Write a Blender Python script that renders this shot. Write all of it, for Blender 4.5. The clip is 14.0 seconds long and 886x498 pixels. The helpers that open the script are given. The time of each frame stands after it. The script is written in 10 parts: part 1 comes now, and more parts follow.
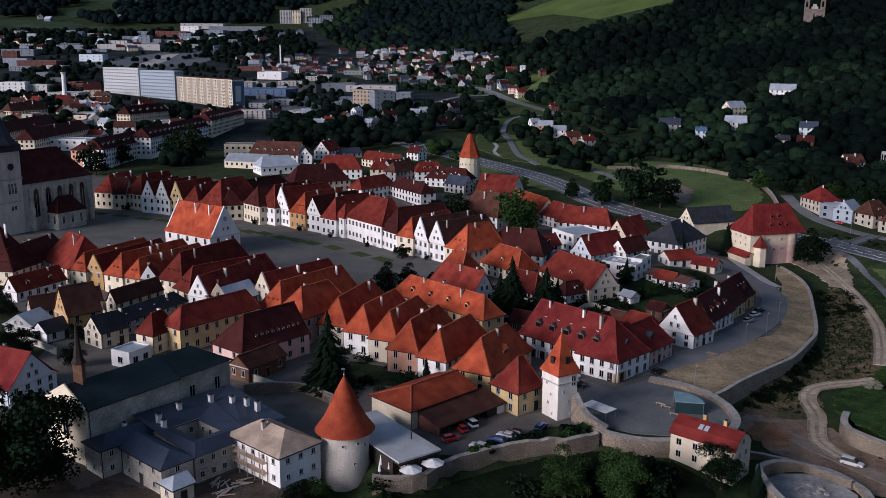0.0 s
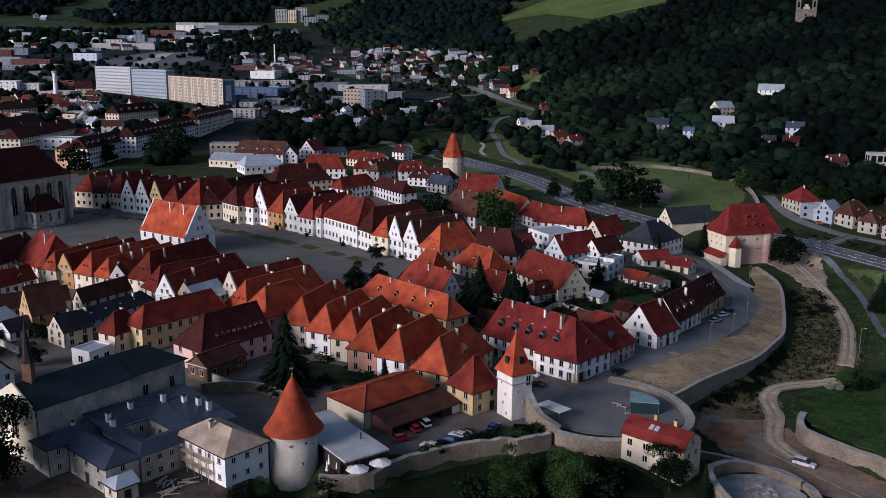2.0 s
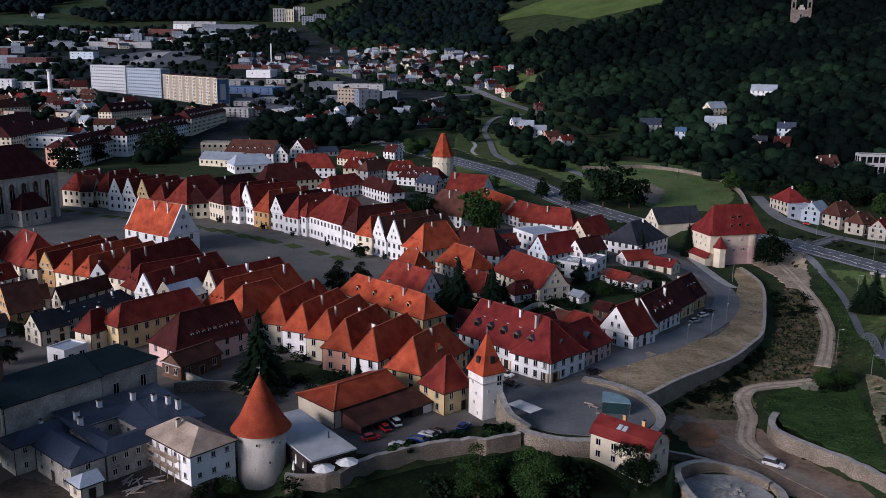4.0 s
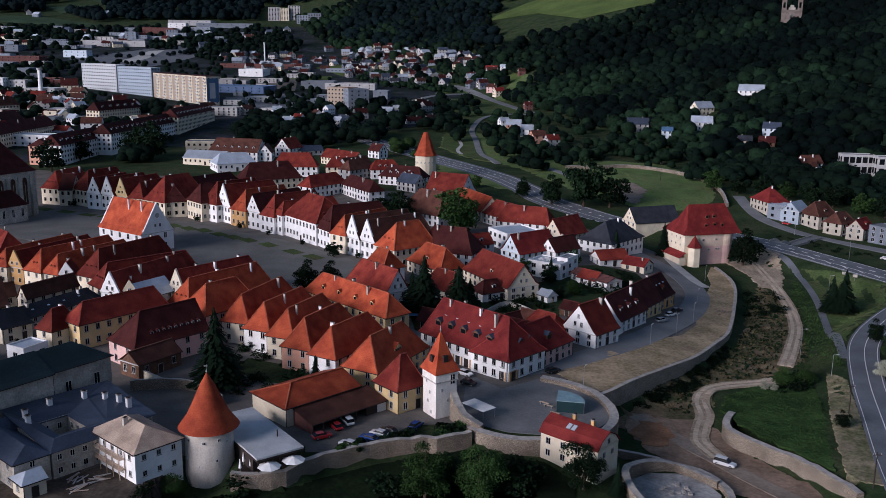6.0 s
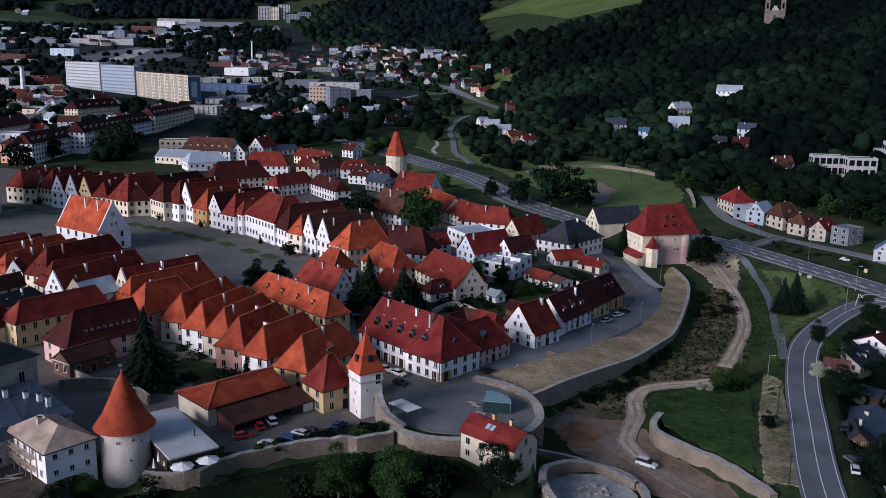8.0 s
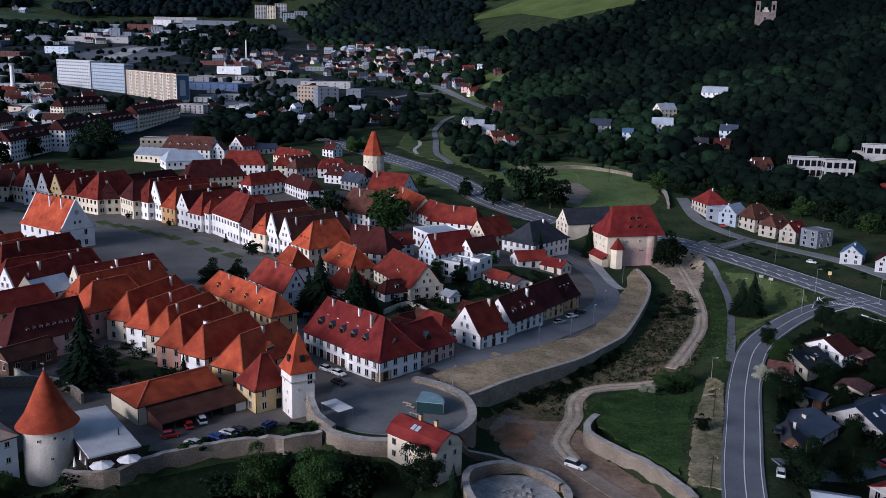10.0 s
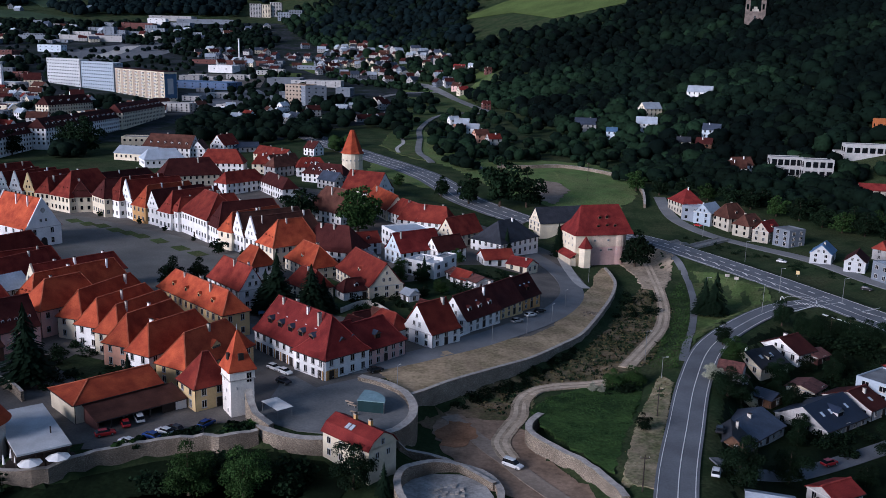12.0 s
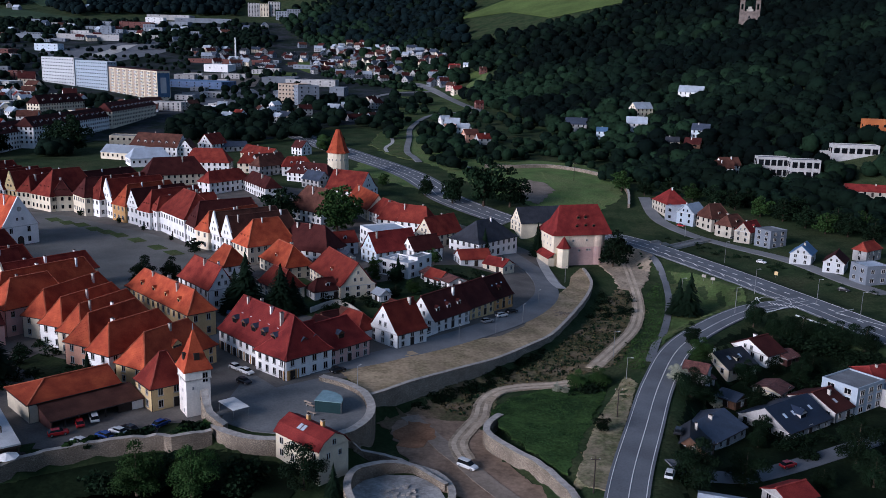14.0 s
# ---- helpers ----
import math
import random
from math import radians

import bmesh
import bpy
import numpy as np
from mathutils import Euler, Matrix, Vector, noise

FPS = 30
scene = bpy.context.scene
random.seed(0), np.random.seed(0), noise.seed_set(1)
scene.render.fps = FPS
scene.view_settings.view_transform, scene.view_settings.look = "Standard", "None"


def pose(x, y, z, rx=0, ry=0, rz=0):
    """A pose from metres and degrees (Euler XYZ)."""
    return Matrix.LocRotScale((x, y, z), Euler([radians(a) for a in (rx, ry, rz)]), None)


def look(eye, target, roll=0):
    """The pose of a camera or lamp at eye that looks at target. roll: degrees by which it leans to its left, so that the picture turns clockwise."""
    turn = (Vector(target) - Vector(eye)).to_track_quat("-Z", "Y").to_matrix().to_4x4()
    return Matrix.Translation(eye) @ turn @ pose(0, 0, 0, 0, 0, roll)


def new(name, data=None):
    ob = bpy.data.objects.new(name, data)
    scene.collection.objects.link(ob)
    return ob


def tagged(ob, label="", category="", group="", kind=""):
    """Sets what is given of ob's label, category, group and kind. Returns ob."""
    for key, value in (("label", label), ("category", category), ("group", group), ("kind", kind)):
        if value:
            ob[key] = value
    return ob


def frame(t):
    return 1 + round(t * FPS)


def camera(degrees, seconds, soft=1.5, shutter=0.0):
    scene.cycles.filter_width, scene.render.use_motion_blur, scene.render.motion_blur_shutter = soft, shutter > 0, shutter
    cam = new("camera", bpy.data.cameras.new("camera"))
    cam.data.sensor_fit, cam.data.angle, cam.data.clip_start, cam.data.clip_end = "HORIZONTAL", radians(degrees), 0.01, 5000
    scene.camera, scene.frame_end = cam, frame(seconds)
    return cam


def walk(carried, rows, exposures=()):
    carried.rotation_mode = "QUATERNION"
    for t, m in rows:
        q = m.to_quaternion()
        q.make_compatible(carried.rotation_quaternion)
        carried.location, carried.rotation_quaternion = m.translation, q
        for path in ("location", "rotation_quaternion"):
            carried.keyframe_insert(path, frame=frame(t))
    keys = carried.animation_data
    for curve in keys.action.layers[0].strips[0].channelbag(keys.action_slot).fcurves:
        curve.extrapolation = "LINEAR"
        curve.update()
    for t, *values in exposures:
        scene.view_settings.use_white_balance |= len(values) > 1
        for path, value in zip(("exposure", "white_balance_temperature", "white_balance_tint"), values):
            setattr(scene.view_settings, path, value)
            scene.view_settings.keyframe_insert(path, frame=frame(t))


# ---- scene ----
cam = camera(52.2, 14.0, soft=0.85)
PATH = [
    (0, (-0.483, -0.181, 80.441), (-0.5, 1.772, 80.008), 0.4),
    (0.5, (2.62, -0.153, 80.487), (2.603, 1.799, 80.054), 0.4),
    (1, (5.113, -0.058, 80.5), (5.096, 1.894, 80.066), 0.5),
    (1.5, (7.717, 0.124, 80.448), (7.7, 2.077, 80.015), 0.5),
    (2, (9.563, 0.011, 80.52), (9.546, 1.964, 80.086), 0.5),
    (2.5, (10.758, 0.02, 80.492), (10.741, 1.972, 80.058), 0.6),
    (3, (12.591, -0.025, 80.53), (12.574, 1.927, 80.096), 0.6),
    (5.5, (22.367, -0.036, 80.666), (22.351, 1.916, 80.23), 0.8),
    (6, (25.944, 0.008, 80.604), (25.929, 1.96, 80.168), 0.8),
    (6.5, (29.991, 0.034, 80.675), (29.978, 1.986, 80.239), 0.9),
    (7, (34.333, 0.023, 80.787), (34.321, 1.974, 80.351), 0.9),
    (7.5, (38.211, 0.21, 80.85), (38.202, 2.162, 80.414), 1.0),
    (8, (41.731, 0.319, 80.92), (41.723, 2.271, 80.483), 1.0),
    (8.5, (45.49, 0.354, 81.103), (45.484, 2.306, 80.666), 1.1),
    (11, (64.321, 1.102, 81.324), (64.305, 3.053, 80.885), 1.4),
    (11.5, (67.518, 1.337, 81.267), (67.503, 3.288, 80.827), 1.4),
    (12, (70.586, 1.517, 81.221), (70.571, 3.468, 80.782), 1.4),
    (12.5, (73.601, 1.664, 81.262), (73.586, 3.615, 80.823), 1.4),
    (13, (75.819, 1.877, 81.087), (75.802, 3.829, 80.649), 1.4),
    (13.5, (78.026, 2.096, 81.306), (78.007, 4.047, 80.867), 1.5),
    (14, (80.528, 2.475, 81.351), (80.508, 4.426, 80.911), 1.5),
]
walk(cam, [(t, look(eye, target, roll)) for t, eye, target, roll in PATH], exposures=[(0, -0.32, 4620, 11), (6.5, -0.24, 4480, 11), (14, -0.04, 4320, 10)])

# ---- world, sun, exposure ----
SUN_AZ, SUN_EL = radians(232), radians(17)   # compass bearing from +y, clockwise
world = bpy.data.worlds.new("dusk")
scene.world = world
world.use_nodes = True
wn = world.node_tree
sky = wn.nodes.new("ShaderNodeTexSky")
sky.sky_type, sky.sun_disc = "NISHITA", False
sky.sun_elevation, sky.sun_rotation = SUN_EL, SUN_AZ
sky.air_density, sky.dust_density, sky.ozone_density = 1.0, 1.0, 1.5
veil = wn.nodes.new("ShaderNodeHueSaturation")   # thin evening cloud
veil.inputs["Saturation"].default_value = 0.36
wn.links.new(sky.outputs["Color"], veil.inputs["Color"])
wn.links.new(veil.outputs["Color"], wn.nodes["Background"].inputs["Color"])
wn.nodes["Background"].inputs["Strength"].default_value = 0.074
sun_data = bpy.data.lights.new("sun", "SUN")
sun_data.energy, sun_data.angle, sun_data.color = 4.9, radians(28), (1.0, 0.70, 0.48)
sun = new("sun", sun_data)
sun_dir = Vector((math.sin(SUN_AZ) * math.cos(SUN_EL), math.cos(SUN_AZ) * math.cos(SUN_EL), math.sin(SUN_EL)))
sun.matrix_world = look(sun_dir * 400, (0, 0, 0))

# ---- materials ----


def surface(name, rgb, rough=0.8, vary=0.25, scale=0.5, fine=6.0, bump=0.2, metal=0.0, tint=0.12, streak=None, spec=0.3):
    """A worn surface: two scales of noise on the colour, a fine bump, and a little difference from thing to thing."""
    m = bpy.data.materials.new(name)
    m.use_nodes = True
    nt = m.node_tree
    p = nt.nodes["Principled BSDF"]
    p.inputs["Roughness"].default_value, p.inputs["Metallic"].default_value = rough, metal
    p.inputs["Specular IOR Level"].default_value = spec
    geo = nt.nodes.new("ShaderNodeNewGeometry")
    info = nt.nodes.new("ShaderNodeObjectInfo")
    big, small = nt.nodes.new("ShaderNodeTexNoise"), nt.nodes.new("ShaderNodeTexNoise")
    big.inputs["Scale"].default_value, big.inputs["Detail"].default_value = scale, 4
    small.inputs["Scale"].default_value, small.inputs["Detail"].default_value = fine, 3
    pos = geo.outputs["Position"]
    if streak:
        mp = nt.nodes.new("ShaderNodeMapping")
        mp.inputs["Scale"].default_value = streak
        nt.links.new(pos, mp.inputs["Vector"])
        pos = mp.outputs["Vector"]
    nt.links.new(pos, big.inputs["Vector"])
    nt.links.new(geo.outputs["Position"], small.inputs["Vector"])

    def ramp(src, lo, hi):
        r = nt.nodes.new("ShaderNodeMapRange")
        r.inputs["From Min"].default_value, r.inputs["From Max"].default_value = 0.3, 0.7
        r.inputs["To Min"].default_value, r.inputs["To Max"].default_value = lo, hi
        nt.links.new(src, r.inputs["Value"])
        return r.outputs["Result"]

    def mul(a, b):
        q = nt.nodes.new("ShaderNodeMath")
        q.operation = "MULTIPLY"
        nt.links.new(a, q.inputs[0])
        nt.links.new(b, q.inputs[1])
        return q.outputs[0]

    v = mul(ramp(big.outputs["Fac"], 1 - vary, 1 + vary), ramp(small.outputs["Fac"], 1 - 0.6 * vary, 1 + 0.6 * vary))
    r = nt.nodes.new("ShaderNodeMapRange")
    r.inputs["To Min"].default_value, r.inputs["To Max"].default_value = 1 - 2 * tint, 1 + tint
    nt.links.new(info.outputs["Random"], r.inputs["Value"])
    v = mul(v, r.outputs["Result"])
    hsv = nt.nodes.new("ShaderNodeHueSaturation")
    hsv.inputs["Color"].default_value = (*rgb, 1)
    nt.links.new(v, hsv.inputs["Value"])
    h = nt.nodes.new("ShaderNodeMapRange")
    h.inputs["To Min"].default_value, h.inputs["To Max"].default_value = 0.5 - 0.06 * tint, 0.5 + 0.06 * tint
    nt.links.new(big.outputs["Fac"], h.inputs["Value"])
    nt.links.new(h.outputs["Result"], hsv.inputs["Hue"])
    nt.links.new(hsv.outputs["Color"], p.inputs["Base Color"])
    if bump:
        b = nt.nodes.new("ShaderNodeBump")
        b.inputs["Strength"].default_value, b.inputs["Distance"].default_value = bump, 0.1
        nt.links.new(small.outputs["Fac"], b.inputs["Height"])
        nt.links.new(b.outputs["Normal"], p.inputs["Normal"])
    return m


def roofing(name, rgb, tint=0.18, rough=0.8, course=0.34):
    """Tiles in courses: rows by height, joints across, patches of older tiles."""
    m = surface(name, rgb, rough, 0.32, 0.3, 5.0, 0.0, tint=tint, spec=0.12)
    nt = m.node_tree
    p = nt.nodes["Principled BSDF"]
    geo = nt.nodes.new("ShaderNodeNewGeometry")
    wave = nt.nodes.new("ShaderNodeTexWave")
    wave.wave_type, wave.bands_direction, wave.wave_profile = "BANDS", "Z", "SAW"
    wave.inputs["Scale"].default_value = 0.314 / course
    wave.inputs["Distortion"].default_value, wave.inputs["Detail"].default_value = 0.6, 1
    nt.links.new(geo.outputs["Position"], wave.inputs["Vector"])
    b = nt.nodes.new("ShaderNodeBump")
    b.inputs["Strength"].default_value, b.inputs["Distance"].default_value = 0.5, 0.08
    nt.links.new(wave.outputs["Fac"], b.inputs["Height"])
    nt.links.new(b.outputs["Normal"], p.inputs["Normal"])
    return m


TILE = {
    "orange": roofing("tiles_orange", (0.315, 0.062, 0.024)),
    "red": roofing("tiles_red", (0.160, 0.027, 0.0175)),
    "dark": roofing("tiles_dark_red", (0.050, 0.0130, 0.0115)),
    "brown": roofing("tiles_brown", (0.085, 0.037, 0.026)),
    "bright": roofing("tiles_bright_red", (0.155, 0.022, 0.019), 0.1),
    "black": roofing("tiles_charcoal", (0.030, 0.032, 0.04), 0.2, 0.6),
    "slate": surface("sheet_slate_blue", (0.060, 0.072, 0.105), 0.5, 0.22, 0.25, 2.0, 0.15, 0.25),
    "green": surface("sheet_dark_green", (0.020, 0.032, 0.034), 0.45, 0.3, 0.2, 2.0, 0.12, 0.3),
    "metal": surface("sheet_pale_grey", (0.50, 0.54, 0.60), 0.42, 0.15, 0.2, 1.5, 0.08, 0.3),
    "blue": surface("sheet_blue", (0.10, 0.17, 0.30), 0.5, 0.18, 0.3, 2, 0.1, 0.2),
    "felt": surface("roof_felt_grey", (0.20, 0.21, 0.225), 0.9, 0.2, 0.3, 3, 0.15),
    "palefelt": surface("roof_membrane_pale", (0.44, 0.45, 0.46), 0.7, 0.16, 0.25, 3, 0.1, tint=0.0),
    "navy": surface("sheet_navy", (0.022, 0.030, 0.055), 0.5, 0.2, 0.3, 2.0, 0.1, 0.25),
    "boards": roofing("roof_new_boards", (0.42, 0.33, 0.25), 0.08, 0.85, 0.5),
    "rust": surface("sheet_rusty", (0.12, 0.052, 0.043), 0.7, 0.5, 0.8, 4, 0.2, 0.1),
}
RIDGE = {
    "orange": surface("ridge_tiles_orange", (0.35, 0.105, 0.052), 0.85, 0.3, 0.8, 4, 0.2, tint=0.1, spec=0.1),
    "red": surface("ridge_tiles_red", (0.20, 0.050, 0.034), 0.85, 0.3, 0.8, 4, 0.2, tint=0.1, spec=0.1),
    "dark": surface("ridge_tiles_dark", (0.085, 0.026, 0.022), 0.85, 0.3, 0.8, 4, 0.2, tint=0.1, spec=0.1),
    "brown": surface("ridge_tiles_brown", (0.13, 0.065, 0.046), 0.85, 0.3, 0.8, 4, 0.2, tint=0.1, spec=0.1),
    "bright": surface("ridge_tiles_bright", (0.21, 0.038, 0.032), 0.85, 0.3, 0.8, 4, 0.2, tint=0.1, spec=0.1),
}
GUTTER = surface("gutter_dark_sheet", (0.035, 0.028, 0.026), 0.55, 0.2, 1, 5, 0.0, 0.3)


def masonry(name, rgb, joint, size=1.35, rough=0.95):
    """Rubble stones of uneven tone between recessed joints."""
    m = surface(name, rgb, rough, 0.3, 0.25, 5, 0.0, tint=0.08, spec=0.06)
    nt = m.node_tree
    p = nt.nodes["Principled BSDF"]
    first = p.inputs["Base Color"].links[0].from_socket
    geo = nt.nodes.new("ShaderNodeNewGeometry")
    mp = nt.nodes.new("ShaderNodeMapping")
    mp.inputs["Scale"].default_value = (size, size, size * 1.7)
    nt.links.new(geo.outputs["Position"], mp.inputs["Vector"])
    cell, edge = nt.nodes.new("ShaderNodeTexVoronoi"), nt.nodes.new("ShaderNodeTexVoronoi")
    edge.feature = "DISTANCE_TO_EDGE"
    for node in (cell, edge):
        nt.links.new(mp.outputs["Vector"], node.inputs["Vector"])
    split = nt.nodes.new("ShaderNodeSeparateColor")
    nt.links.new(cell.outputs["Color"], split.inputs["Color"])
    tone = nt.nodes.new("ShaderNodeMapRange")
    tone.inputs["To Min"].default_value, tone.inputs["To Max"].default_value = 0.45, 1.5
    nt.links.new(split.outputs["Red"], tone.inputs["Value"])
    hsv = nt.nodes.new("ShaderNodeHueSaturation")
    nt.links.new(first, hsv.inputs["Color"])
    nt.links.new(tone.outputs["Result"], hsv.inputs["Value"])
    gap = nt.nodes.new("ShaderNodeMapRange")
    gap.inputs["From Min"].default_value, gap.inputs["From Max"].default_value = 0.03, 0.12
    nt.links.new(edge.outputs["Distance"], gap.inputs["Value"])
    mix = nt.nodes.new("ShaderNodeMix")
    mix.data_type = "RGBA"
    mix.inputs["A"].default_value = (*joint, 1)
    nt.links.new(gap.outputs["Result"], mix.inputs["Factor"])
    nt.links.new(hsv.outputs["Color"], mix.inputs["B"])
    nt.links.new(mix.outputs["Result"], p.inputs["Base Color"])
    b = nt.nodes.new("ShaderNodeBump")
    b.inputs["Strength"].default_value, b.inputs["Distance"].default_value = 0.7, 0.12
    nt.links.new(gap.outputs["Result"], b.inputs["Height"])
    nt.links.new(b.outputs["Normal"], p.inputs["Normal"])
    return m


PLASTER = {
    "white": surface("plaster_white", (0.80, 0.785, 0.765), 0.85, 0.10, 0.3, 3, 0.12, tint=0.04),
    "cream": surface("plaster_cream", (0.70, 0.62, 0.46), 0.85, 0.12, 0.3, 3, 0.12, tint=0.08),
    "yellow": surface("plaster_yellow", (0.66, 0.50, 0.24), 0.85, 0.12, 0.3, 3, 0.12, tint=0.08),
    "ochre": surface("plaster_ochre", (0.50, 0.30, 0.11), 0.85, 0.14, 0.3, 3, 0.12, tint=0.1),
    "pink": surface("plaster_pink", (0.62, 0.42, 0.37), 0.85, 0.12, 0.3, 3, 0.12, tint=0.06),
    "salmon": surface("plaster_salmon", (0.60, 0.33, 0.22), 0.85, 0.12, 0.3, 3, 0.12, tint=0.06),
    "grey": surface("plaster_grey", (0.40, 0.39, 0.38), 0.88, 0.18, 0.4, 3, 0.15, tint=0.1),
    "pale": surface("plaster_pale_blue", (0.58, 0.64, 0.70), 0.85, 0.12, 0.3, 3, 0.12, tint=0.06),
    "orange": surface("plaster_orange", (0.42, 0.14, 0.036), 0.85, 0.12, 0.3, 3, 0.12, tint=0.06),
    "church": masonry("church_stone", (0.58, 0.54, 0.47), (0.42, 0.39, 0.34), 0.9),
    "beige": surface("plaster_beige", (0.60, 0.48, 0.37), 0.88, 0.2, 0.3, 3, 0.15, tint=0.02),
    "bluehall": surface("cladding_blue", (0.085, 0.125, 0.23), 0.5, 0.15, 0.3, 3, 0.05, 0.2),
    "ruin": surface("ruined_stone", (0.15, 0.122, 0.105), 0.92, 0.3, 0.3, 3, 0.3, tint=0.02),
    # Concrete carries distance haze as a dim blue cast in its colour.
    "concrete": surface("hazed_concrete_panels", (0.185, 0.205, 0.24), 0.9, 0.15, 0.2, 3, 0.1, tint=0.15),
    "old": surface("plaster_weathered", (0.43, 0.395, 0.33), 0.9, 0.38, 0.25, 2.5, 0.25, tint=0.06),
    "tower": surface("limewash_tower", (0.80, 0.75, 0.68), 0.9, 0.14, 0.35, 3, 0.2, tint=0.02, streak=(1, 1, 0.3)),
    "stonewash": surface("limewash_grey", (0.50, 0.46, 0.40), 0.9, 0.22, 0.35, 3, 0.3, tint=0.02, streak=(1, 1, 0.35)),
    "dull": surface("plaster_dull_cream", (0.45, 0.41, 0.33), 0.88, 0.14, 0.3, 3, 0.12, tint=0.08),
    "slabblue": surface("panel_blue_grey", (0.33, 0.375, 0.43), 0.88, 0.12, 0.2, 2, 0.1, tint=0.03),
    "tan": surface("panel_tan", (0.34, 0.275, 0.205), 0.88, 0.12, 0.2, 2, 0.1, tint=0.03),
    "slabwhite": surface("panel_white", (0.45, 0.46, 0.47), 0.88, 0.12, 0.2, 2, 0.1, tint=0.03),
    "wood": surface("wood_brown", (0.13, 0.07, 0.04), 0.8, 0.3, 1.0, 6, 0.3),
    "metal": surface("cladding_grey", (0.30, 0.32, 0.35), 0.5, 0.12, 0.3, 3, 0.05, 0.3),
    "brick": surface("brick_red", (0.14, 0.060, 0.050), 0.85, 0.2, 0.5, 6, 0.2),
}
WORDS = {"orange": "orange clay-tiled", "red": "red clay-tiled", "dark": "dark red-tiled", "brown": "brown-tiled", "bright": "bright red", "black": "charcoal-tiled",
         "slate": "slate-blue sheet-metal", "green": "dark green sheet-metal", "metal": "pale grey sheet-metal", "blue": "blue sheet-metal", "felt": "flat grey felt",
         "boards": "newly boarded", "navy": "dark navy sheet-metal", "rust": "rusty sheet-metal"}
WALLS = {"white": "white plastered", "cream": "cream plastered", "yellow": "yellow plastered", "ochre": "ochre plastered", "pink": "pink plastered", "salmon": "salmon plastered",
         "church": "grey stone", "beige": "beige plastered", "concrete": "grey concrete", "grey": "grey rendered", "pale": "pale blue plastered", "orange": "orange plastered", "old": "weathered unplastered", "tower": "limewashed", "stonewash": "grey limewashed",
         "dull": "dull cream plastered", "slabblue": "blue-grey panel-built", "tan": "tan panel-built", "bluehall": "blue metal-clad", "slabwhite": "off-white rendered", "wood": "brown timber", "metal": "grey metal-clad", "brick": "red brick"}
def glazing():
    m = bpy.data.materials.new("window_glass_dark")
    m.use_nodes = True
    p = m.node_tree.nodes["Principled BSDF"]
    p.inputs["Base Color"].default_value = (0.006, 0.007, 0.009, 1)
    p.inputs["Roughness"].default_value = 0.25
    p.inputs["Specular IOR Level"].default_value = 0.25
    return m
def mixed(name, rgb_a, rgb_b, scale, share=0.5, soft=0.12, fine=1.2, bump=0.5):
    """Two kinds of ground growing through each other in ragged patches."""
    m = surface(name, rgb_a, 1.0, 0.35, 0.1, fine, bump, tint=0.0, spec=0.06)
    nt = m.node_tree
    p = nt.nodes["Principled BSDF"]
    first = p.inputs["Base Color"].links[0].from_socket
    geo = nt.nodes.new("ShaderNodeNewGeometry")
    tone = nt.nodes.new("ShaderNodeTexNoise")
    tone.inputs["Scale"].default_value, tone.inputs["Detail"].default_value = fine, 5
    mask = nt.nodes.new("ShaderNodeTexNoise")
    mask.inputs["Scale"].default_value, mask.inputs["Detail"].default_value, mask.inputs["Roughness"].default_value = scale, 8, 0.68
    nt.links.new(geo.outputs["Position"], tone.inputs["Vector"])
    nt.links.new(geo.outputs["Position"], mask.inputs["Vector"])
    ramp = nt.nodes.new("ShaderNodeMapRange")
    ramp.inputs["From Min"].default_value, ramp.inputs["From Max"].default_value = share - soft, share + soft
    nt.links.new(mask.outputs["Fac"], ramp.inputs["Value"])
    value = nt.nodes.new("ShaderNodeMapRange")
    value.inputs["From Min"].default_value, value.inputs["From Max"].default_value = 0.3, 0.7
    value.inputs["To Min"].default_value, value.inputs["To Max"].default_value = 0.55, 1.5
    nt.links.new(tone.outputs["Fac"], value.inputs["Value"])
    second = nt.nodes.new("ShaderNodeHueSaturation")
    second.inputs["Color"].default_value = (*rgb_b, 1)
    nt.links.new(value.outputs["Result"], second.inputs["Value"])
    mix = nt.nodes.new("ShaderNodeMix")
    mix.data_type = "RGBA"
    nt.links.new(ramp.outputs["Result"], mix.inputs["Factor"])
    nt.links.new(first, mix.inputs["A"])
    nt.links.new(second.outputs["Color"], mix.inputs["B"])
    nt.links.new(mix.outputs["Result"], p.inputs["Base Color"])
    return m


GLASS = glazing()
KIOSK_ROOF = surface("frosted_glass_roof", (0.20, 0.29, 0.31), 0.25, 0.12, 0.5, 2, 0.0, tint=0.0, spec=0.5)
PANE = surface("tinted_glass", (0.018, 0.036, 0.040), 0.08, 0.1, 0.5, 2, 0.0, tint=0.0, spec=0.6)
FRAME = surface("window_frame_white", (0.52, 0.51, 0.49), 0.6, 0.08, 2, 8, 0.0, tint=0.05)
RETAINING = masonry("coursed_stone", (0.46, 0.40, 0.32), (0.27, 0.23, 0.18), 1.7)
STONE = masonry("rubble_stone", (0.34, 0.285, 0.215), (0.17, 0.14, 0.11))
CAPSTONE = surface("wall_coping", (0.39, 0.36, 0.32), 0.9, 0.25, 0.8, 3, 0.4, tint=0.05)
GRASS = mixed("grass", (0.028, 0.044, 0.017), (0.048, 0.053, 0.025), 0.05, 0.56)
LAWN = mixed("lawn", (0.058, 0.084, 0.027), (0.085, 0.088, 0.040), 0.09, 0.58)
# Deep shade is put into this near-black grass colour.
SHADE_GRASS = mixed("shade_grass", (0.0062, 0.0120, 0.0052), (0.0110, 0.0175, 0.0070), 0.1, 0.5)
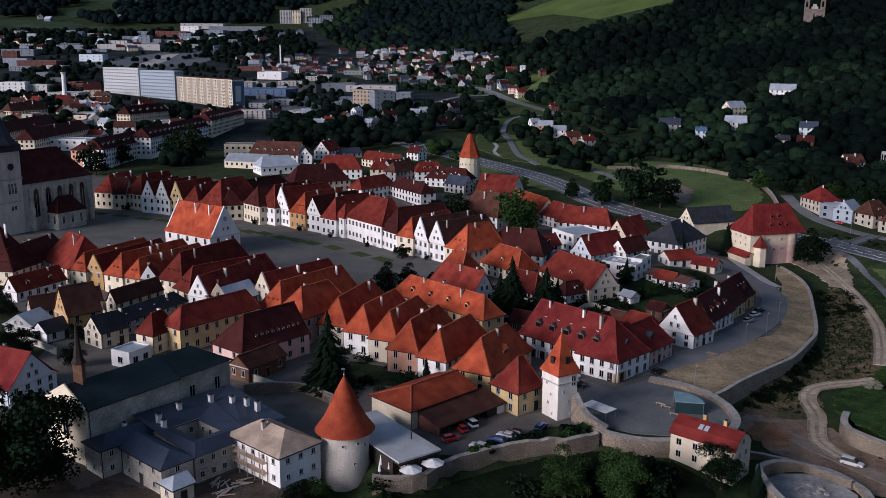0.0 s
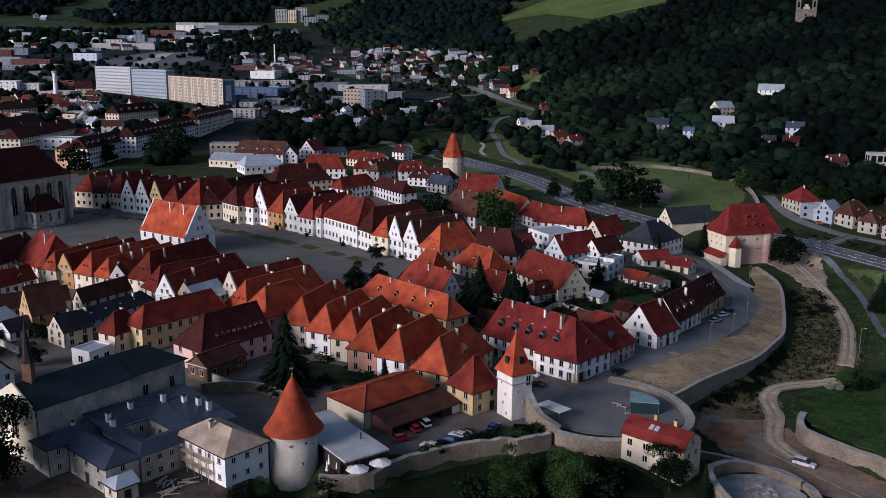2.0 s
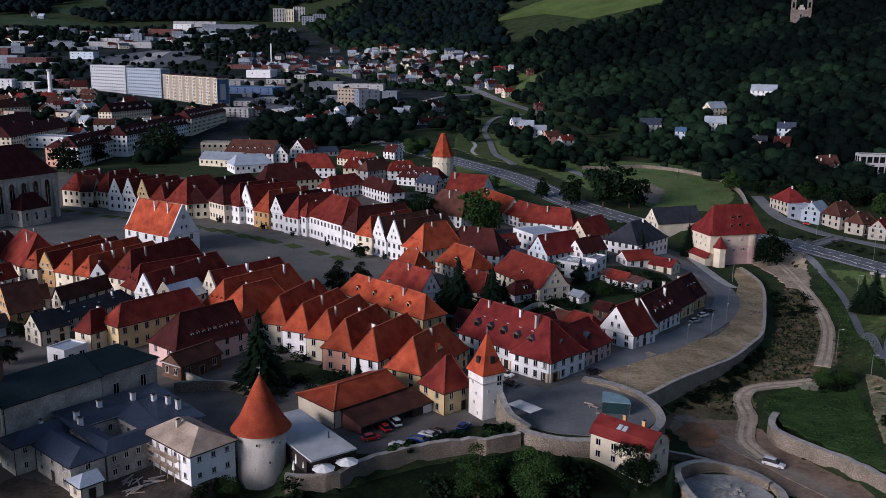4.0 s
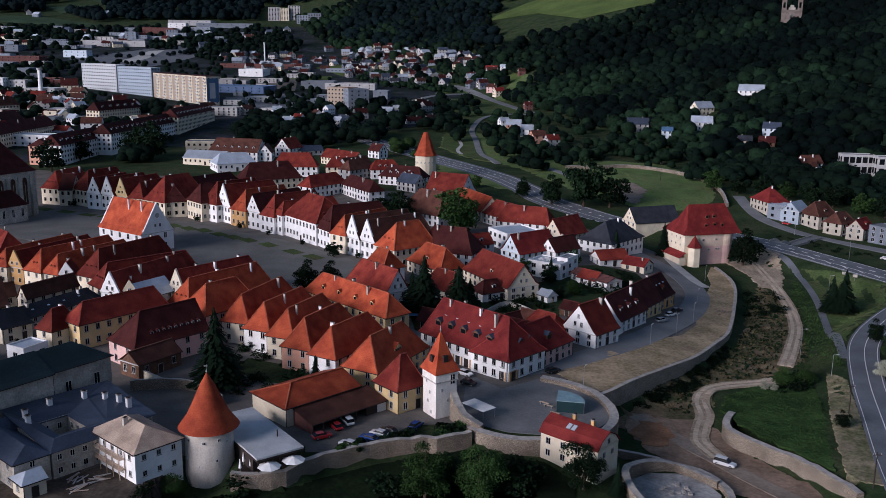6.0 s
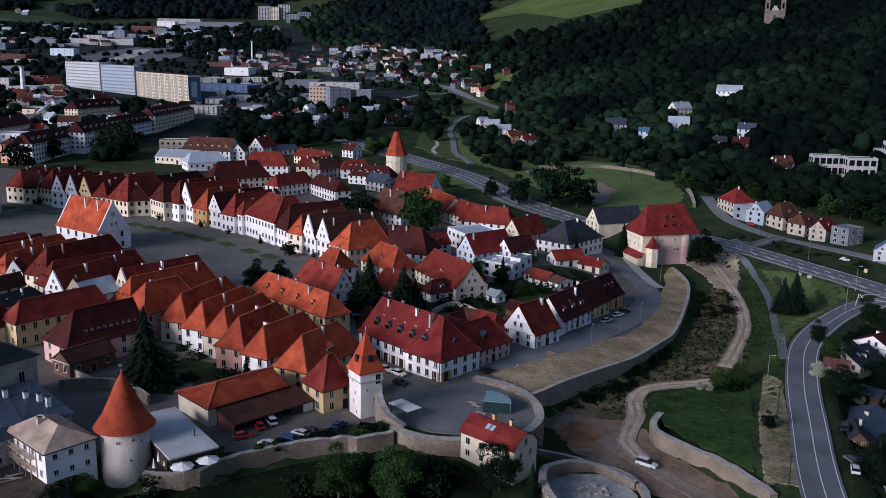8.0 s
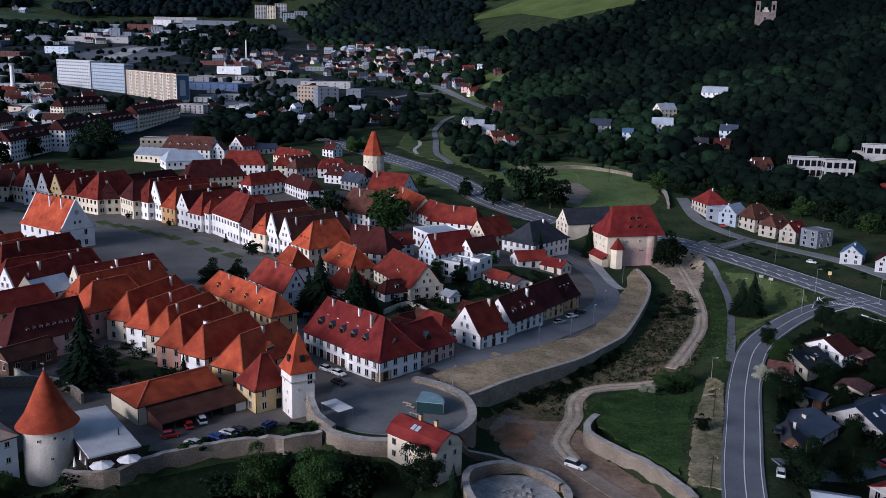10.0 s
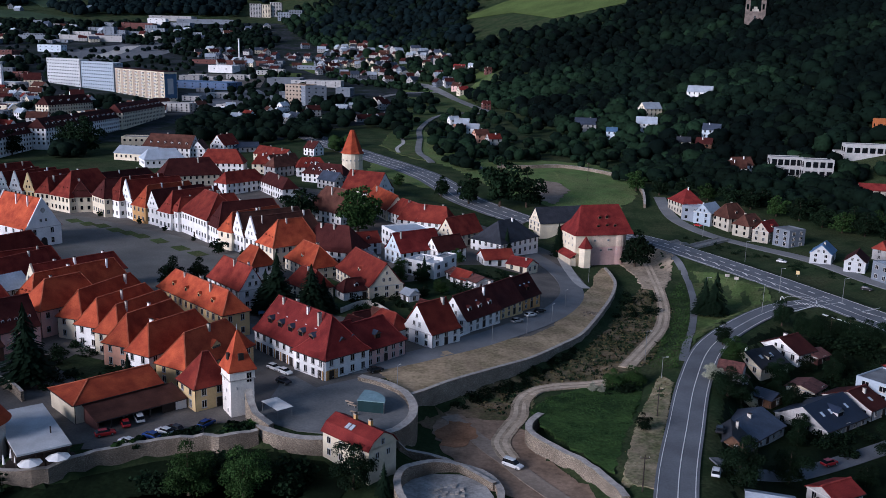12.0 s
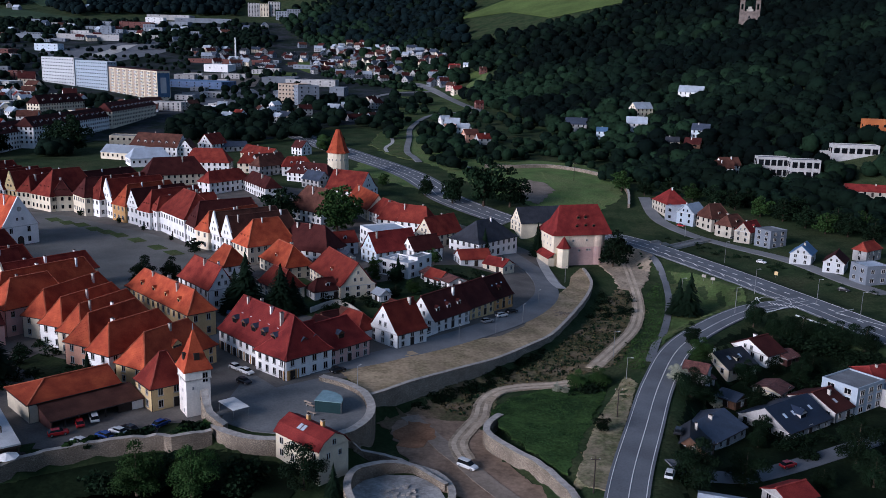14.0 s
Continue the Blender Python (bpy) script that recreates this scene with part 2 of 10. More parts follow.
BANK = mixed("dry_bank", (0.27, 0.225, 0.15), (0.10, 0.105, 0.05), 0.18, 0.5)
MEADOW = mixed("meadow_grass", (0.046, 0.078, 0.021), (0.022, 0.042, 0.013), 0.16, 0.5)
SCRUB = mixed("scrub_ground", (0.21, 0.155, 0.10), (0.055, 0.065, 0.026), 0.11, 0.47)
DRY = mixed("dry_grass", (0.36, 0.28, 0.175), (0.21, 0.175, 0.095), 0.14, 0.55)
# Town land is tinted blue-grey, distance haze put into its colour.
HAZED_TOWNLAND = mixed("town_land", (0.034, 0.038, 0.046), (0.013, 0.020, 0.015), 0.03, 0.5, 0.06, 0.25, 0.2)
# Far pasture: hay field darkened and blued, distance haze put into the colour.
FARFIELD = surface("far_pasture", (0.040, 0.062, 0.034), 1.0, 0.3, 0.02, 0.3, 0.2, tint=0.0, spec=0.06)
VALLEY = mixed("valley_grass", (0.096, 0.145, 0.043), (0.120, 0.145, 0.054), 0.06, 0.5)
FIELD = surface("hay_field", (0.085, 0.115, 0.032), 1.0, 0.25, 0.02, 0.4, 0.2, tint=0.0, spec=0.06)
EARTH = surface("trampled_earth", (0.225, 0.165, 0.118), 1.0, 0.3, 0.15, 1.2, 0.3, tint=0.0, spec=0.06)
TRACK = surface("worn_gravel", (0.235, 0.195, 0.155), 1.0, 0.22, 0.15, 1.2, 0.3, tint=0.0, spec=0.06)
GRAVEL = surface("pale_gravel", (0.29, 0.285, 0.275), 1.0, 0.35, 0.25, 1.6, 0.3, tint=0.0, spec=0.06)
DIRT = surface("earth_track", (0.47, 0.39, 0.29), 1.0, 0.22, 0.15, 1.2, 0.3, tint=0.0, spec=0.06)
TRACKSIDE = mixed("track_earth", (0.36, 0.295, 0.215), (0.25, 0.205, 0.14), 0.35, 0.55)
# Dark soil with the yard's shade put into its colour as well.
SHADED_SOIL = surface("shaded_yard_soil", (0.075, 0.062, 0.050), 1.0, 0.4, 0.2, 1.2, 0.4, tint=0.0, spec=0.06)
MUD = surface("brown_earth", (0.22, 0.125, 0.07), 1.0, 0.3, 0.2, 1.5, 0.3, tint=0.0, spec=0.06)
ASPHALT = surface("asphalt", (0.138, 0.145, 0.160), 0.85, 0.18, 0.12, 2.5, 0.1, tint=0.0, spec=0.06)
PALEROAD = surface("worn_pale_asphalt", (0.185, 0.188, 0.192), 0.88, 0.18, 0.12, 2.5, 0.1, tint=0.0, spec=0.06)
YARD = surface("yard_gravel", (0.14, 0.128, 0.115), 0.95, 0.22, 0.15, 2.0, 0.2, tint=0.0, spec=0.06)
TERRACE = surface("terrace_paving", (0.165, 0.168, 0.168), 0.85, 0.2, 0.15, 2.0, 0.15, tint=0.0, spec=0.06)
PAVING = surface("square_cobbles", (0.15, 0.148, 0.138), 0.85, 0.2, 0.07, 1.6, 0.35, tint=0.0, spec=0.06)
FOOTWAY = surface("footway_slabs", (0.42, 0.41, 0.39), 0.9, 0.16, 0.2, 2.0, 0.15, tint=0.0, spec=0.06)
LINE = surface("road_paint", (0.72, 0.72, 0.70), 0.7, 0.15, 0.6, 4, 0.0, tint=0.0)
LEAF = {
    "green": surface("leaves_green", (0.030, 0.056, 0.014), 0.85, 0.35, 0.35, 2.5, 0.0, tint=0.25, spec=0.06),
    "dark": surface("leaves_dark", (0.0088, 0.0175, 0.0075), 0.85, 0.35, 0.3, 2.5, 0.0, tint=0.25, spec=0.06),
    "fir": surface("needles", (0.008, 0.016, 0.008), 0.8, 0.3, 0.5, 3, 0.0, tint=0.2, spec=0.06),
    # Blue cast of distance haze is put into forest and forest_light.
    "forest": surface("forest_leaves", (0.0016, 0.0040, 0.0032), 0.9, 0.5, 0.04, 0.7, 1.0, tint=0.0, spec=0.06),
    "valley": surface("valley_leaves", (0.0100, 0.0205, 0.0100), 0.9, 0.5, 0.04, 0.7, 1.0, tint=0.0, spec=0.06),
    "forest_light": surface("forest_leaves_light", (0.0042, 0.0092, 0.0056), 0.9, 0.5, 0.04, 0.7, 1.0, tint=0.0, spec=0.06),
    "meadow": surface("meadow_blades", (0.036, 0.064, 0.017), 0.9, 0.45, 0.2, 2.0, 0.0, tint=0.0, spec=0.06),
    "weed": surface("dry_weeds", (0.105, 0.088, 0.042), 0.95, 0.5, 0.2, 1.5, 0.0, tint=0.0, spec=0.06),
    # Far woods: bluer leaf copy, distance haze put into its colour.
    "far": surface("far_hazed_leaves", (0.0036, 0.0080, 0.0090), 0.9, 0.5, 0.02, 0.5, 0.8, tint=0.0, spec=0.06),
    "pale": surface("blossom", (0.35, 0.36, 0.27), 0.8, 0.3, 0.6, 3, 0.0, tint=0.1, spec=0.06),
}
BARK = surface("bark", (0.07, 0.052, 0.038), 0.95, 0.3, 1.5, 8, 0.5, spec=0.06)
STEEL = surface("grey_steel", (0.33, 0.34, 0.35), 0.45, 0.1, 1, 6, 0.0, 0.7)
DARK = surface("dark_timber", (0.030, 0.022, 0.018), 0.8, 0.3, 1, 5, 0.2)
CANVAS = surface("canvas_white", (0.80, 0.79, 0.76), 0.9, 0.08, 0.8, 4, 0.0, tint=0.05)
RUBBER = surface("rubber", (0.02, 0.02, 0.02), 0.8, 0.1, 2, 8, 0.0)

# ---- building blocks ----


class Geo:
    """Faces gathered for one mesh, each with the number of its material."""

    def __init__(self):
        self.v, self.f, self.m = [], [], []

    def add(self, verts, faces, mat=0):
        n = len(self.v)
        self.v += [tuple(p) for p in verts]
        self.f += [tuple(n + i for i in q) for q in faces]
        self.m += [mat] * len(faces)
        return self

    def box(self, x0, y0, z0, x1, y1, z1, mat=0, t=None):
        pts = [Vector(p) for p in ((x0, y0, z0), (x1, y0, z0), (x1, y1, z0), (x0, y1, z0), (x0, y0, z1), (x1, y0, z1), (x1, y1, z1), (x0, y1, z1))]
        if t is not None:
            pts = [t @ p for p in pts]
        return self.add(pts, [(3, 2, 1, 0), (4, 5, 6, 7), (0, 1, 5, 4), (1, 2, 6, 5), (2, 3, 7, 6), (3, 0, 4, 7)], mat)

    def lathe(self, profile, n=24, mat=0, cx=0.0, cy=0.0, rough=0.0, cap=True):
        rings = []
        for r, z in profile:
            rings.append([(cx + r * math.cos(2 * math.pi * k / n), cy + r * math.sin(2 * math.pi * k / n), z) for k in range(n)])
        pts = [p for ring in rings for p in ring]
        fs = [(a * n + k, a * n + (k + 1) % n, (a + 1) * n + (k + 1) % n, (a + 1) * n + k) for a in range(len(rings) - 1) for k in range(n)]
        if cap:
            fs += [tuple(reversed(range(n))), tuple(range((len(rings) - 1) * n, len(rings) * n))]
        return self.add(pts, fs, mat)

    def prism(self, poly, z0, z1, mat=0):
        n = len(poly)
        pts = [(x, y, z0) for x, y in poly] + [(x, y, z1) for x, y in poly]
        return self.add(pts, [tuple(reversed(range(n))), tuple(range(n, 2 * n))] + [(k, (k + 1) % n, n + (k + 1) % n, n + k) for k in range(n)], mat)

    def sheet(self, verts, faces, thick, mat=0):
        """A surface given from above, made thick downwards."""
        n = len(verts)
        low = [(x, y, z - thick) for x, y, z in verts]
        edges = {}
        for q in faces:
            for a, b in zip(q, (*q[1:], q[0])):
                edges[(a, b)] = True
        rim = [(a, n + a, n + b, b) for a, b in edges if (b, a) not in edges]
        return self.add([*verts, *low], [*faces, *(tuple(n + i for i in reversed(q)) for q in faces), *rim], mat)

    def mesh(self, name, mats, smooth=False):
        me = bpy.data.meshes.new(name)
        me.from_pydata(self.v, [], self.f)
        for m in mats:
            me.materials.append(m)
        if len(mats) > 1:
            me.polygons.foreach_set("material_index", self.m)
        if smooth:
            me.polygons.foreach_set("use_smooth", [True] * len(me.polygons))
        me.update()
        return me


def part(name, data, parent, m=None, label=""):
    ob = new(name, data)
    ob.parent = parent
    if m is not None:
        ob.matrix_basis = m
    return tagged(ob, label)


def thing(name, label, category, m, group="", kind=""):
    ob = new(name)
    ob.empty_display_size = 0.5
    ob.matrix_basis = m
    return tagged(ob, label, category, group, kind)


def smoothstep(a, b, v):
    t = min(1.0, max(0.0, (v - a) / (b - a)))
    return t * t * (3 - 2 * t)


RIM_Y = [0, 150, 178, 200, 206, 215, 225, 236, 253, 265, 282, 298, 317, 333, 347, 358, 366, 380, 420, 500, 560]
RIM_X = [66, 64, 63, 63, 67, 75.5, 85, 95, 106, 113, 120, 125.3, 131.7, 135.5, 136, 136, 120, 117, 110, 40, -60]
SIDE_ROAD = [(204, 306), (197.1, 302.2), (180.9, 293.8), (162.3, 273.9), (146.2, 250.4), (134.4, 221.9), (125, 193.2), (117.2, 168.2), (110, 140)]
MAIN_ROAD = [(120, 437), (145, 415), (162.7, 393.4), (181.9, 353.9), (200, 310.3), (214.2, 269.2), (226, 232)]

TRACK_LONG = [(153.0, 372.6), (151.0, 347.9), (148.9, 323.7), (145.8, 305.2), (139.4, 283.9), (128.6, 258.5), (120.7, 241.9)]
TRACK_BEND = [(114.0, 229.8), (106.5, 227.3), (100.3, 225.8), (95.2, 223.3), (91.5, 218.9), (89.3, 213.2), (88.2, 205.0), (85.3, 197.6), (83.1, 189.8), (84.8, 182.1)]


def away(line, x, y):
    """Distance from a bent line."""
    best = 1e9
    for (x0, y0), (x1, y1) in zip(line, line[1:]):
        dx, dy = x1 - x0, y1 - y0
        t = min(1.0, max(0.0, ((x - x0) * dx + (y - y0) * dy) / (dx * dx + dy * dy)))
        best = min(best, math.hypot(x - x0 - t * dx, y - y0 - t * dy))
    return best


def upper(x, y):
    """The old town's terrace, which falls towards the bastion."""
    fall = float(np.interp(x, [70, 88, 103, 125], [0, -1.5, -3.3, -5.8])) * (1 - smoothstep(390, 440, y))
    edge = float(np.interp(x, [-32, -25, -18, -14.5, -5, 0, 12, 22, 31, 38, 46, 58, 63, 66], [135, 174, 172, 157, 159.5, 166.5, 173.2, 176.4, 179.2, 176.7, 175.8, 179.5, 186, 190]))
    return fall - 2.5 * smoothstep(edge + 0.7, edge - 0.9, y) - 1.5 * smoothstep(edge - 1, edge - 14, y)


def meadow_level(x, y):
    return -5.6 + 3.2 * smoothstep(228, 198, y) + 0.4 * smoothstep(112, 122, x)


def terrain(x, y):
    """Height of the ground: the old town's terrace, the lower land outside its wall, the valley that rises behind, the wooded hill."""
    z = float(np.interp(y, [430, 620, 880, 1050, 1200, 1500, 1800, 2200, 2600, 3200], [0, 6, 17, 21, 29, 55, 95, 165, 260, 420]))
    foot = float(np.interp(y, [300, 450, 540, 640, 760, 900, 1050, 1250, 1500, 1800, 2200], [420, 320, 255, 200, 155, 120, 80, -20, -130, -250, -380]))
    s = max(0.0, x - foot)
    z += 0.29 * s * s / (s + 25.0) if s < 500 else 0.29 * 500 * 500 / 525 + 0.1 * (s - 500)
    if y > 520:
        return z
    rim = float(np.interp(y, RIM_Y, RIM_X))
    out = smoothstep(-3.0, 0.5, x - rim)
    low = -5.6 - 3.0 * math.exp(-((x - 142) ** 2 + (y - 300) ** 2) / 1300.0)
    edge = float(np.interp(y, [140, 162, 172, 181, 189, 196], [108, 105.5, 100, 94.5, 90.5, 90]))
    low += 3.2 * smoothstep(1.0, 5.0, x - edge) * smoothstep(226, 196, y) * (1 - smoothstep(118, 130, x))
    low -= 2.6 * smoothstep(132, 148, x) * smoothstep(264, 238, y)
    if 95 < x < 260 and y < 440:
        d = min(away(SIDE_ROAD, x, y) - 2.0, away(MAIN_ROAD, x, y) - 6.0)
        k = 1 - smoothstep(4, 13, d)
        low = low * (1 - k) - 2.0 * k
    low = low + (1.8 * smoothstep(205, 245, x))
    z0 = upper(x, y) * (1 - out) + low * out
    return z + z0 * (1 - smoothstep(425, 520, y))


MESHES = {}


def window_mesh(w, h):
    """Two panes set back in one moulded frame."""
    key = ("window", round(w, 2), round(h, 2))
    if key not in MESHES:
        a, b, e, m = w / 2, h / 2, 0.09, 0.035
        xs, zs = [-a - e, -a, -m, m, a, a + e], [-b - e, -b, b, b + e]
        g = Geo()
        at = {}

        def vert(x, y, z):
            k = (round(x, 4), round(y, 4), round(z, 4))
            if k not in at:
                at[k] = len(g.v)
                g.v.append(k)
            return at[k]

        def quad(pts, mat):
            g.f.append(tuple(vert(*p) for p in pts))
            g.m.append(mat)

        f, r, k = -0.08, -0.015, 0.05
        for i in range(5):
            for j in range(3):
                x0, x1, z0, z1 = xs[i], xs[i + 1], zs[j], zs[j + 1]
                if i in (1, 3) and j == 1:
                    quad([(x0, r, z0), (x1, r, z0), (x1, r, z1), (x0, r, z1)], 1)
                    quad([(x0, f, z0), (x1, f, z0), (x1, r, z0), (x0, r, z0)], 0)
                    quad([(x0, r, z1), (x1, r, z1), (x1, f, z1), (x0, f, z1)], 0)
                    quad([(x0, f, z0), (x0, r, z0), (x0, r, z1), (x0, f, z1)], 0)
                    quad([(x1, r, z0), (x1, f, z0), (x1, f, z1), (x1, r, z1)], 0)
                else:
                    quad([(x0, f, z0), (x1, f, z0), (x1, f, z1), (x0, f, z1)], 0)
        X, Z = a + e, b + e
        quad([(-X, k, -Z), (-X, f, -Z), (-X, f, Z), (-X, k, Z)], 0)
        quad([(X, f, -Z), (X, k, -Z), (X, k, Z), (X, f, Z)], 0)
        quad([(-X, f, Z), (X, f, Z), (X, k, Z), (-X, k, Z)], 0)
        quad([(-X, k, -Z), (X, k, -Z), (X, f, -Z), (-X, f, -Z)], 0)
        MESHES[key] = g.mesh("window", [FRAME, GLASS])
    return MESHES[key]


def sill_mesh(w):
    key = ("sill", round(w, 2))
    if key not in MESHES:
        MESHES[key] = Geo().box(-w / 2 - 0.2, -0.1, -0.05, w / 2 + 0.2, 0.14, 0.05).mesh("sill", [CAPSTONE])
    return MESHES[key]


class Windows:
    """Puts windows on a house: each a part of its own near by, one joined part on far houses, where they are too small to pick apart."""

    def __init__(self, root, far):
        self.root, self.geo = root, Geo() if far else None
        self.sills = root.location.y < 290

    def put(self, w, h, m):
        me = window_mesh(w, h)
        if self.geo is None:
            win = part("window", me, self.root, m)
            if self.sills:
                part("sill", sill_mesh(w), win, pose(0, -0.1, -h / 2 - 0.17))
            return
        a, b = w / 2, h / 2
        e = 0.1
        self.geo.add([m @ Vector(p) for p in ((-a - e, -0.05, -b - e), (a + e, -0.05, -b - e), (a + e, -0.05, b + e), (-a - e, -0.05, b + e), (-a - e, 0.1, -b - e), (a + e, 0.1, -b - e), (a + e, 0.1, b + e), (-a - e, 0.1, b + e))],
                     [(0, 1, 5, 4), (1, 2, 6, 5), (2, 3, 7, 6), (3, 0, 4, 7)], 0)
        self.geo.add([m @ Vector(p) for p in ((-a, -0.06, -b), (a, -0.06, -b), (a, -0.06, b), (-a, -0.06, b))], [(0, 1, 2, 3)], 1)

    def done(self):
        if self.geo is not None and self.geo.v:
            tagged(part("glazing", self.geo.mesh("glazing", [FRAME, GLASS]), self.root), kind="stuff")


def chimney_mesh(w, d, h, mat):
    key = ("chimney", w, d, h, mat)
    if key not in MESHES:
        g = Geo()
        q = math.sqrt(0.5)
        g.lathe([(q, -1.6), (q, h), (q * 1.2, h + 0.02), (q * 1.2, h + 0.16), (q * 0.8, h + 0.18), (q * 0.8, h + 0.34)], 4)
        c = math.sqrt(0.5)
        g.v = [((px - py) * c * w, (px + py) * c * d, pz) for px, py, pz in g.v]
        g.m = [0] * 4 + [1] * 12 + [2] * 4 + [0, 2]
        MESHES[key] = g.mesh("chimney", [PLASTER[mat], CAPSTONE, DARK])
    return MESHES[key]


def dormer_mesh(w, h, depth, wall, roof):
    key = ("dormer", w, h, depth, wall, roof)
    if key not in MESHES:
        g = Geo()
        g.box(-w / 2, 0, -0.6, w / 2, depth, h)
        g.box(-w / 2 + 0.16, -0.04, 0.15, w / 2 - 0.16, 0.02, h - 0.12, 2)
        o = 0.18
        g.sheet([(-w / 2 - o, -o, h), (0, -o, h + 0.45 * w), (w / 2 + o, -o, h), (-w / 2 - o, depth + 1.2, h), (0, depth + 1.2, h + 0.45 * w), (w / 2 + o, depth + 1.2, h)],
                [(0, 1, 4, 3), (1, 2, 5, 4)], 0.12, 1)
        g.add([(-w / 2, 0.01, h), (w / 2, 0.01, h), (0, 0.01, h + 0.42 * w)], [(0, 1, 2)], 0)
        MESHES[key] = g.mesh("dormer", [PLASTER[wall], TILE[roof], GLASS])
    return MESHES[key]


def skylight_mesh():
    if "skylight" not in MESHES:
        g = Geo()
        g.box(-0.5, -0.75, -0.1, 0.5, 0.75, 0.10, 0)
        g.box(-0.42, -0.67, 0.09, 0.42, 0.67, 0.13, 1)
        m = surface("skylight_pane", (0.72, 0.76, 0.82), 0.3, 0.1, 1, 4, 0, 0.5, tint=0.2)
        MESHES["skylight"] = g.mesh("skylight", [STEEL, m])
    return MESHES["skylight"]


def door_mesh(w, h):
    key = ("door", w, h)
    if key not in MESHES:
        g = Geo()
        g.box(-w / 2 - 0.12, -0.05, 0, w / 2 + 0.12, 0.05, h + 0.12, 0)
        g.box(-w / 2, -0.08, 0, w / 2, 0.04, h, 1)
        MESHES[key] = g.mesh("door", [CAPSTONE, DARK])
    return MESHES[key]


FLARE_Q, FLARE_Z = 0.2, 0.13


def slope_height(q):
    return FLARE_Z * q / FLARE_Q if q < FLARE_Q else FLARE_Z + (1 - FLARE_Z) * (q - FLARE_Q) / (1 - FLARE_Q)


def roof_geo(L, W, eave, rise, hip_a, hip_b, over=0.45, mat=0, g=None):
    """A saddle or hipped roof, ridge along x, with a flared foot. hip: how far the ridge ends inside the eaves (0: a gable)."""
    g = g or Geo()
    xa, xb, y = -L / 2 - (over if hip_a > 0 else 0.25), L / 2 + (over if hip_b > 0 else 0.25), W / 2 + over
    ra, rb = (-L / 2 + hip_a if hip_a > 0 else xa), (L / 2 - hip_b if hip_b > 0 else xb)
    if ra > rb:
        ra = rb = (ra + rb) / 2
    z0 = eave - over * 0.35
    top = eave + rise
    corners = [(xa, -y), (xb, -y), (xb, y), (xa, y)]
    ends = [ra, rb, rb, ra]
    verts = [(x, yy, z0) for x, yy in corners]
    verts += [(x + (e - x) * FLARE_Q, yy * (1 - FLARE_Q), eave + FLARE_Z * rise) for (x, yy), e in zip(corners, ends)]
    verts += [(ra, 0, top), (rb, 0, top)]
    faces = [(0, 1, 5, 4), (4, 5, 9, 8), (2, 3, 7, 6), (6, 7, 8, 9)]
    if hip_b > 0:
        faces += [(1, 2, 6, 5), (5, 6, 9)]
    if hip_a > 0:
        faces += [(3, 0, 4, 7), (7, 4, 8)]
    g.sheet(verts, faces, 0.22, mat)
    return g


def wall_geo(L, W, eave, rise, hip_a, hip_b, base=-3.0, g=None):
    g = g or Geo()
    g.box(-L / 2, -W / 2, base, L / 2, W / 2, eave - 0.05)
    for x, hip, s in ((-L / 2, hip_a, 1), (L / 2, hip_b, -1)):
        if hip > 0:
            continue
        lift = 0.55 if hip < 0 else -0.25
        prof = [(-W / 2, eave - 0.06), (W / 2, eave - 0.06), (W / 2 * (1 - FLARE_Q), eave + FLARE_Z * rise + lift), (0, eave + rise + lift), (-W / 2 * (1 - FLARE_Q), eave + FLARE_Z * rise + lift)]
        if hip < 0:
            prof[0], prof[1] = (-W / 2 - 0.1, eave - 0.06), (W / 2 + 0.1, eave - 0.06)
            x0, x1 = (x - 0.32, x + 0.25) if s > 0 else (x - 0.25, x + 0.32)
        else:
            x0, x1 = (x, x + 0.3) if s > 0 else (x - 0.3, x)
        pts = [(x0, y, z) for y, z in prof] + [(x1, y, z) for y, z in prof]
        n = len(prof)
        g.add(pts, [tuple(reversed(range(n))), tuple(range(n, 2 * n))] + [(k, (k + 1) % n, n + (k + 1) % n, n + k) for k in range(n)])
    return g


def bar(g, a, b, w, h, mat=0):
    """A square bar from a to b."""
    a, b = Vector(a), Vector(b)
    return g.box(0, -w / 2, -h / 2, (b - a).length, w / 2, h / 2, mat, Matrix.Translation(a) @ (b - a).to_track_quat("X", "Z").to_matrix().to_4x4())


def ridge_geo(L, W, eave, rise, hip_a, hip_b, over=0.45):
    """Ridge and hip tiles of the roof of the same measures."""
    g = Geo()
    xa, xb, y = -L / 2 - (over if hip_a > 0 else 0.25), L / 2 + (over if hip_b > 0 else 0.25), W / 2 + over
    ra, rb = (-L / 2 + hip_a if hip_a > 0 else xa), (L / 2 - hip_b if hip_b > 0 else xb)
    if ra > rb:
        ra = rb = (ra + rb) / 2
    z0, top = eave - over * 0.35, eave + rise
    if rb - ra > 0.5:
        bar(g, (ra, 0, top + 0.08), (rb, 0, top + 0.08), 0.42, 0.2)
    for x, end, hip in ((xa, ra, hip_a), (xb, rb, hip_b)):
        for s in (-1, 1):
            if hip > 0:
                foot, bend, tip = (x, s * y, z0 + 0.04), (x + (end - x) * FLARE_Q, s * y * (1 - FLARE_Q), eave + FLARE_Z * rise + 0.04), (end, 0, top + 0.06)
                bar(g, foot, bend, 0.3, 0.16)
                bar(g, bend, tip, 0.3, 0.16)
    return g


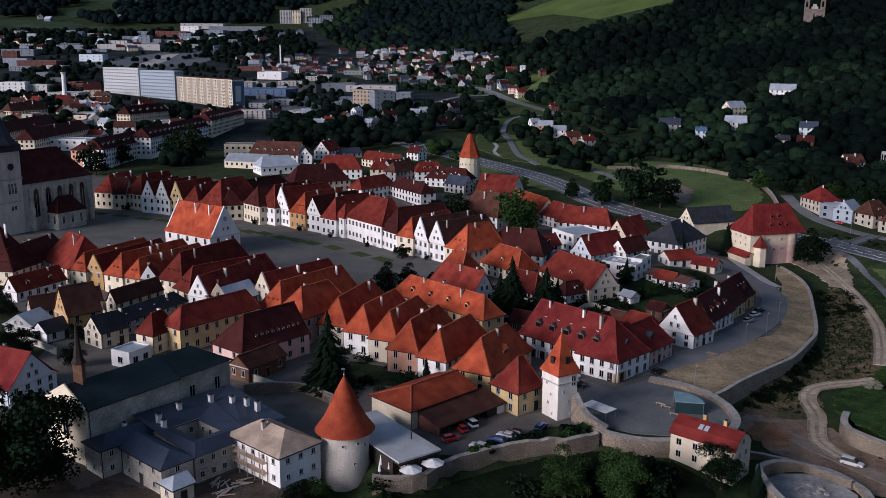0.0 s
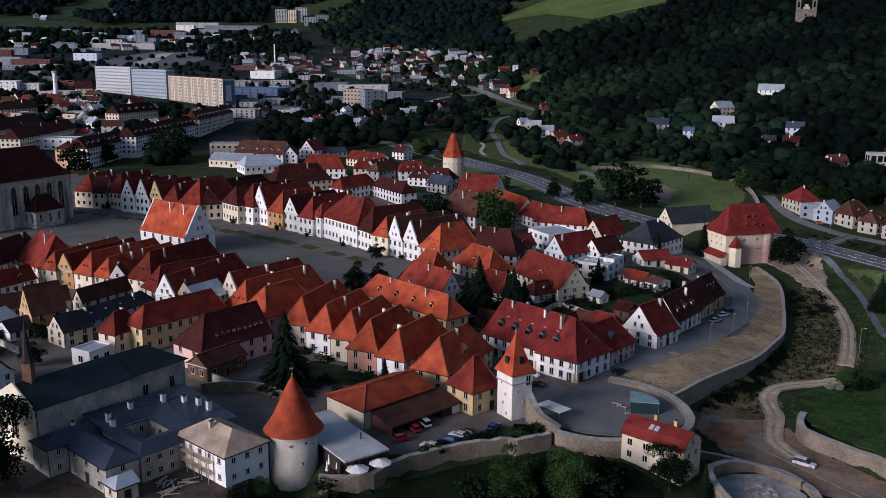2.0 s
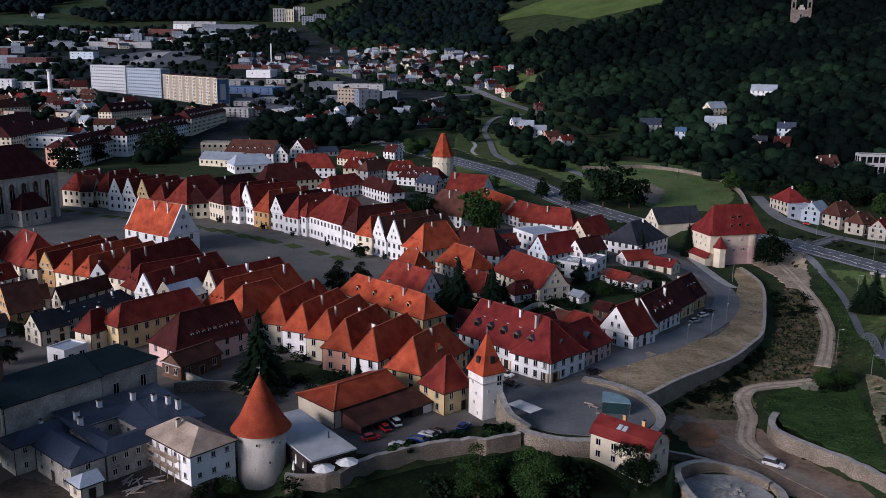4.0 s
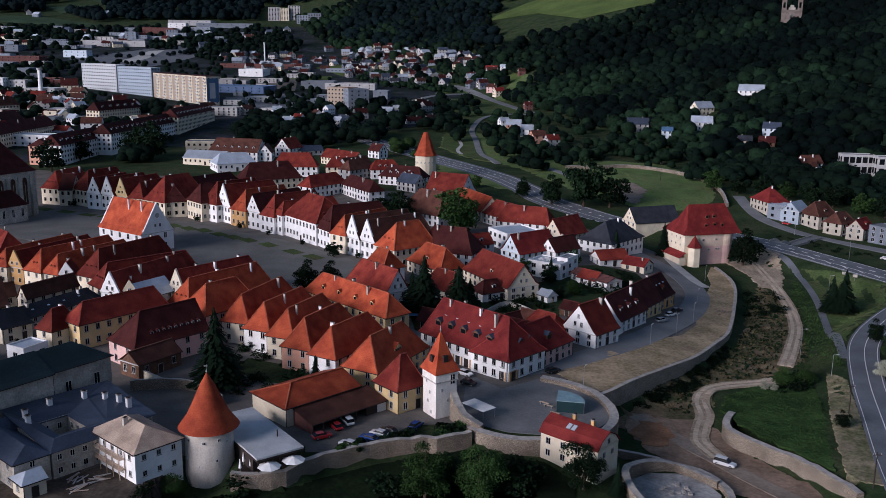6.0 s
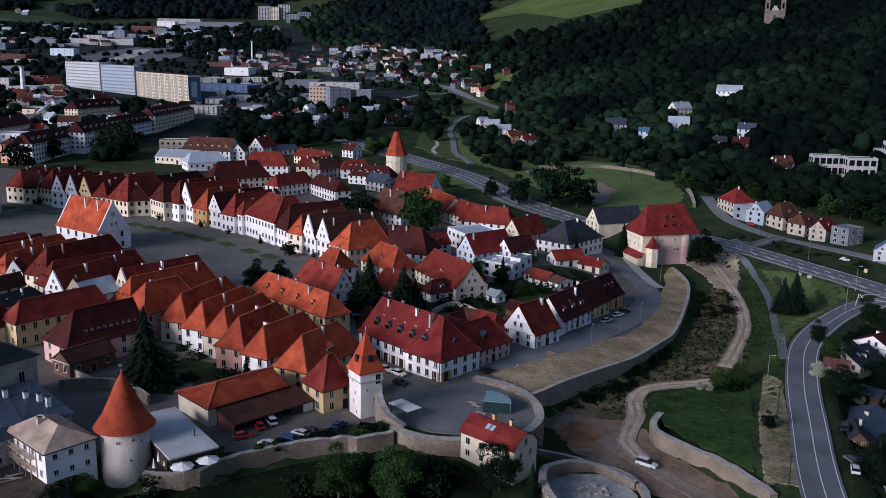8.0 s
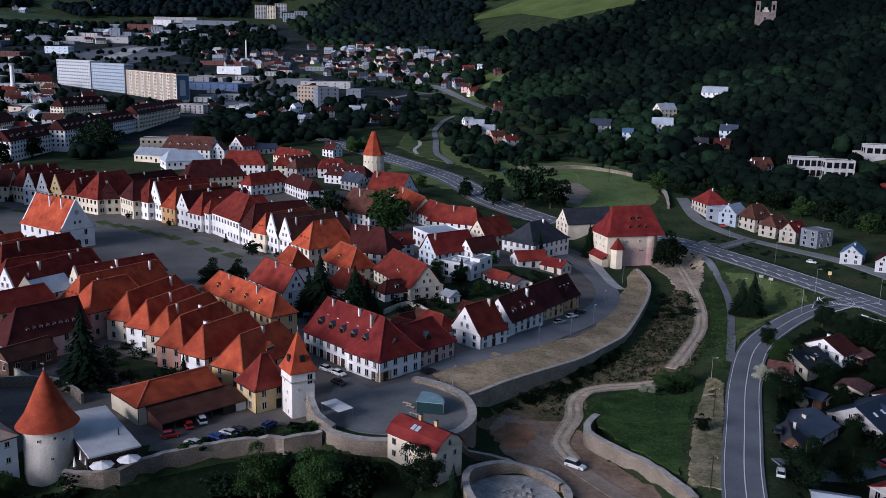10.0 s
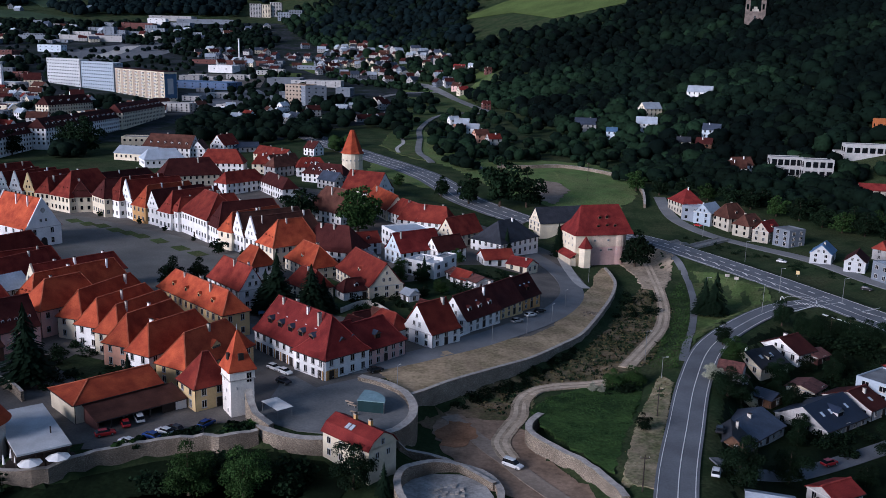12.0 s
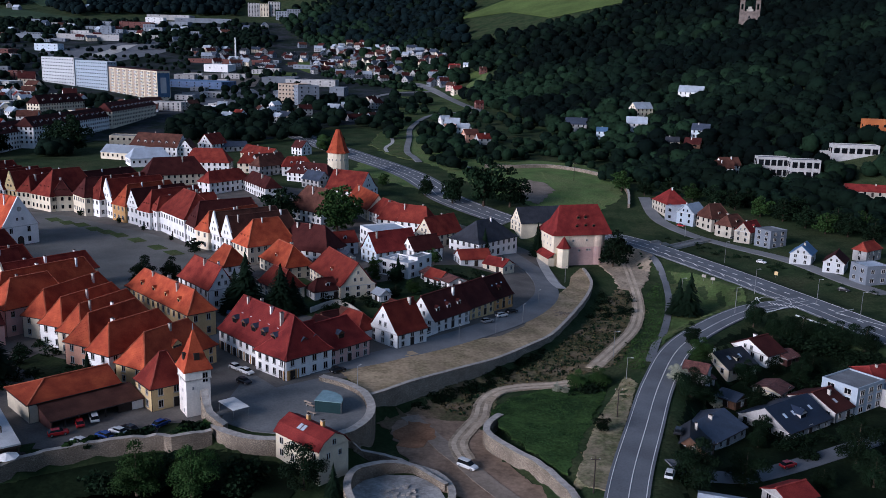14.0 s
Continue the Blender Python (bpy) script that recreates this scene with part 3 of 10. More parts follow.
def gutter_meshes(L, W, eave, hip_a, hip_b, over=0.45):
    """The channel under each eave, and a downpipe near two corners of the front: meshes with names."""
    y, z = W / 2 + over + 0.06, eave - over * 0.35 - 0.12
    xa, xb = -L / 2 - (over if hip_a > 0 else 0.2), L / 2 + (over if hip_b > 0 else 0.2)
    out = []
    for s in (-1, 1):
        out.append(("gutter", bar(Geo(), (xa, s * y, z), (xb, s * y, z), 0.16, 0.16)))
        out.append(("downpipe", bar(Geo(), (xa + 0.5, s * (W / 2 + 0.1), 0), (xa + 0.5, s * (W / 2 + 0.1), z), 0.11, 0.11)))
    for x, e, hip in ((xa, -1, hip_a), (xb, 1, hip_b)):
        if hip > 0:
            out.append(("gutter", bar(Geo(), (x + e * 0.06, -y, z), (x + e * 0.06, y, z), 0.16, 0.16)))
    return out


RNG = random.Random(7)
FOOTPRINTS = []


def house(x, y, turn, L, W, eave, rise, hips=(0, 0), wall="white", roof="red", floors=2, chimneys=1, dormers=0, skylights=0, name="house", label="", group="",
          category="house", z=None, door=True, gap=3.1, size=(1.05, 1.6), sides=None, chimney_wall="white", gable_windows=True, dormer=(1.3, 1.25), dormer_wall=None, dormer_roof=None, shops=(), shop_wall='ochre', hip_dormers=0):
    """A house of plastered walls under a pitched roof; turn: degrees of its ridge from +x."""
    z = terrain(x, y) if z is None else z
    FOOTPRINTS.append((x, y, math.hypot(L, W) / 2))
    kind = "hipped" if hips[0] > 0 or hips[1] > 0 else "gabled"
    label = label or f"{WALLS[wall]} {'one' if floors == 1 else 'two' if floors == 2 else 'three'}-storey house under a {WORDS[roof]} {kind} roof"
    root = thing(name, label, category, pose(x, y, z, 0, 0, turn), group)
    hips = (min(hips[0], L / 2), min(hips[1], L / 2))
    part("wall", wall_geo(L, W, eave, rise, *hips).mesh("wall", [PLASTER[wall]]), root)
    part("roof", roof_geo(L, W, eave, rise, *hips).mesh("roof", [TILE[roof]]), root)
    part("cornice", Geo().box(-L / 2 - 0.12, -W / 2 - 0.12, eave - 0.42, L / 2 + 0.12, W / 2 + 0.12, eave - 0.16).mesh("cornice", [FRAME]), root)
    if y < 470 and roof in RIDGE:
        part("ridge_tiles", ridge_geo(L, W, eave, rise, *hips).mesh("ridge_tiles", [RIDGE[roof]]), root)
    if y < 330:
        for word, geo in gutter_meshes(L, W, eave, *hips):
            part(word, geo.mesh(word, [GUTTER]), root)
    a = radians(turn)
    storey = eave / floors
    wins = Windows(root, y > 430)
    for k, (nx, ny, run, off) in enumerate(((0, -1, L, W / 2), (1, 0, W, L / 2), (0, 1, L, W / 2), (-1, 0, W, L / 2))):
        wx, wy = nx * math.cos(a) - ny * math.sin(a), nx * math.sin(a) + ny * math.cos(a)
        if (sides is not None and k not in sides) or (sides is None and wx * (40 - x) + wy * (0 - y) < -0.15 * math.hypot(40 - x, y)):
            continue
        face = pose(nx * off, ny * off, 0, 0, 0, math.degrees(math.atan2(ny, nx)) + 90)
        n = max(1, int((run - 0.8) / gap))
        if k in shops:
            front = part("shopfront", Geo().box(-run / 2 + 0.2, -0.06, 0, run / 2 - 0.2, 0.05, storey * 0.92).mesh("shopfront", [PLASTER[shop_wall]]), root, face, f"{WALLS[shop_wall]} shopfront with ochre pilasters")
            for i in range(n + 1):
                part("pilaster", Geo().box(-0.22, -0.12, 0, 0.22, 0.02, storey * 0.86).mesh("pilaster", [PLASTER["ochre"]]), front, pose((i - n / 2) * (run - 1.0) / n, -0.05, 0.02))
            for i in range(n):
                part("shop_door", Geo().box(-0.75, -0.1, 0, 0.75, 0.02, 2.3).mesh("shop_door", [DARK]), front, pose((i + 0.5 - n / 2) * (run - 0.6) / n, -0.04, 0.02))
        for fl in range(1 if k in shops else 0, floors):
            zc = storey * fl + storey * 0.56
            for i in range(n):
                u = (i + 0.5 - n / 2) * (run - 0.6) / n
                if door and fl == 0 and i == n // 2 and k in (0, 2):
                    part("door", door_mesh(1.3, 2.3), root, face @ pose(u, -0.02, 0.02))
                    continue
                wins.put(size[0], min(size[1], storey * 0.62), face @ pose(u, -0.02, zc))
        hip = hips[1] if k == 1 else hips[0]
        if k in (1, 3) and hip <= 0 and rise > 3 and gable_windows:
            out = -0.02 if hip == 0 else -0.34
            for u in ((-1.1, 1.1) if W > 7 else (0.0,)):
                wins.put(0.75, 1.1, face @ pose(u, out, eave + rise * 0.24))
            if rise > 5.5:
                wins.put(0.6, 0.9, face @ pose(0, out, eave + rise * 0.55))
    wins.done()
    for i in range(chimneys):
        u = (RNG.uniform(-0.5, 0.5) + i + 0.5 - chimneys / 2) / max(chimneys, 1) * (L - max(hips[0], 0) - max(hips[1], 0)) * 0.8 + (max(hips[0], 0) - max(hips[1], 0)) / 2
        q = RNG.choice((0.72, 0.86))
        s = RNG.choice((-1, 1))
        part("chimney", chimney_mesh(*RNG.choice(((0.55, 0.7), (0.6, 0.95), (0.5, 0.55))), round((1 - slope_height(q)) * rise + 0.35, 1), RNG.choice((chimney_wall, "stonewash", "old"))), root, pose(u, s * W / 2 * (1 - q), eave + rise * slope_height(q)))
    near = -1 if (math.sin(a) * (40 - x) - math.cos(a) * (0 - y)) > 0 else 1
    pitch = math.degrees(math.atan2(rise * (1 - FLARE_Z), W / 2 * (1 - FLARE_Q)))
    run = L - 0.8 * (max(hips[0], 0) + max(hips[1], 0)) - 2
    mid = 0.4 * (max(hips[0], 0) - max(hips[1], 0))
    for i in range(dormers):
        u = mid + (i + 0.5 - dormers / 2) * run / dormers
        q = 0.30
        part("dormer", dormer_mesh(*dormer, round(W / 2 * 0.35, 1), dormer_wall or wall, dormer_roof or roof), root, pose(u, near * W / 2 * (1 - q), eave + rise * slope_height(q), 0, 0, 0 if near < 0 else 180))
    for i in range(hip_dormers):
        q = 0.34
        part("dormer", dormer_mesh(0.8, 0.7, 1.2, "wood", roof), root, pose(-L / 2 + hips[0] * q, (i + 0.5 - hip_dormers / 2) * W * 0.2, eave + rise * slope_height(q), 0, 0, 270))
    for i in range(skylights):
        u = mid + (i + 0.5 - skylights / 2) * run / skylights * 0.9
        q = 0.55 if dormers else 0.42
        part("skylight", skylight_mesh(), root, pose(u, near * W / 2 * (1 - q), eave + rise * slope_height(q) + 0.02, -pitch if near > 0 else pitch, 0, 0))
    return root


def block(x, y, turn, L, W, h, wall="white", roof="felt", floors=3, name="building", label="", gap=3.2, size=(1.5, 1.5), z=None, group="", category="building", sides=None, parapet=0.5):
    """A flat-roofed building."""
    z = terrain(x, y) if z is None else z
    FOOTPRINTS.append((x, y, math.hypot(L, W) / 2))
    root = thing(name, label or f"{WALLS[wall]} {floors}-storey building with a flat grey roof", category, pose(x, y, z, 0, 0, turn), group)
    g = Geo().box(-L / 2, -W / 2, -3, L / 2, W / 2, h)
    for x0, y0, x1, y1 in ((-L / 2, -W / 2, L / 2, -W / 2 + 0.3), (-L / 2, W / 2 - 0.3, L / 2, W / 2), (-L / 2, -W / 2 + 0.3, -L / 2 + 0.3, W / 2 - 0.3), (L / 2 - 0.3, -W / 2 + 0.3, L / 2, W / 2 - 0.3)):
        g.box(x0, y0, h, x1, y1, h + parapet)
    part("wall", g.mesh("wall", [PLASTER[wall]]), root)
    part("roof", Geo().box(-L / 2 + 0.31, -W / 2 + 0.31, h, L / 2 - 0.31, W / 2 - 0.31, h + 0.12).mesh("roof", [TILE[roof]]), root)
    a = radians(turn)
    storey = h / floors
    wins = Windows(root, y > 430)
    for k, (nx, ny, run, off) in enumerate(((0, -1, L, W / 2), (1, 0, W, L / 2), (0, 1, L, W / 2), (-1, 0, W, L / 2))):
        wx, wy = nx * math.cos(a) - ny * math.sin(a), nx * math.sin(a) + ny * math.cos(a)
        if (sides is not None and k not in sides) or (sides is None and wx * (40 - x) + wy * (0 - y) < 0):
            continue
        face = pose(nx * off, ny * off, 0, 0, 0, math.degrees(math.atan2(ny, nx)) + 90)
        n = max(1, int((run - 0.8) / gap))
        for fl in range(floors):
            for i in range(n):
                wins.put(size[0], min(size[1], storey * 0.6), face @ pose((i + 0.5 - n / 2) * (run - 0.6) / n, -0.02, storey * (fl + 0.52)))
    wins.done()
    return root


def balcony_bays(root, L, W, h):
    """Tan panels and white balcony stacks in turn along the front of an apartment slab, and a painted gable."""
    n = 8
    slab = Geo().box(-2.6, -1.3, 0, 2.6, 0, 1.1).mesh("balcony", [PLASTER["slabwhite"]])
    panel = Geo().box(-3.6, -0.22, 0.4, 3.6, 0.02, h - 0.3).mesh("tan_panel", [PLASTER["tan"]])
    for k in range(n):
        u = (k + 0.5 - n / 2) * L / n
        part("tan_panel", panel, root, pose(u - 3.8, -W / 2, 0))
        for f in range(8):
            part("balcony", slab, root, pose(u + 3.4, -W / 2, f * h / 8 + 0.6))
    part("roof_edge", Geo().box(-L / 2 - 0.2, -W / 2 - 0.4, h + 0.5, L / 2 + 0.2, W / 2 + 0.2, h + 1.1).mesh("roof_edge", [TILE["dark"]]), root, None, "dark red roof edge")
    mural = part("mural", Geo().box(L / 2 + 0.01, -W / 2 + 0.4, 2, L / 2 + 0.12, W / 2 - 0.4, h - 1.5).mesh("mural", [TILE["blue"]]), root, None, "blue painted gable end")
    part("mural_patch", Geo().box(L / 2 + 0.13, -W / 4, 6, L / 2 + 0.17, W / 5, h - 6).mesh("mural_patch", [PLASTER["slabwhite"]]), mural, None, "white painted shape")


# ---- foliage ----


def leafy(count, lobes, size, seed, flat=0.75, inner=0.72, loose=0.9):
    """Leaf clumps on the shells of some lobes (x, y, z, radius): vertices and faces."""
    r = np.random.RandomState(seed)
    lob = np.array(lobes, float)
    w = lob[:, 3] ** 2
    pick = r.choice(len(lob), count, p=w / w.sum())
    d = r.normal(size=(count, 3))
    d /= np.linalg.norm(d, axis=1)[:, None]
    d[:, 2] = np.where(d[:, 2] < -0.5, -d[:, 2], d[:, 2])
    c = lob[pick, :3] + d * (lob[pick, 3] * r.uniform(inner, 1.10, count))[:, None] * np.array([1, 1, flat])
    n = d + r.normal(size=(count, 3)) * loose
    n /= np.linalg.norm(n, axis=1)[:, None]
    u = np.cross(n, r.normal(size=(count, 3)))
    u /= np.linalg.norm(u, axis=1)[:, None]
    v = np.cross(n, u)
    s = (size * r.uniform(0.6, 1.4, count))[:, None]
    pts = np.stack([c - u * s - v * s * 0.5, c + u * s * 0.3 - v * s, c + u * s + v * s * 0.5, c - u * s * 0.4 + v * s], 1).reshape(-1, 3)
    return pts, np.arange(4 * count).reshape(-1, 4)


def quads_mesh(name, pts, quads, mat):
    me = bpy.data.meshes.new(name)
    me.vertices.add(len(pts))
    me.vertices.foreach_set("co", np.asarray(pts, np.float32).ravel())
    me.loops.add(quads.size)
    me.loops.foreach_set("vertex_index", quads.ravel().astype(np.int32))
    me.polygons.add(len(quads))
    me.polygons.foreach_set("loop_start", np.arange(0, quads.size, 4, dtype=np.int32))
    me.polygons.foreach_set("loop_total", np.full(len(quads), 4, np.int32))
    me.materials.append(mat)
    me.update(calc_edges=True)
    me.validate()
    return me


def broad_lobes(seed, spread=1.0):
    r = random.Random(seed)
    out = [(0, 0, 0.50, 0.30), (0, 0, 0.34, 0.24)]
    for k in range(9):
        a = 2 * math.pi * k / 9 + r.uniform(-0.4, 0.4)
        d = r.uniform(0.20, 0.34) * spread
        out.append((d * math.cos(a), d * math.sin(a), r.uniform(0.22, 0.74), r.uniform(0.13, 0.22)))
    for k in range(5):
        a = 2 * math.pi * k / 5 + r.uniform(-0.5, 0.5)
        out.append((0.2 * math.cos(a) * spread, 0.2 * math.sin(a) * spread, r.uniform(0.15, 0.24), r.uniform(0.12, 0.17)))
    out.append((r.uniform(-0.1, 0.1), r.uniform(-0.1, 0.1), 0.86, 0.15))
    return out


def crown_shell(seed, rings=6, around=9, leaves=24):
    """An uneven bulging crown as a closed skin with loose leaf clumps standing out of it."""
    r = np.random.RandomState(seed)
    bulge = [(0, 0, 0, 0.37)]
    for k in range(8):
        a, e = r.uniform(0, 6.3), r.uniform(-0.3, 1.2)
        bulge.append((0.27 * math.cos(a) * math.cos(e), 0.27 * math.sin(a) * math.cos(e), 0.24 * math.sin(e), r.uniform(0.14, 0.23)))
    pts, quads = [], []
    for i in range(rings):
        e = -0.75 + (1.53 + 0.75) * i / (rings - 1)
        for j in range(around):
            a = 2 * math.pi * (j + 0.5 * (i % 2)) / around
            d = np.array([math.cos(a) * math.cos(e), math.sin(a) * math.cos(e), math.sin(e)])
            far = 0.3
            for x, y, z, q in bulge:
                c = np.array([x, y, z])
                h = q * q - c @ c + (c @ d) ** 2
                if h > 0:
                    far = max(far, c @ d + math.sqrt(h))
            p = d * far * r.uniform(0.93, 1.05)
            pts.append((p[0], p[1], 0.5 + p[2]))
            if i and e < 1.5:
                quads.append(((i - 1) * around + j, (i - 1) * around + (j + 1) % around, i * around + (j + 1) % around, i * around + j))
    n = len(pts)
    for j in range(around):
        quads.append((n - 2 * around + j, n - 2 * around + (j + 1) % around, n - around + (j + 1) % around, n - around + j))
    lp, lq = leafy(leaves, [(b[0], b[1], 0.5 + b[2], b[3] * 1.06) for b in bulge], 0.05, seed, 1.0, 0.95, 0.6)
    return np.concatenate([np.array(pts), lp]), np.concatenate([np.array(quads), lq + n])


def trunk_geo(h, r0, limbs, seed):
    g = Geo()
    r = random.Random(seed)
    g.lathe([(r0 * 1.4, -0.3), (r0, h * 0.1), (r0 * 0.7, h * 0.35), (r0 * 0.35, h * 0.7), (r0 * 0.08, h * 0.9)], 7)
    for k in range(limbs):
        a, z = r.uniform(0, 6.3), h * r.uniform(0.28, 0.6)
        b = Vector((math.cos(a), math.sin(a), r.uniform(0.5, 1.0))).normalized()
        rot = b.to_track_quat("Z", "Y").to_matrix().to_4x4()
        n = len(g.v)
        g.lathe([(r0 * 0.35, 0), (r0 * 0.06, h * 0.28)], 5)
        g.v[n:] = [tuple(rot @ Vector(p) + Vector((0, 0, z))) for p in g.v[n:]]
    return g


def tree_meshes(kind, variant, far=False):
    key = ("tree", kind, variant, far)
    if key in MESHES:
        return MESHES[key]
    seed = 31 * variant + len(kind)
    h = 10.0
    if kind == "fir":
        r = np.random.RandomState(seed)
        pts, fs = [], []
        for lay in range(34):
            f = lay / 33
            rad = (1 - f) ** 0.85 * 2.6 + 0.12
            for k in range(max(6, int(44 * (1 - f)))):
                a = r.uniform(0, 6.3)
                rr = rad * r.uniform(0.55, 1.15)
                z = 0.9 + f * (h - 0.9)
                ca, sa = math.cos(a), math.sin(a)
                w = 0.15 + 0.17 * (1 - f)
                n = len(pts)
                pts += [(ca * rr * 0.15 - sa * w * 0.4, sa * rr * 0.15 + ca * w * 0.4, z + 0.5), (ca * rr * 0.15 + sa * w * 0.4, sa * rr * 0.15 - ca * w * 0.4, z + 0.5),
                        (ca * rr + sa * w * 0.5, sa * rr - ca * w * 0.5, z - 0.35), (ca * rr * 0.9 - sa * w, sa * rr * 0.9 + ca * w, z - 0.25)]
                fs.append((n, n + 1, n + 2, n + 3))
        crown = quads_mesh("crown", np.array(pts), np.array(fs), LEAF["fir"])
        trunk = trunk_geo(h, 0.22, 0, seed).mesh("trunk", [BARK])
    else:
        lobes = [tuple(h * q for q in l) for l in broad_lobes(seed, 0.8 if kind == "tall" else 1.1)]
        pts, fs = leafy(1900 if far else 8200, lobes, 0.27 if far else 0.125, seed, 0.8, 0.55)
        crown = quads_mesh("crown", pts, fs, LEAF["pale" if kind == "blossom" else "dark" if kind in ("dark", "tall") else "green"])
        trunk = trunk_geo(h, 0.26, 6, seed).mesh("trunk", [BARK])
    MESHES[key] = trunk, crown
    return MESHES[key]


TREE_WORDS = {"fir": "dark green conifer with a narrow crown", "green": "leafy green broad-leaved tree", "dark": "dense dark green broad-leaved tree", "tall": "tall dense dark green tree", "blossom": "shrub with pale blossom"}


def tree(x, y, h, kind="green", wide=1.0, name="tree", z=None, where="standing in the grass", group=""):
    v = RNG.randrange(4)
    trunk, crown = tree_meshes(kind, v, y > 320)
    s = h / 10
    zz = terrain(x, y) if z is None else z
    root = thing(name, f"{TREE_WORDS[kind]} {where}", "tree", pose(x, y, zz, 0, 0, RNG.uniform(0, 360)), group)
    m = Matrix.Diagonal((s * wide, s * wide, s, 1))
    part("trunk", trunk, root, m)
    part("crown", crown, root, m)
    return root


def bush_mesh(variant):
    key = ("bush", variant)
    if key not in MESHES:
        r = random.Random(variant)
        lobes = [(r.uniform(-0.6, 0.6), r.uniform(-0.6, 0.6), r.uniform(0.3, 0.7), r.uniform(0.4, 0.6)) for _ in range(5)]
        MESHES[key] = quads_mesh("bush", *leafy(260, lobes, 0.17, variant), LEAF["dark" if variant % 2 else "green"])
    return MESHES[key]


def bush(x, y, s=1.5, wide=1.0, z=None, label="low dark green bush growing in rough grass"):
    ob = new("bush", bush_mesh(RNG.randrange(6)))
    ob.matrix_basis = pose(x, y, terrain(x, y) if z is None else z, 0, 0, RNG.uniform(0, 360)) @ Matrix.Diagonal((s * wide, s * wide, s, 1))
    return tagged(ob, label, "bush")


# ---- ground, roads, walls ----


def ground_sheet():
    xs = np.concatenate([np.linspace(-3000, -700, 40)[:-1], np.arange(-700, -200, 14.0), np.arange(-200, 320, 4.0), np.arange(320, 900, 12.0), np.linspace(900, 3000, 40)])
    ys = np.concatenate([np.linspace(-1500, 90, 18)[:-1], np.arange(90, 150, 4.0), np.arange(150, 200, 1.5), np.arange(200, 560, 4.0), np.arange(560, 1900, 14.0), np.linspace(1900, 3600, 60)])
    pts = np.array([(a, b, terrain(a, b)) for b in ys for a in xs])
    n = len(xs)
    i = np.arange(len(pts)).reshape(len(ys), n)
    quads = np.stack([i[:-1, :-1], i[:-1, 1:], i[1:, 1:], i[1:, :-1]], -1).reshape(-1, 4)
    ob = new("ground", quads_mesh("ground", pts, quads, GRASS))
    ob.data.polygons.foreach_set("use_smooth", [True] * len(ob.data.polygons))
    return tagged(ob, "rough dark green grass over terrace, valley and hills", "ground", kind="structure")


def resample(line, step=3.0, closed=False):
    """Points along a smooth curve through the given ones."""
    pts = [Vector(p[:2]) for p in line]
    out = []
    n = len(pts)
    for k in range(n if closed else n - 1):
        p0, p1, p2, p3 = (pts[(k + d) % n] if closed else pts[min(max(k + d, 0), n - 1)] for d in (-1, 0, 1, 2))
        m = max(2, int((p2 - p1).length / step))
        for j in range(m):
            t = j / m
            out.append(0.5 * ((2 * p1) + (p2 - p0) * t + (2 * p0 - 5 * p1 + 4 * p2 - p3) * t * t + (3 * p1 - p0 - 3 * p2 + p3) * t ** 3))
    if not closed:
        out.append(pts[-1])
    return out


def normals(pts, closed=False):
    out = []
    n = len(pts)
    for k in range(n):
        d = (pts[(k + 1) % n] - pts[k - 1]) if closed or 0 < k < n - 1 else (pts[1] - pts[0] if k == 0 else pts[-1] - pts[-2])
        d = d.normalized()
        out.append(Vector((-d.y, d.x)))
    return out


def strip(name, line, width, mat, lift=0.12, label="", category="", offset=0.0, thick=0.5, kind="structure", step=3.0, widths=None, level=None, ragged=0.0):
    """A band of road, path or lawn that follows the ground."""
    pts = resample(line, step)
    nor = normals(pts)
    across = max(2, min(8, int(width / 3) + 2))
    verts, faces = [], []
    for k, (p, n) in enumerate(zip(pts, nor)):
        w = width * (1 + (random.Random(k).uniform(-ragged, ragged) if ragged else 0)) if widths is None else float(np.interp(k / (len(pts) - 1), np.linspace(0, 1, len(widths)), widths))
        for j in range(across):
            q = p + n * (offset + w * (j / (across - 1) - 0.5))
            verts.append((q.x, q.y, (level or terrain)(q.x, q.y) + lift))
    for k in range(len(pts) - 1):
        for j in range(across - 1):
            a = k * across + j
            faces.append((a, a + across, a + across + 1, a + 1))
    ob = new(name, Geo().sheet(verts, [tuple(reversed(f)) for f in faces], thick).mesh(name, [mat]))
    return tagged(ob, label, category, kind=kind)


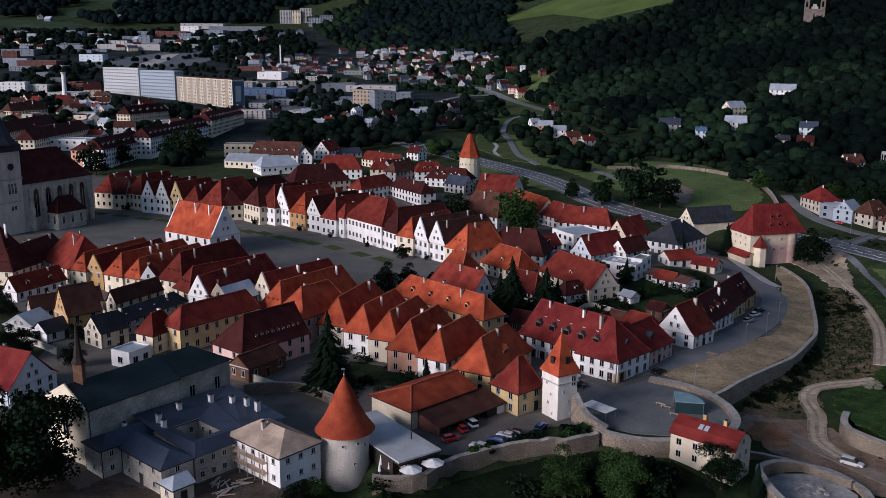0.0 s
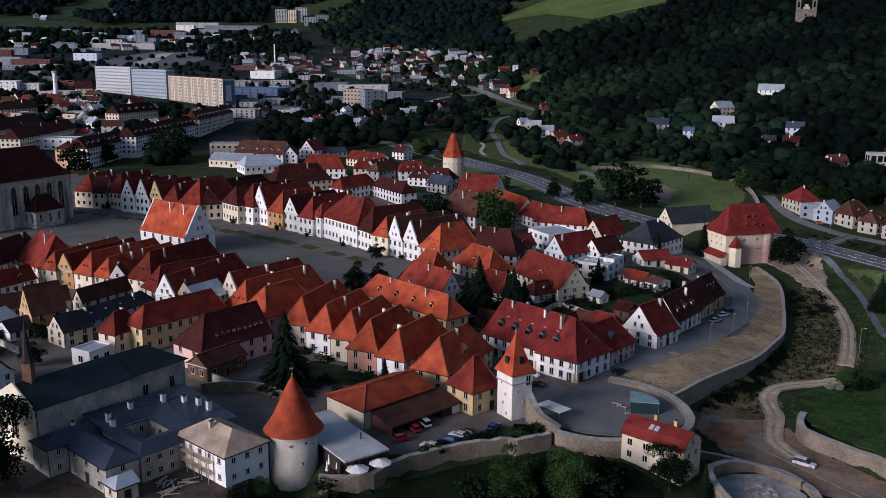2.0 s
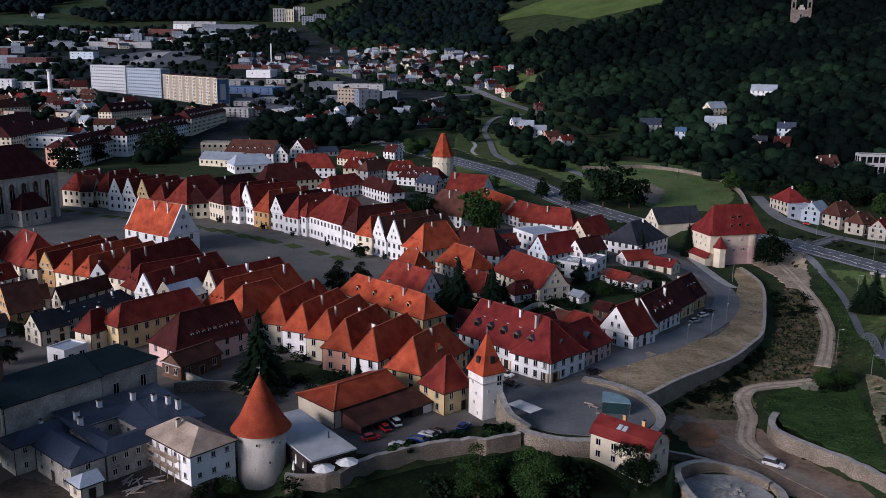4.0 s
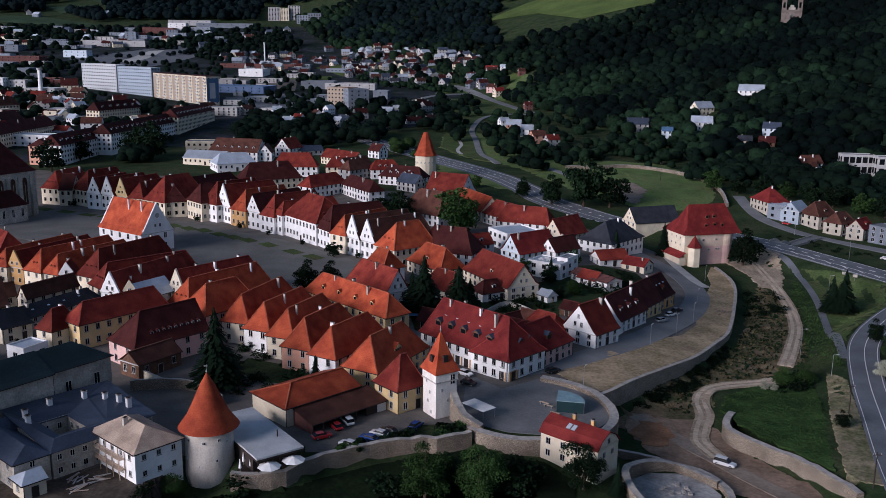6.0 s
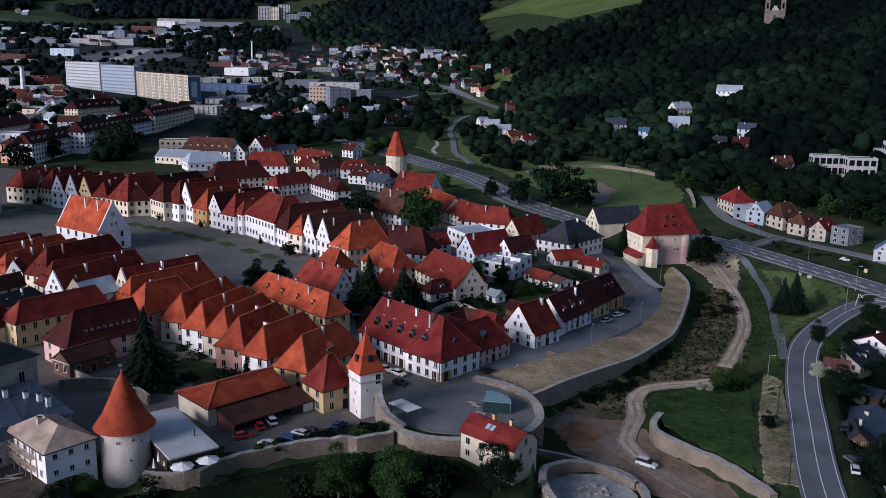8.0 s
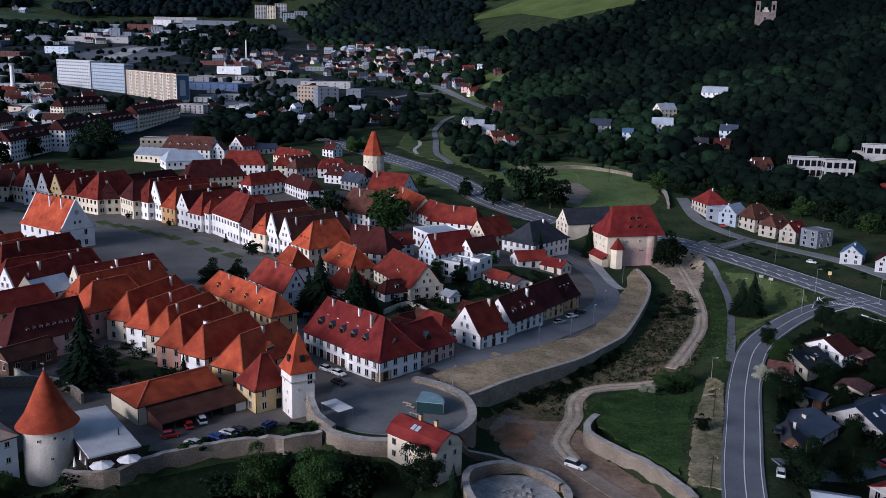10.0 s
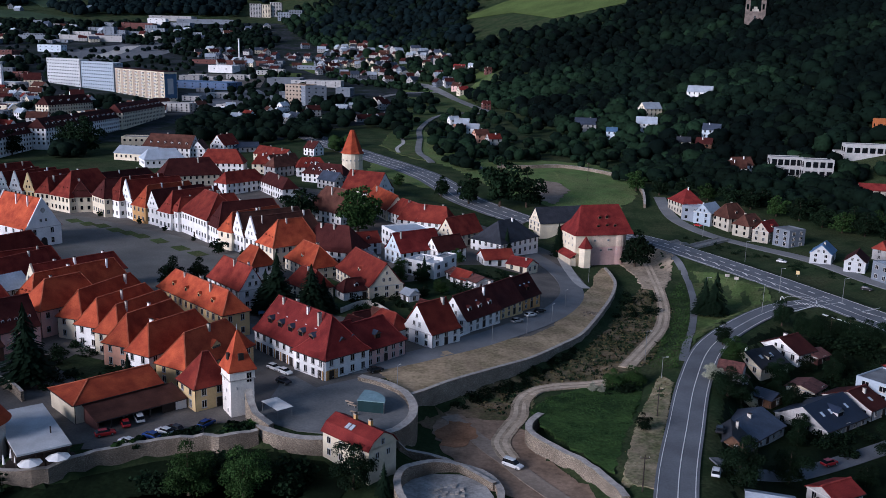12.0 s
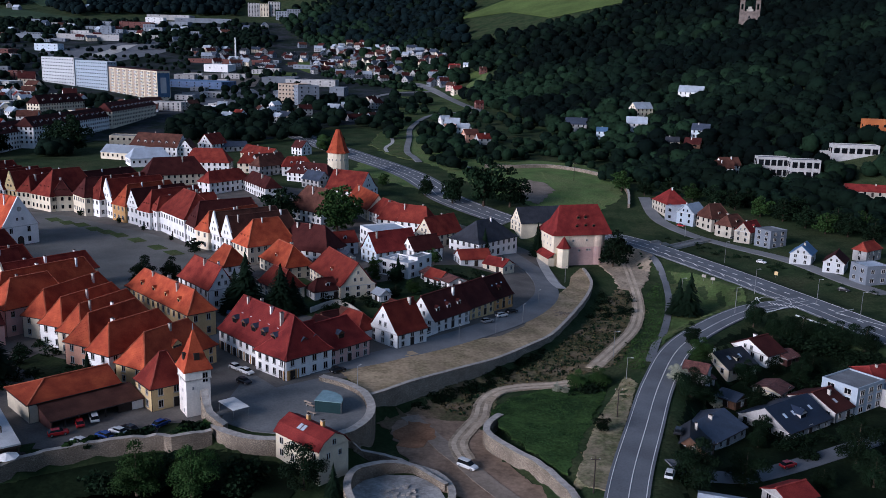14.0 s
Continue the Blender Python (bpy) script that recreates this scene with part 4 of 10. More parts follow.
def area(name, poly, mat, lift=0.1, label="", category="", thick=0.5, kind="structure", cell=4.0, level=None, ragged=0.0):
    """A patch of ground with the given outline, laid over the terrain."""
    if ragged:
        r = random.Random(len(poly))
        loose = []
        for (x0, y0), (x1, y1) in zip(poly, (*poly[1:], poly[0])):
            run = math.hypot(x1 - x0, y1 - y0)
            k = max(1, int(run / (1.6 * ragged)))
            for j in range(k):
                t = j / k
                o = r.uniform(-ragged, ragged) if run > 0 else 0
                loose.append((x0 + (x1 - x0) * t - (y1 - y0) / max(run, 0.1) * o, y0 + (y1 - y0) * t + (x1 - x0) / max(run, 0.1) * o))
        poly = loose
    bm = bmesh.new()
    vs = [bm.verts.new((x, y, 0)) for x, y in poly]
    bm.faces.new(vs)
    bmesh.ops.triangulate(bm, faces=bm.faces[:])
    xs, ys = [p[0] for p in poly], [p[1] for p in poly]
    for axis, lo, hi in ((0, min(xs), max(xs)), (1, min(ys), max(ys))):
        for k in range(1, int((hi - lo) / cell)):
            co, no = [0, 0, 0], [0, 0, 0]
            co[axis], no[axis] = lo + k * cell, 1
            bmesh.ops.bisect_plane(bm, geom=bm.verts[:] + bm.edges[:] + bm.faces[:], plane_co=co, plane_no=no)
    bm.normal_update()
    flip = sum(f.normal.z for f in bm.faces) < 0
    bm.verts.index_update()
    height = level or terrain
    verts = [(v.co.x, v.co.y, height(v.co.x, v.co.y) + lift) for v in bm.verts]
    faces = [tuple(v.index for v in (reversed(f.verts) if flip else f.verts)) for f in bm.faces]
    bm.free()
    ob = new(name, Geo().sheet(verts, faces, thick).mesh(name, [mat]))
    return tagged(ob, label, category, kind=kind)


def rampart(name, line, thick, height, mat=None, label="", closed=False, z=None, uneven=0.0, foot=4.0, cap=None, category="wall", kind="structure", step=2.0, heights=None, level=None):
    """A free-standing or retaining wall along a curve; foot: how far it goes down below the ground at its line."""
    pts = resample(line, step, closed)
    nor = normals(pts, closed)
    r = random.Random(len(pts))
    g = Geo()
    verts = []
    for k, (p, n) in enumerate(zip(pts, nor)):
        h = height if heights is None else float(np.interp(k / (len(pts) - 1), np.linspace(0, 1, len(heights)), heights))
        zb = (level or terrain)(p.x, p.y) if z is None else z
        top = zb + h + r.uniform(-uneven, uneven)
        for s, zz in ((-1, zb - foot), (-1, top), (1, top), (1, zb - foot)):
            q = p + n * (s * thick / 2)
            verts.append((q.x, q.y, zz))
    m = len(pts)
    faces, caps = [], []
    for k in range(m if closed else m - 1):
        a, b = 4 * k, 4 * ((k + 1) % m)
        faces += [(a, b, b + 1, a + 1), (a + 2, b + 2, b + 3, a + 3)]
        caps.append((a + 1, b + 1, b + 2, a + 2))
    if not closed:
        faces += [(0, 1, 2, 3), (4 * m - 1, 4 * m - 2, 4 * m - 3, 4 * m - 4)]
    g.add(verts, faces, 0)
    g.add(verts, caps, 1)
    ob = new(name, g.mesh(name, [mat or STONE, cap or CAPSTONE]))
    return tagged(ob, label, category, kind=kind)


# ---- monuments ----


def slit(w, h):
    return window_mesh(w, h)


def gate_tower(x, y, turn, a, b, eave, rise):
    root = thing("gate_tower", "white limewashed square gate tower with a steep orange tiled pyramid roof", "tower", pose(x, y, terrain(x, y), 0, 0, turn))
    g = Geo().box(-a / 2, -b / 2, -3, a / 2, b / 2, eave - 2.4)
    g.box(-a / 2 - 0.14, -b / 2 - 0.14, eave - 2.4, a / 2 + 0.14, b / 2 + 0.14, eave)
    part("wall", g.mesh("wall", [PLASTER["tower"]]), root)
    part("string_course", Geo().box(-a / 2 - 0.28, -b / 2 - 0.28, eave - 2.62, a / 2 + 0.28, b / 2 + 0.28, eave - 2.36).mesh("string_course", [CAPSTONE]), root, None, "rough stone string course")
    o = 0.55
    verts = [(-a / 2 - o, -b / 2 - o, eave - 0.3), (a / 2 + o, -b / 2 - o, eave - 0.3), (a / 2 + o, b / 2 + o, eave - 0.3), (-a / 2 - o, b / 2 + o, eave - 0.3)]
    verts += [(q[0] * 0.66, q[1] * 0.66, eave + rise * 0.24) for q in verts] + [(0, 0, eave + rise)]
    part("roof", Geo().sheet(verts, [(0, 1, 5, 4), (1, 2, 6, 5), (2, 3, 7, 6), (3, 0, 4, 7), (4, 5, 8), (5, 6, 8), (6, 7, 8), (7, 4, 8)], 0.25).mesh("roof", [TILE["orange"]]), root)
    part("finial", Geo().lathe([(0.12, eave + rise - 0.3), (0.18, eave + rise + 0.2), (0.04, eave + rise + 1.2)], 8).mesh("finial", [STEEL]), root)
    for u in (-1.3, 1.2):
        part("roof_hatch", Geo().box(-0.35, -0.5, -0.7, 0.35, 0.6, 0.75).mesh("roof_hatch", [DARK]), root, pose(u * 0.2, -b / 2 * 0.72, eave + rise * 0.28))
        part("roof_hatch", Geo().box(-0.5, -0.35, -0.7, 0.6, 0.35, 0.75).mesh("roof_hatch", [DARK]), root, pose(a / 2 * 0.66, u * 0.2, eave + rise * 0.30))
    for px, py, r, spots in ((0, -b / 2, 0, ((-1.2, 8.0), (0.2, 5.6), (-0.6, 3.4), (0.8, 1.2))), (a / 2, 0, 90, ((-1.5, 9.4), (-1.2, 6.6), (0.4, 4.0), (1.0, 1.0)))):
        for u, z in spots:
            part("slit_window", slit(0.28, 0.6), root, pose(px, py, z, 0, 0, r) @ pose(u, -0.02, 0))
    part("doorway", window_mesh(1.1, 2.2), root, pose(a / 2 + 0.14, b * 0.28, eave - 2.2, 0, 0, 90))
    return root


def round_tower(x, y):
    z = -3.6
    root = thing("round_tower", "grey limewashed round tower with a flared orange tiled cone roof", "tower", pose(x, y, z))
    part("wall", Geo().lathe([(5.0, -1), (4.95, 0), (4.75, 4), (4.65, 11.3)], 48).mesh("wall", [PLASTER["stonewash"]], True), root)
    prof = [(5.95, 10.9), (5.2, 11.9), (4.2, 13.3), (3.0, 15.8), (1.6, 19.0), (0.05, 21.9)]
    part("roof", Geo().lathe(prof, 48, cap=False).lathe([(5.95, 10.9), (4.5, 10.95)], 48, cap=False).mesh("roof", [TILE["orange"]], True), root)
    part("weather_vane", Geo().lathe([(0.08, 21.7), (0.16, 22.0), (0.05, 22.3), (0.03, 23.6)], 8).box(-0.5, -0.02, 23.0, 0.2, 0.02, 23.3).mesh("weather_vane", [STEEL]), root)
    for k, (a, h) in enumerate(((228, 9.2), (272, 9.0), (308, 9.3), (222, 5.4), (262, 4.0), (300, 5.2), (330, 8.6))):
        c, s = math.cos(radians(a)), math.sin(radians(a))
        part("embrasure", window_mesh(0.5, 0.5), root, pose(4.72 * c, 4.72 * s, h, 0, 0, a + 90), "small dark square embrasure")
    return root


def wall_tower(x, y):
    root = thing("wall_tower", "pale stone tower with a tall orange tiled octagonal roof", "tower", pose(x, y, terrain(x, y)))
    part("wall", Geo().lathe([(6.4, -2), (6.2, 14.0)], 16).mesh("wall", [PLASTER["cream"]]), root)
    part("roof", Geo().lathe([(7.2, 13.4), (6.0, 15.0), (1.4, 27.0), (1.3, 27.2)], 8).mesh("roof", [TILE["orange"]]), root)
    for k in range(9):
        a = radians(180 + 22 * k)
        part("embrasure", window_mesh(0.5, 0.8), root, pose(6.3 * math.cos(a), 6.3 * math.sin(a), 9.5, 0, 0, math.degrees(a) + 90))
    return root


CLEARINGS = [(415, 1045, 14), (409, 1062, 16), (95, 1110, 24), (108, 1150, 20), (82, 1075, 18)]
FAR_LANE = [(109, 893), (81, 889), (63, 871), (51, 835), (43, 764), (45, 705), (46.6, 643), (53, 616), (57, 598)]
VALLEY_ROAD = [(-26.1, 1370.4), (7.1, 1262.8), (14, 1210), (33, 1180), (54.7, 1120), (71.5, 1055), (89, 972), (108, 896)]
CROSS_ROAD = [(-34.6, 979), (-0.9, 1082), (25.8, 1111), (54, 1122)]


def bastion(bx, by, turn, front, side):
    """A thick bastion: straight sides, rounded outer corner, steep red roof, a lower wing behind and a small turret at the corner."""
    z = -6.6
    root = thing("bastion", "thick pink and cream bastion tower with a steep red hipped roof", "tower", pose(bx, by, z, 0, 0, turn))
    r = 6.5
    plan = [(0, 0)] + [(front - r + r * math.sin(radians(a)), 1.2 * math.sin(radians(2 * a)) * -1 + r - r * math.cos(radians(a))) for a in range(0, 91, 9)] + [(front, side), (0, side)]
    part("lower_wall", Geo().prism(plan, -2, 8.6).mesh("wall", [PLASTER["pink"]]), root, None, "smooth pink plastered curved wall")
    c = (front / 2, side / 2)
    big = [(c[0] + (px - c[0]) * 1.018, c[1] + (py - c[1]) * 1.018) for px, py in plan]
    part("upper_wall", Geo().prism(big, 8.6, 14.1).mesh("wall", [PLASTER["beige"]]), root, None, "beige plastered upper wall")
    part("side_wall", Geo().box(-0.4, -0.2, -2, 6.2, side + 0.2, 14.12).mesh("wall", [PLASTER["cream"]]), root, None, "cream plastered side wall")
    part("roof", roof_geo(front, 13.5, 14.1, 11.0, 3.4, 3.6, 0.8).mesh("roof", [TILE["bright"]]), root, pose(front / 2 + 0.8, 6.6, 0))
    part("wing_roof", roof_geo(side, 9.0, 14.1, 5.4, 4.4, 4.4, 0.7).mesh("roof", [TILE["bright"]]), root, pose(3.9, side / 2, 0, 0, 0, 90))
    for u, q in ((9.5, 0.28), (13.5, 0.30), (17.0, 0.28), (10.8, 0.55), (14.0, 0.56)):
        part("dormer", dormer_mesh(1.3, 0.95, 1.8, "wood", "bright"), root, pose(u + 0.5, 6.1 - 6.7 * (1 - q), 14.1 + 11.0 * slope_height(q)))
    turret = part("turret", Geo().lathe([(2.7, -2), (2.6, 9.2)], 6).mesh("turret", [PLASTER["cream"]]), root, pose(3.4, -1.6, 0))
    part("turret_roof", Geo().lathe([(3.3, 8.9), (2.4, 10.0), (0.1, 13.6)], 6).mesh("turret_roof", [TILE["bright"]]), root, pose(3.4, -1.6, 0))
    part("porch_roof", Geo().sheet([(-3.2, -1.5, 4.6), (-0.3, -1.5, 6.6), (-0.3, 13.5, 6.6), (-3.2, 13.5, 4.6)], [(0, 1, 2, 3)], 0.25).mesh("porch_roof", [TILE["bright"]]), root)
    part("porch_wall", Geo().box(-2.8, -1.2, -1, -0.3, 13.2, 4.5).mesh("porch_wall", [PLASTER["cream"]]), root)
    for u, h in ((8.0, 11.4), (14.0, 11.4), (19.0, 11.4), (11.0, 7.2), (14.5, 7.4), (15.6, 7.4), (18.5, 7.4)):
        part("embrasure", window_mesh(0.7, 0.7), root, pose(u, -0.35 if h > 8 else -0.2, h))
    for v in (3, 6.5, 10, 13.5):
        for h in (9.2, 12.0):
            part("embrasure", window_mesh(0.5, 0.8), root, pose(-0.42, v, h, 0, 0, 270))
    return root


def buttresses(x, y, turn, run, count, h, name="buttress"):
    """Stepped stone buttresses along a wall, each a part of the church side they stand against."""
    root = thing("church_buttresses", "row of stepped grey stone buttresses against the church wall", "church", pose(x, y, terrain(x, y), 0, 0, turn))
    me = Geo().box(-0.7, -1.8, -2, 0.7, 0.2, h * 0.55).box(-0.7, -1.1, h * 0.55, 0.7, 0.2, h * 0.8).box(-0.6, -0.6, h * 0.8, 0.6, 0.2, h).mesh("buttress", [PLASTER["old"]])
    for i in range(count):
        part("buttress", me, root, pose((i + 0.5 - count / 2) * run / count, 0, 0))
    return root


def road_parapet(a, b, side):
    """A low parapet along one edge of a straight bridge."""
    d = (Vector(b) - Vector(a)).normalized()
    n = Vector((-d.y, d.x)) * side
    line = [(a[0] + n.x, a[1] + n.y), (b[0] + n.x, b[1] + n.y)]
    return rampart('bridge_parapet', line, 0.3, 1.1, CAPSTONE, 'low grey parapet of the road bridge', foot=1.5)


def lancet_mesh(w, h):
    """A pointed window: dark glass set into a stone surround, foot at z = 0."""
    key = ("lancet", w, h)
    if key not in MESHES:
        def arch(a, foot, top):
            side = [(a * math.cos(radians(q)), (top - a * 1.5) + a * 1.5 * math.sin(radians(q))) for q in range(0, 91, 15)]
            return [(-a, foot), (a, foot)] + side + [(-x, z) for x, z in side[-2::-1]]
        g = Geo()
        for poly, y0, y1, mat in ((arch(w / 2 + 0.3, -0.3, h + 0.4), -0.12, 0.05, 0), (arch(w / 2, 0, h), -0.16, 0.04, 1)):
            n = len(poly)
            g.add([(x, y0, z) for x, z in poly] + [(x, y1, z) for x, z in poly], [tuple(range(n)), tuple(reversed(range(n, 2 * n)))] + [(k, n + k, n + (k + 1) % n, (k + 1) % n) for k in range(n)], mat)
        g.box(-0.09, -0.2, 0, 0.09, -0.15, h * 0.8, 0)
        MESHES[key] = g.mesh("lancet_window", [CAPSTONE, GLASS])
    return MESHES[key]


def church_tower(x, y, turn, a, b, h):
    root = thing("church_tower", "tall grey stone church tower with a dark steep roof", "tower", pose(x, y, terrain(x, y), 0, 0, turn))
    part("wall", Geo().box(-a / 2, -b / 2, -2, a / 2, b / 2, h).mesh("wall", [PLASTER["stonewash"]]), root)
    for z in (14.0, 24.0):
        part("string_course", Geo().box(-a / 2 - 0.3, -b / 2 - 0.3, z, a / 2 + 0.3, b / 2 + 0.3, z + 0.5).mesh("string_course", [CAPSTONE]), root)
    part("roof", Geo().box(-a / 2 - 0.6, -b / 2 - 0.6, h, a / 2 + 0.6, b / 2 + 0.6, h + 3).lathe([(a * 0.72, h + 3), (a * 0.5, h + 6), (a * 0.22, h + 15), (0.1, h + 30)], 8).mesh("roof", [TILE["black"]]), root)
    for u in (-1.5, 0, 1.5):
        part("belfry_window", window_mesh(0.9, 4.5), root, pose(u + 1.5, -b / 2 - 0.02, 20))
    for u in (-0.8, 0.8):
        part("belfry_window", window_mesh(0.9, 1.8), root, pose(u + 1.5, -b / 2 - 0.02, 11.5))
    part("clock_face", Geo().lathe([(1.5, 0), (1.5, 0.12)], 24).mesh("clock_face", [DARK]), root, pose(1.5, -b / 2 - 0.05, 29.5, 90))
    return root


def ridge_turret(x, y, z):
    root = thing("ridge_turret", "slender brown timber ridge turret on the friary church", "turret", pose(x, y, z))
    part("shaft", Geo().box(-0.9, -0.9, -3, 0.9, 0.9, 4.2).mesh("shaft", [PLASTER["wood"]]), root)
    part("spire", Geo().lathe([(1.5, 4.2), (1.0, 5.2), (0.75, 7), (0.5, 9), (0.05, 13)], 8).mesh("spire", [DARK]), root)
    return root


def cloister(x, y, turn):
    """Wings round a small court, one lean roof towards the nave."""
    root = thing("cloister", "grey weathered cloister with slate-blue metal roofs round a small court", "friary", pose(x, y, 0, 0, 0, turn))
    old = [PLASTER["old"]]
    for name, x0, y0, x1, y1, h in (("nave_side_wing", -11, -7, -4.2, 15.5, 6.0), ("garden_wing", 4.2, -7, 9.8, 3, 5.6), ("court_wing", -4.2, -7, 4.2, -3, 5.8), ("kitchen_wing", -4.2, 3, 7.2, 15.5, 5.8)):
        part(name, Geo().box(x0, y0, -3, x1, y1, h).mesh(name, old), root)
    o = [(-11.4, -7.4, 8.0), (10.2, -7.4, 5.5), (10.2, 3.2, 5.5), (8.2, 15.9, 5.8), (-11.4, 15.9, 8.0)]
    m = [(-7.4, -5.2, 7.0), (7.2, -5.2, 6.9), (7.2, 5.5, 6.9), (-7.4, 9, 7.0)]
    i = [(-4.0, -2.8, 5.9), (4.0, -2.8, 5.9), (4.0, 2.8, 5.9), (-4.0, 2.8, 5.9)]
    faces = [("nave_side_roof", (o[4], o[0], m[0], m[3])), ("south_roof", (o[0], o[1], m[1], m[0])), ("garden_roof", (o[1], o[2], m[2], m[1])), ("kitchen_roof", (o[2], o[3], o[4], m[3], m[2]))]
    faces += [("court_roof", (m[k], m[(k + 1) % 4], i[(k + 1) % 4], i[k])) for k in range(4)]
    for name, q in faces:
        part(name, Geo().sheet(list(q), [tuple(range(len(q)))], 0.15).mesh(name, [TILE["slate"]]), root)
    for fl in (1.5, 4.2):
        for v in (-5.6, -3.1, -0.6, 1.9):
            part("window", window_mesh(0.8, 1.1), root, pose(9.82, v, fl, 0, 0, 90))
        for u in (-2.4, 0, 2.4):
            part("window", window_mesh(0.8, 1.2), root, pose(u, 3.0 - 0.02, fl, 0, 0, 0))
        for v in (-1.5, 1.2):
            part("window", window_mesh(0.8, 1.2), root, pose(-4.18, v, fl, 0, 0, 90))
    part("string_course", Geo().box(9.8, -7.05, 2.9, 9.95, 3, 3.1).mesh("string_course", [CAPSTONE]), root)
    for u, v in ((-6.5, -4.5), (-7.6, 8.5), (-3.5, 11.0), (-0.5, 12.5), (-3.2, -5.4), (2.6, 12.9), (-8.6, 1.5)):
        part("chimney", chimney_mesh(0.9, 0.9, 1.7, "white"), root, pose(u, v, 6.8))
    return root


def scaffold(x, y, turn, L, h):
    root = thing("scaffold", "timber scaffold with plank decks against the half-renovated wall", "scaffold", pose(x, y, 0, 0, 0, turn))
    n = int(L / 2.2) + 1
    for k in range(n):
        for v in (0, -1.1):
            part("pole", Geo().box(-0.06, -0.06, -1, 0.06, 0.06, h).mesh("pole", [TILE["boards"]]), root, pose(-L / 2 + k * L / (n - 1), v, 0))
    for z in (2.1, 4.2):
        part("deck", Geo().box(-L / 2 - 0.3, -1.2, z, L / 2 + 0.3, 0.0, z + 0.08).mesh("deck", [TILE["boards"]]), root)
        part("rail", Geo().box(-L / 2 - 0.3, -1.22, z + 1.0, L / 2 + 0.3, -1.14, z + 1.1).mesh("rail", [TILE["boards"]]), root)
    return root


def timber_pile(x, y, turn, z=0.0):
    root = thing("timber_pile", "loose pile of grey building boards lying in the friary yard", "timber", pose(x, y, z, 0, 0, turn))
    r = random.Random(int(x * 10))
    for k in range(9):
        part("board", Geo().box(-1.6, -0.14, 0, 1.6, 0.14, 0.06).mesh("board", [TILE["boards"] if k % 2 else PLASTER["grey"]]), root, pose(r.uniform(-1.2, 1.2), r.uniform(-1.5, 1.5), 0.07 * k, 0, r.uniform(-2, 2), r.uniform(-35, 35)))
    return root


def mansard_house(x, y, turn, L, W, eave, rise, z):
    root = thing("mansard_house", "cream plastered house under a bent bright red mansard roof", "house", pose(x, y, z, 0, 0, turn))
    prof = [(-W / 2 - 0.2, eave - 0.1), (-W * 0.34, eave + rise * 0.55), (0, eave + rise), (W * 0.34, eave + rise * 0.55), (W / 2 + 0.2, eave - 0.1)]
    n = len(prof) - 1
    g = Geo().box(-L / 2, -W / 2, -3, L / 2, W / 2, eave)
    for xx in (-L / 2, L / 2 - 0.3):
        pts = [(xx, py, pz - 0.15) for py, pz in prof] + [(xx + 0.3, py, pz - 0.15) for py, pz in prof]
        m = n + 1
        g.add(pts, [tuple(range(m)), tuple(reversed(range(m, 2 * m)))])
    part("wall", g.mesh("wall", [PLASTER["cream"]]), root)
    verts = [(xx, py * 1.05, pz + 0.02) for xx in (-L / 2 - 0.3, L / 2 + 0.3) for py, pz in prof]
    m = n + 1
    part("roof", Geo().sheet(verts, [(k, m + k, m + k + 1, k + 1) for k in range(n)], 0.15).mesh("roof", [TILE["bright"]]), root)
    for u in (-L * 0.12, L * 0.2):
        part("chimney", chimney_mesh(0.7, 0.7, 1.1, "ochre"), root, pose(u, 0.6, eave + rise - 0.2))
    for fl in (1.4, 4.0):
        for u in (-0.36, -0.1, 0.16, 0.38):
            part("window", window_mesh(1.0, 1.3), root, pose(u * L, -W / 2 - 0.02, fl))
    for u, zz in ((-1.5, 3.9), (1.5, 3.9), (0, eave + 0.9)):
        part("window", window_mesh(0.8, 1.1), root, pose(L / 2 + 0.02, u, zz, 0, 0, 90))
    for u in (-0.6, 0.6):
        part("skylight", skylight_mesh(), root, pose(u - L * 0.05, -W * 0.24, eave + rise * 0.70 + 0.03, math.degrees(math.atan2(rise * 0.45, W * 0.34)), 0, 0))
    return root


def pavilion(x, y, turn, a, b, h):
    root = thing("pavilion", "restaurant pavilion with a flat pale grey roof and open dark front", "building", pose(x, y, terrain(x, y), 0, 0, turn))
    part("roof", Geo().box(-a / 2, -b / 2, h - 0.35, a / 2, b / 2, h).mesh("roof", [TILE["palefelt"]]), root)
    part("fascia", Geo().box(-a / 2 - 0.05, -b / 2 - 0.05, h - 0.7, a / 2 + 0.05, b / 2 + 0.05, h - 0.36).mesh("fascia", [DARK]), root)
    # Solid dark block fills the interior: shade under the roof put into colour.
    part("back_wall", Geo().box(-a / 2 + 0.3, -b / 2 + 2.6, -2, a / 2 - 0.3, b / 2 - 0.3, h - 0.7).mesh("wall", [DARK]), root)
    for i in range(7):
        for yy in (-b / 2 + 0.3,):
            part("post", Geo().box(-0.12, -0.12, -2, 0.12, 0.12, h - 0.7).mesh("post", [DARK]), root, pose((i - 3) * (a - 0.8) / 6, yy, 0))
    part("vent_pipe", Geo().lathe([(0.14, h), (0.14, h + 1.4)], 8).mesh("vent_pipe", [DARK]), root, pose(a * 0.28, -b * 0.2, 0))
    return root


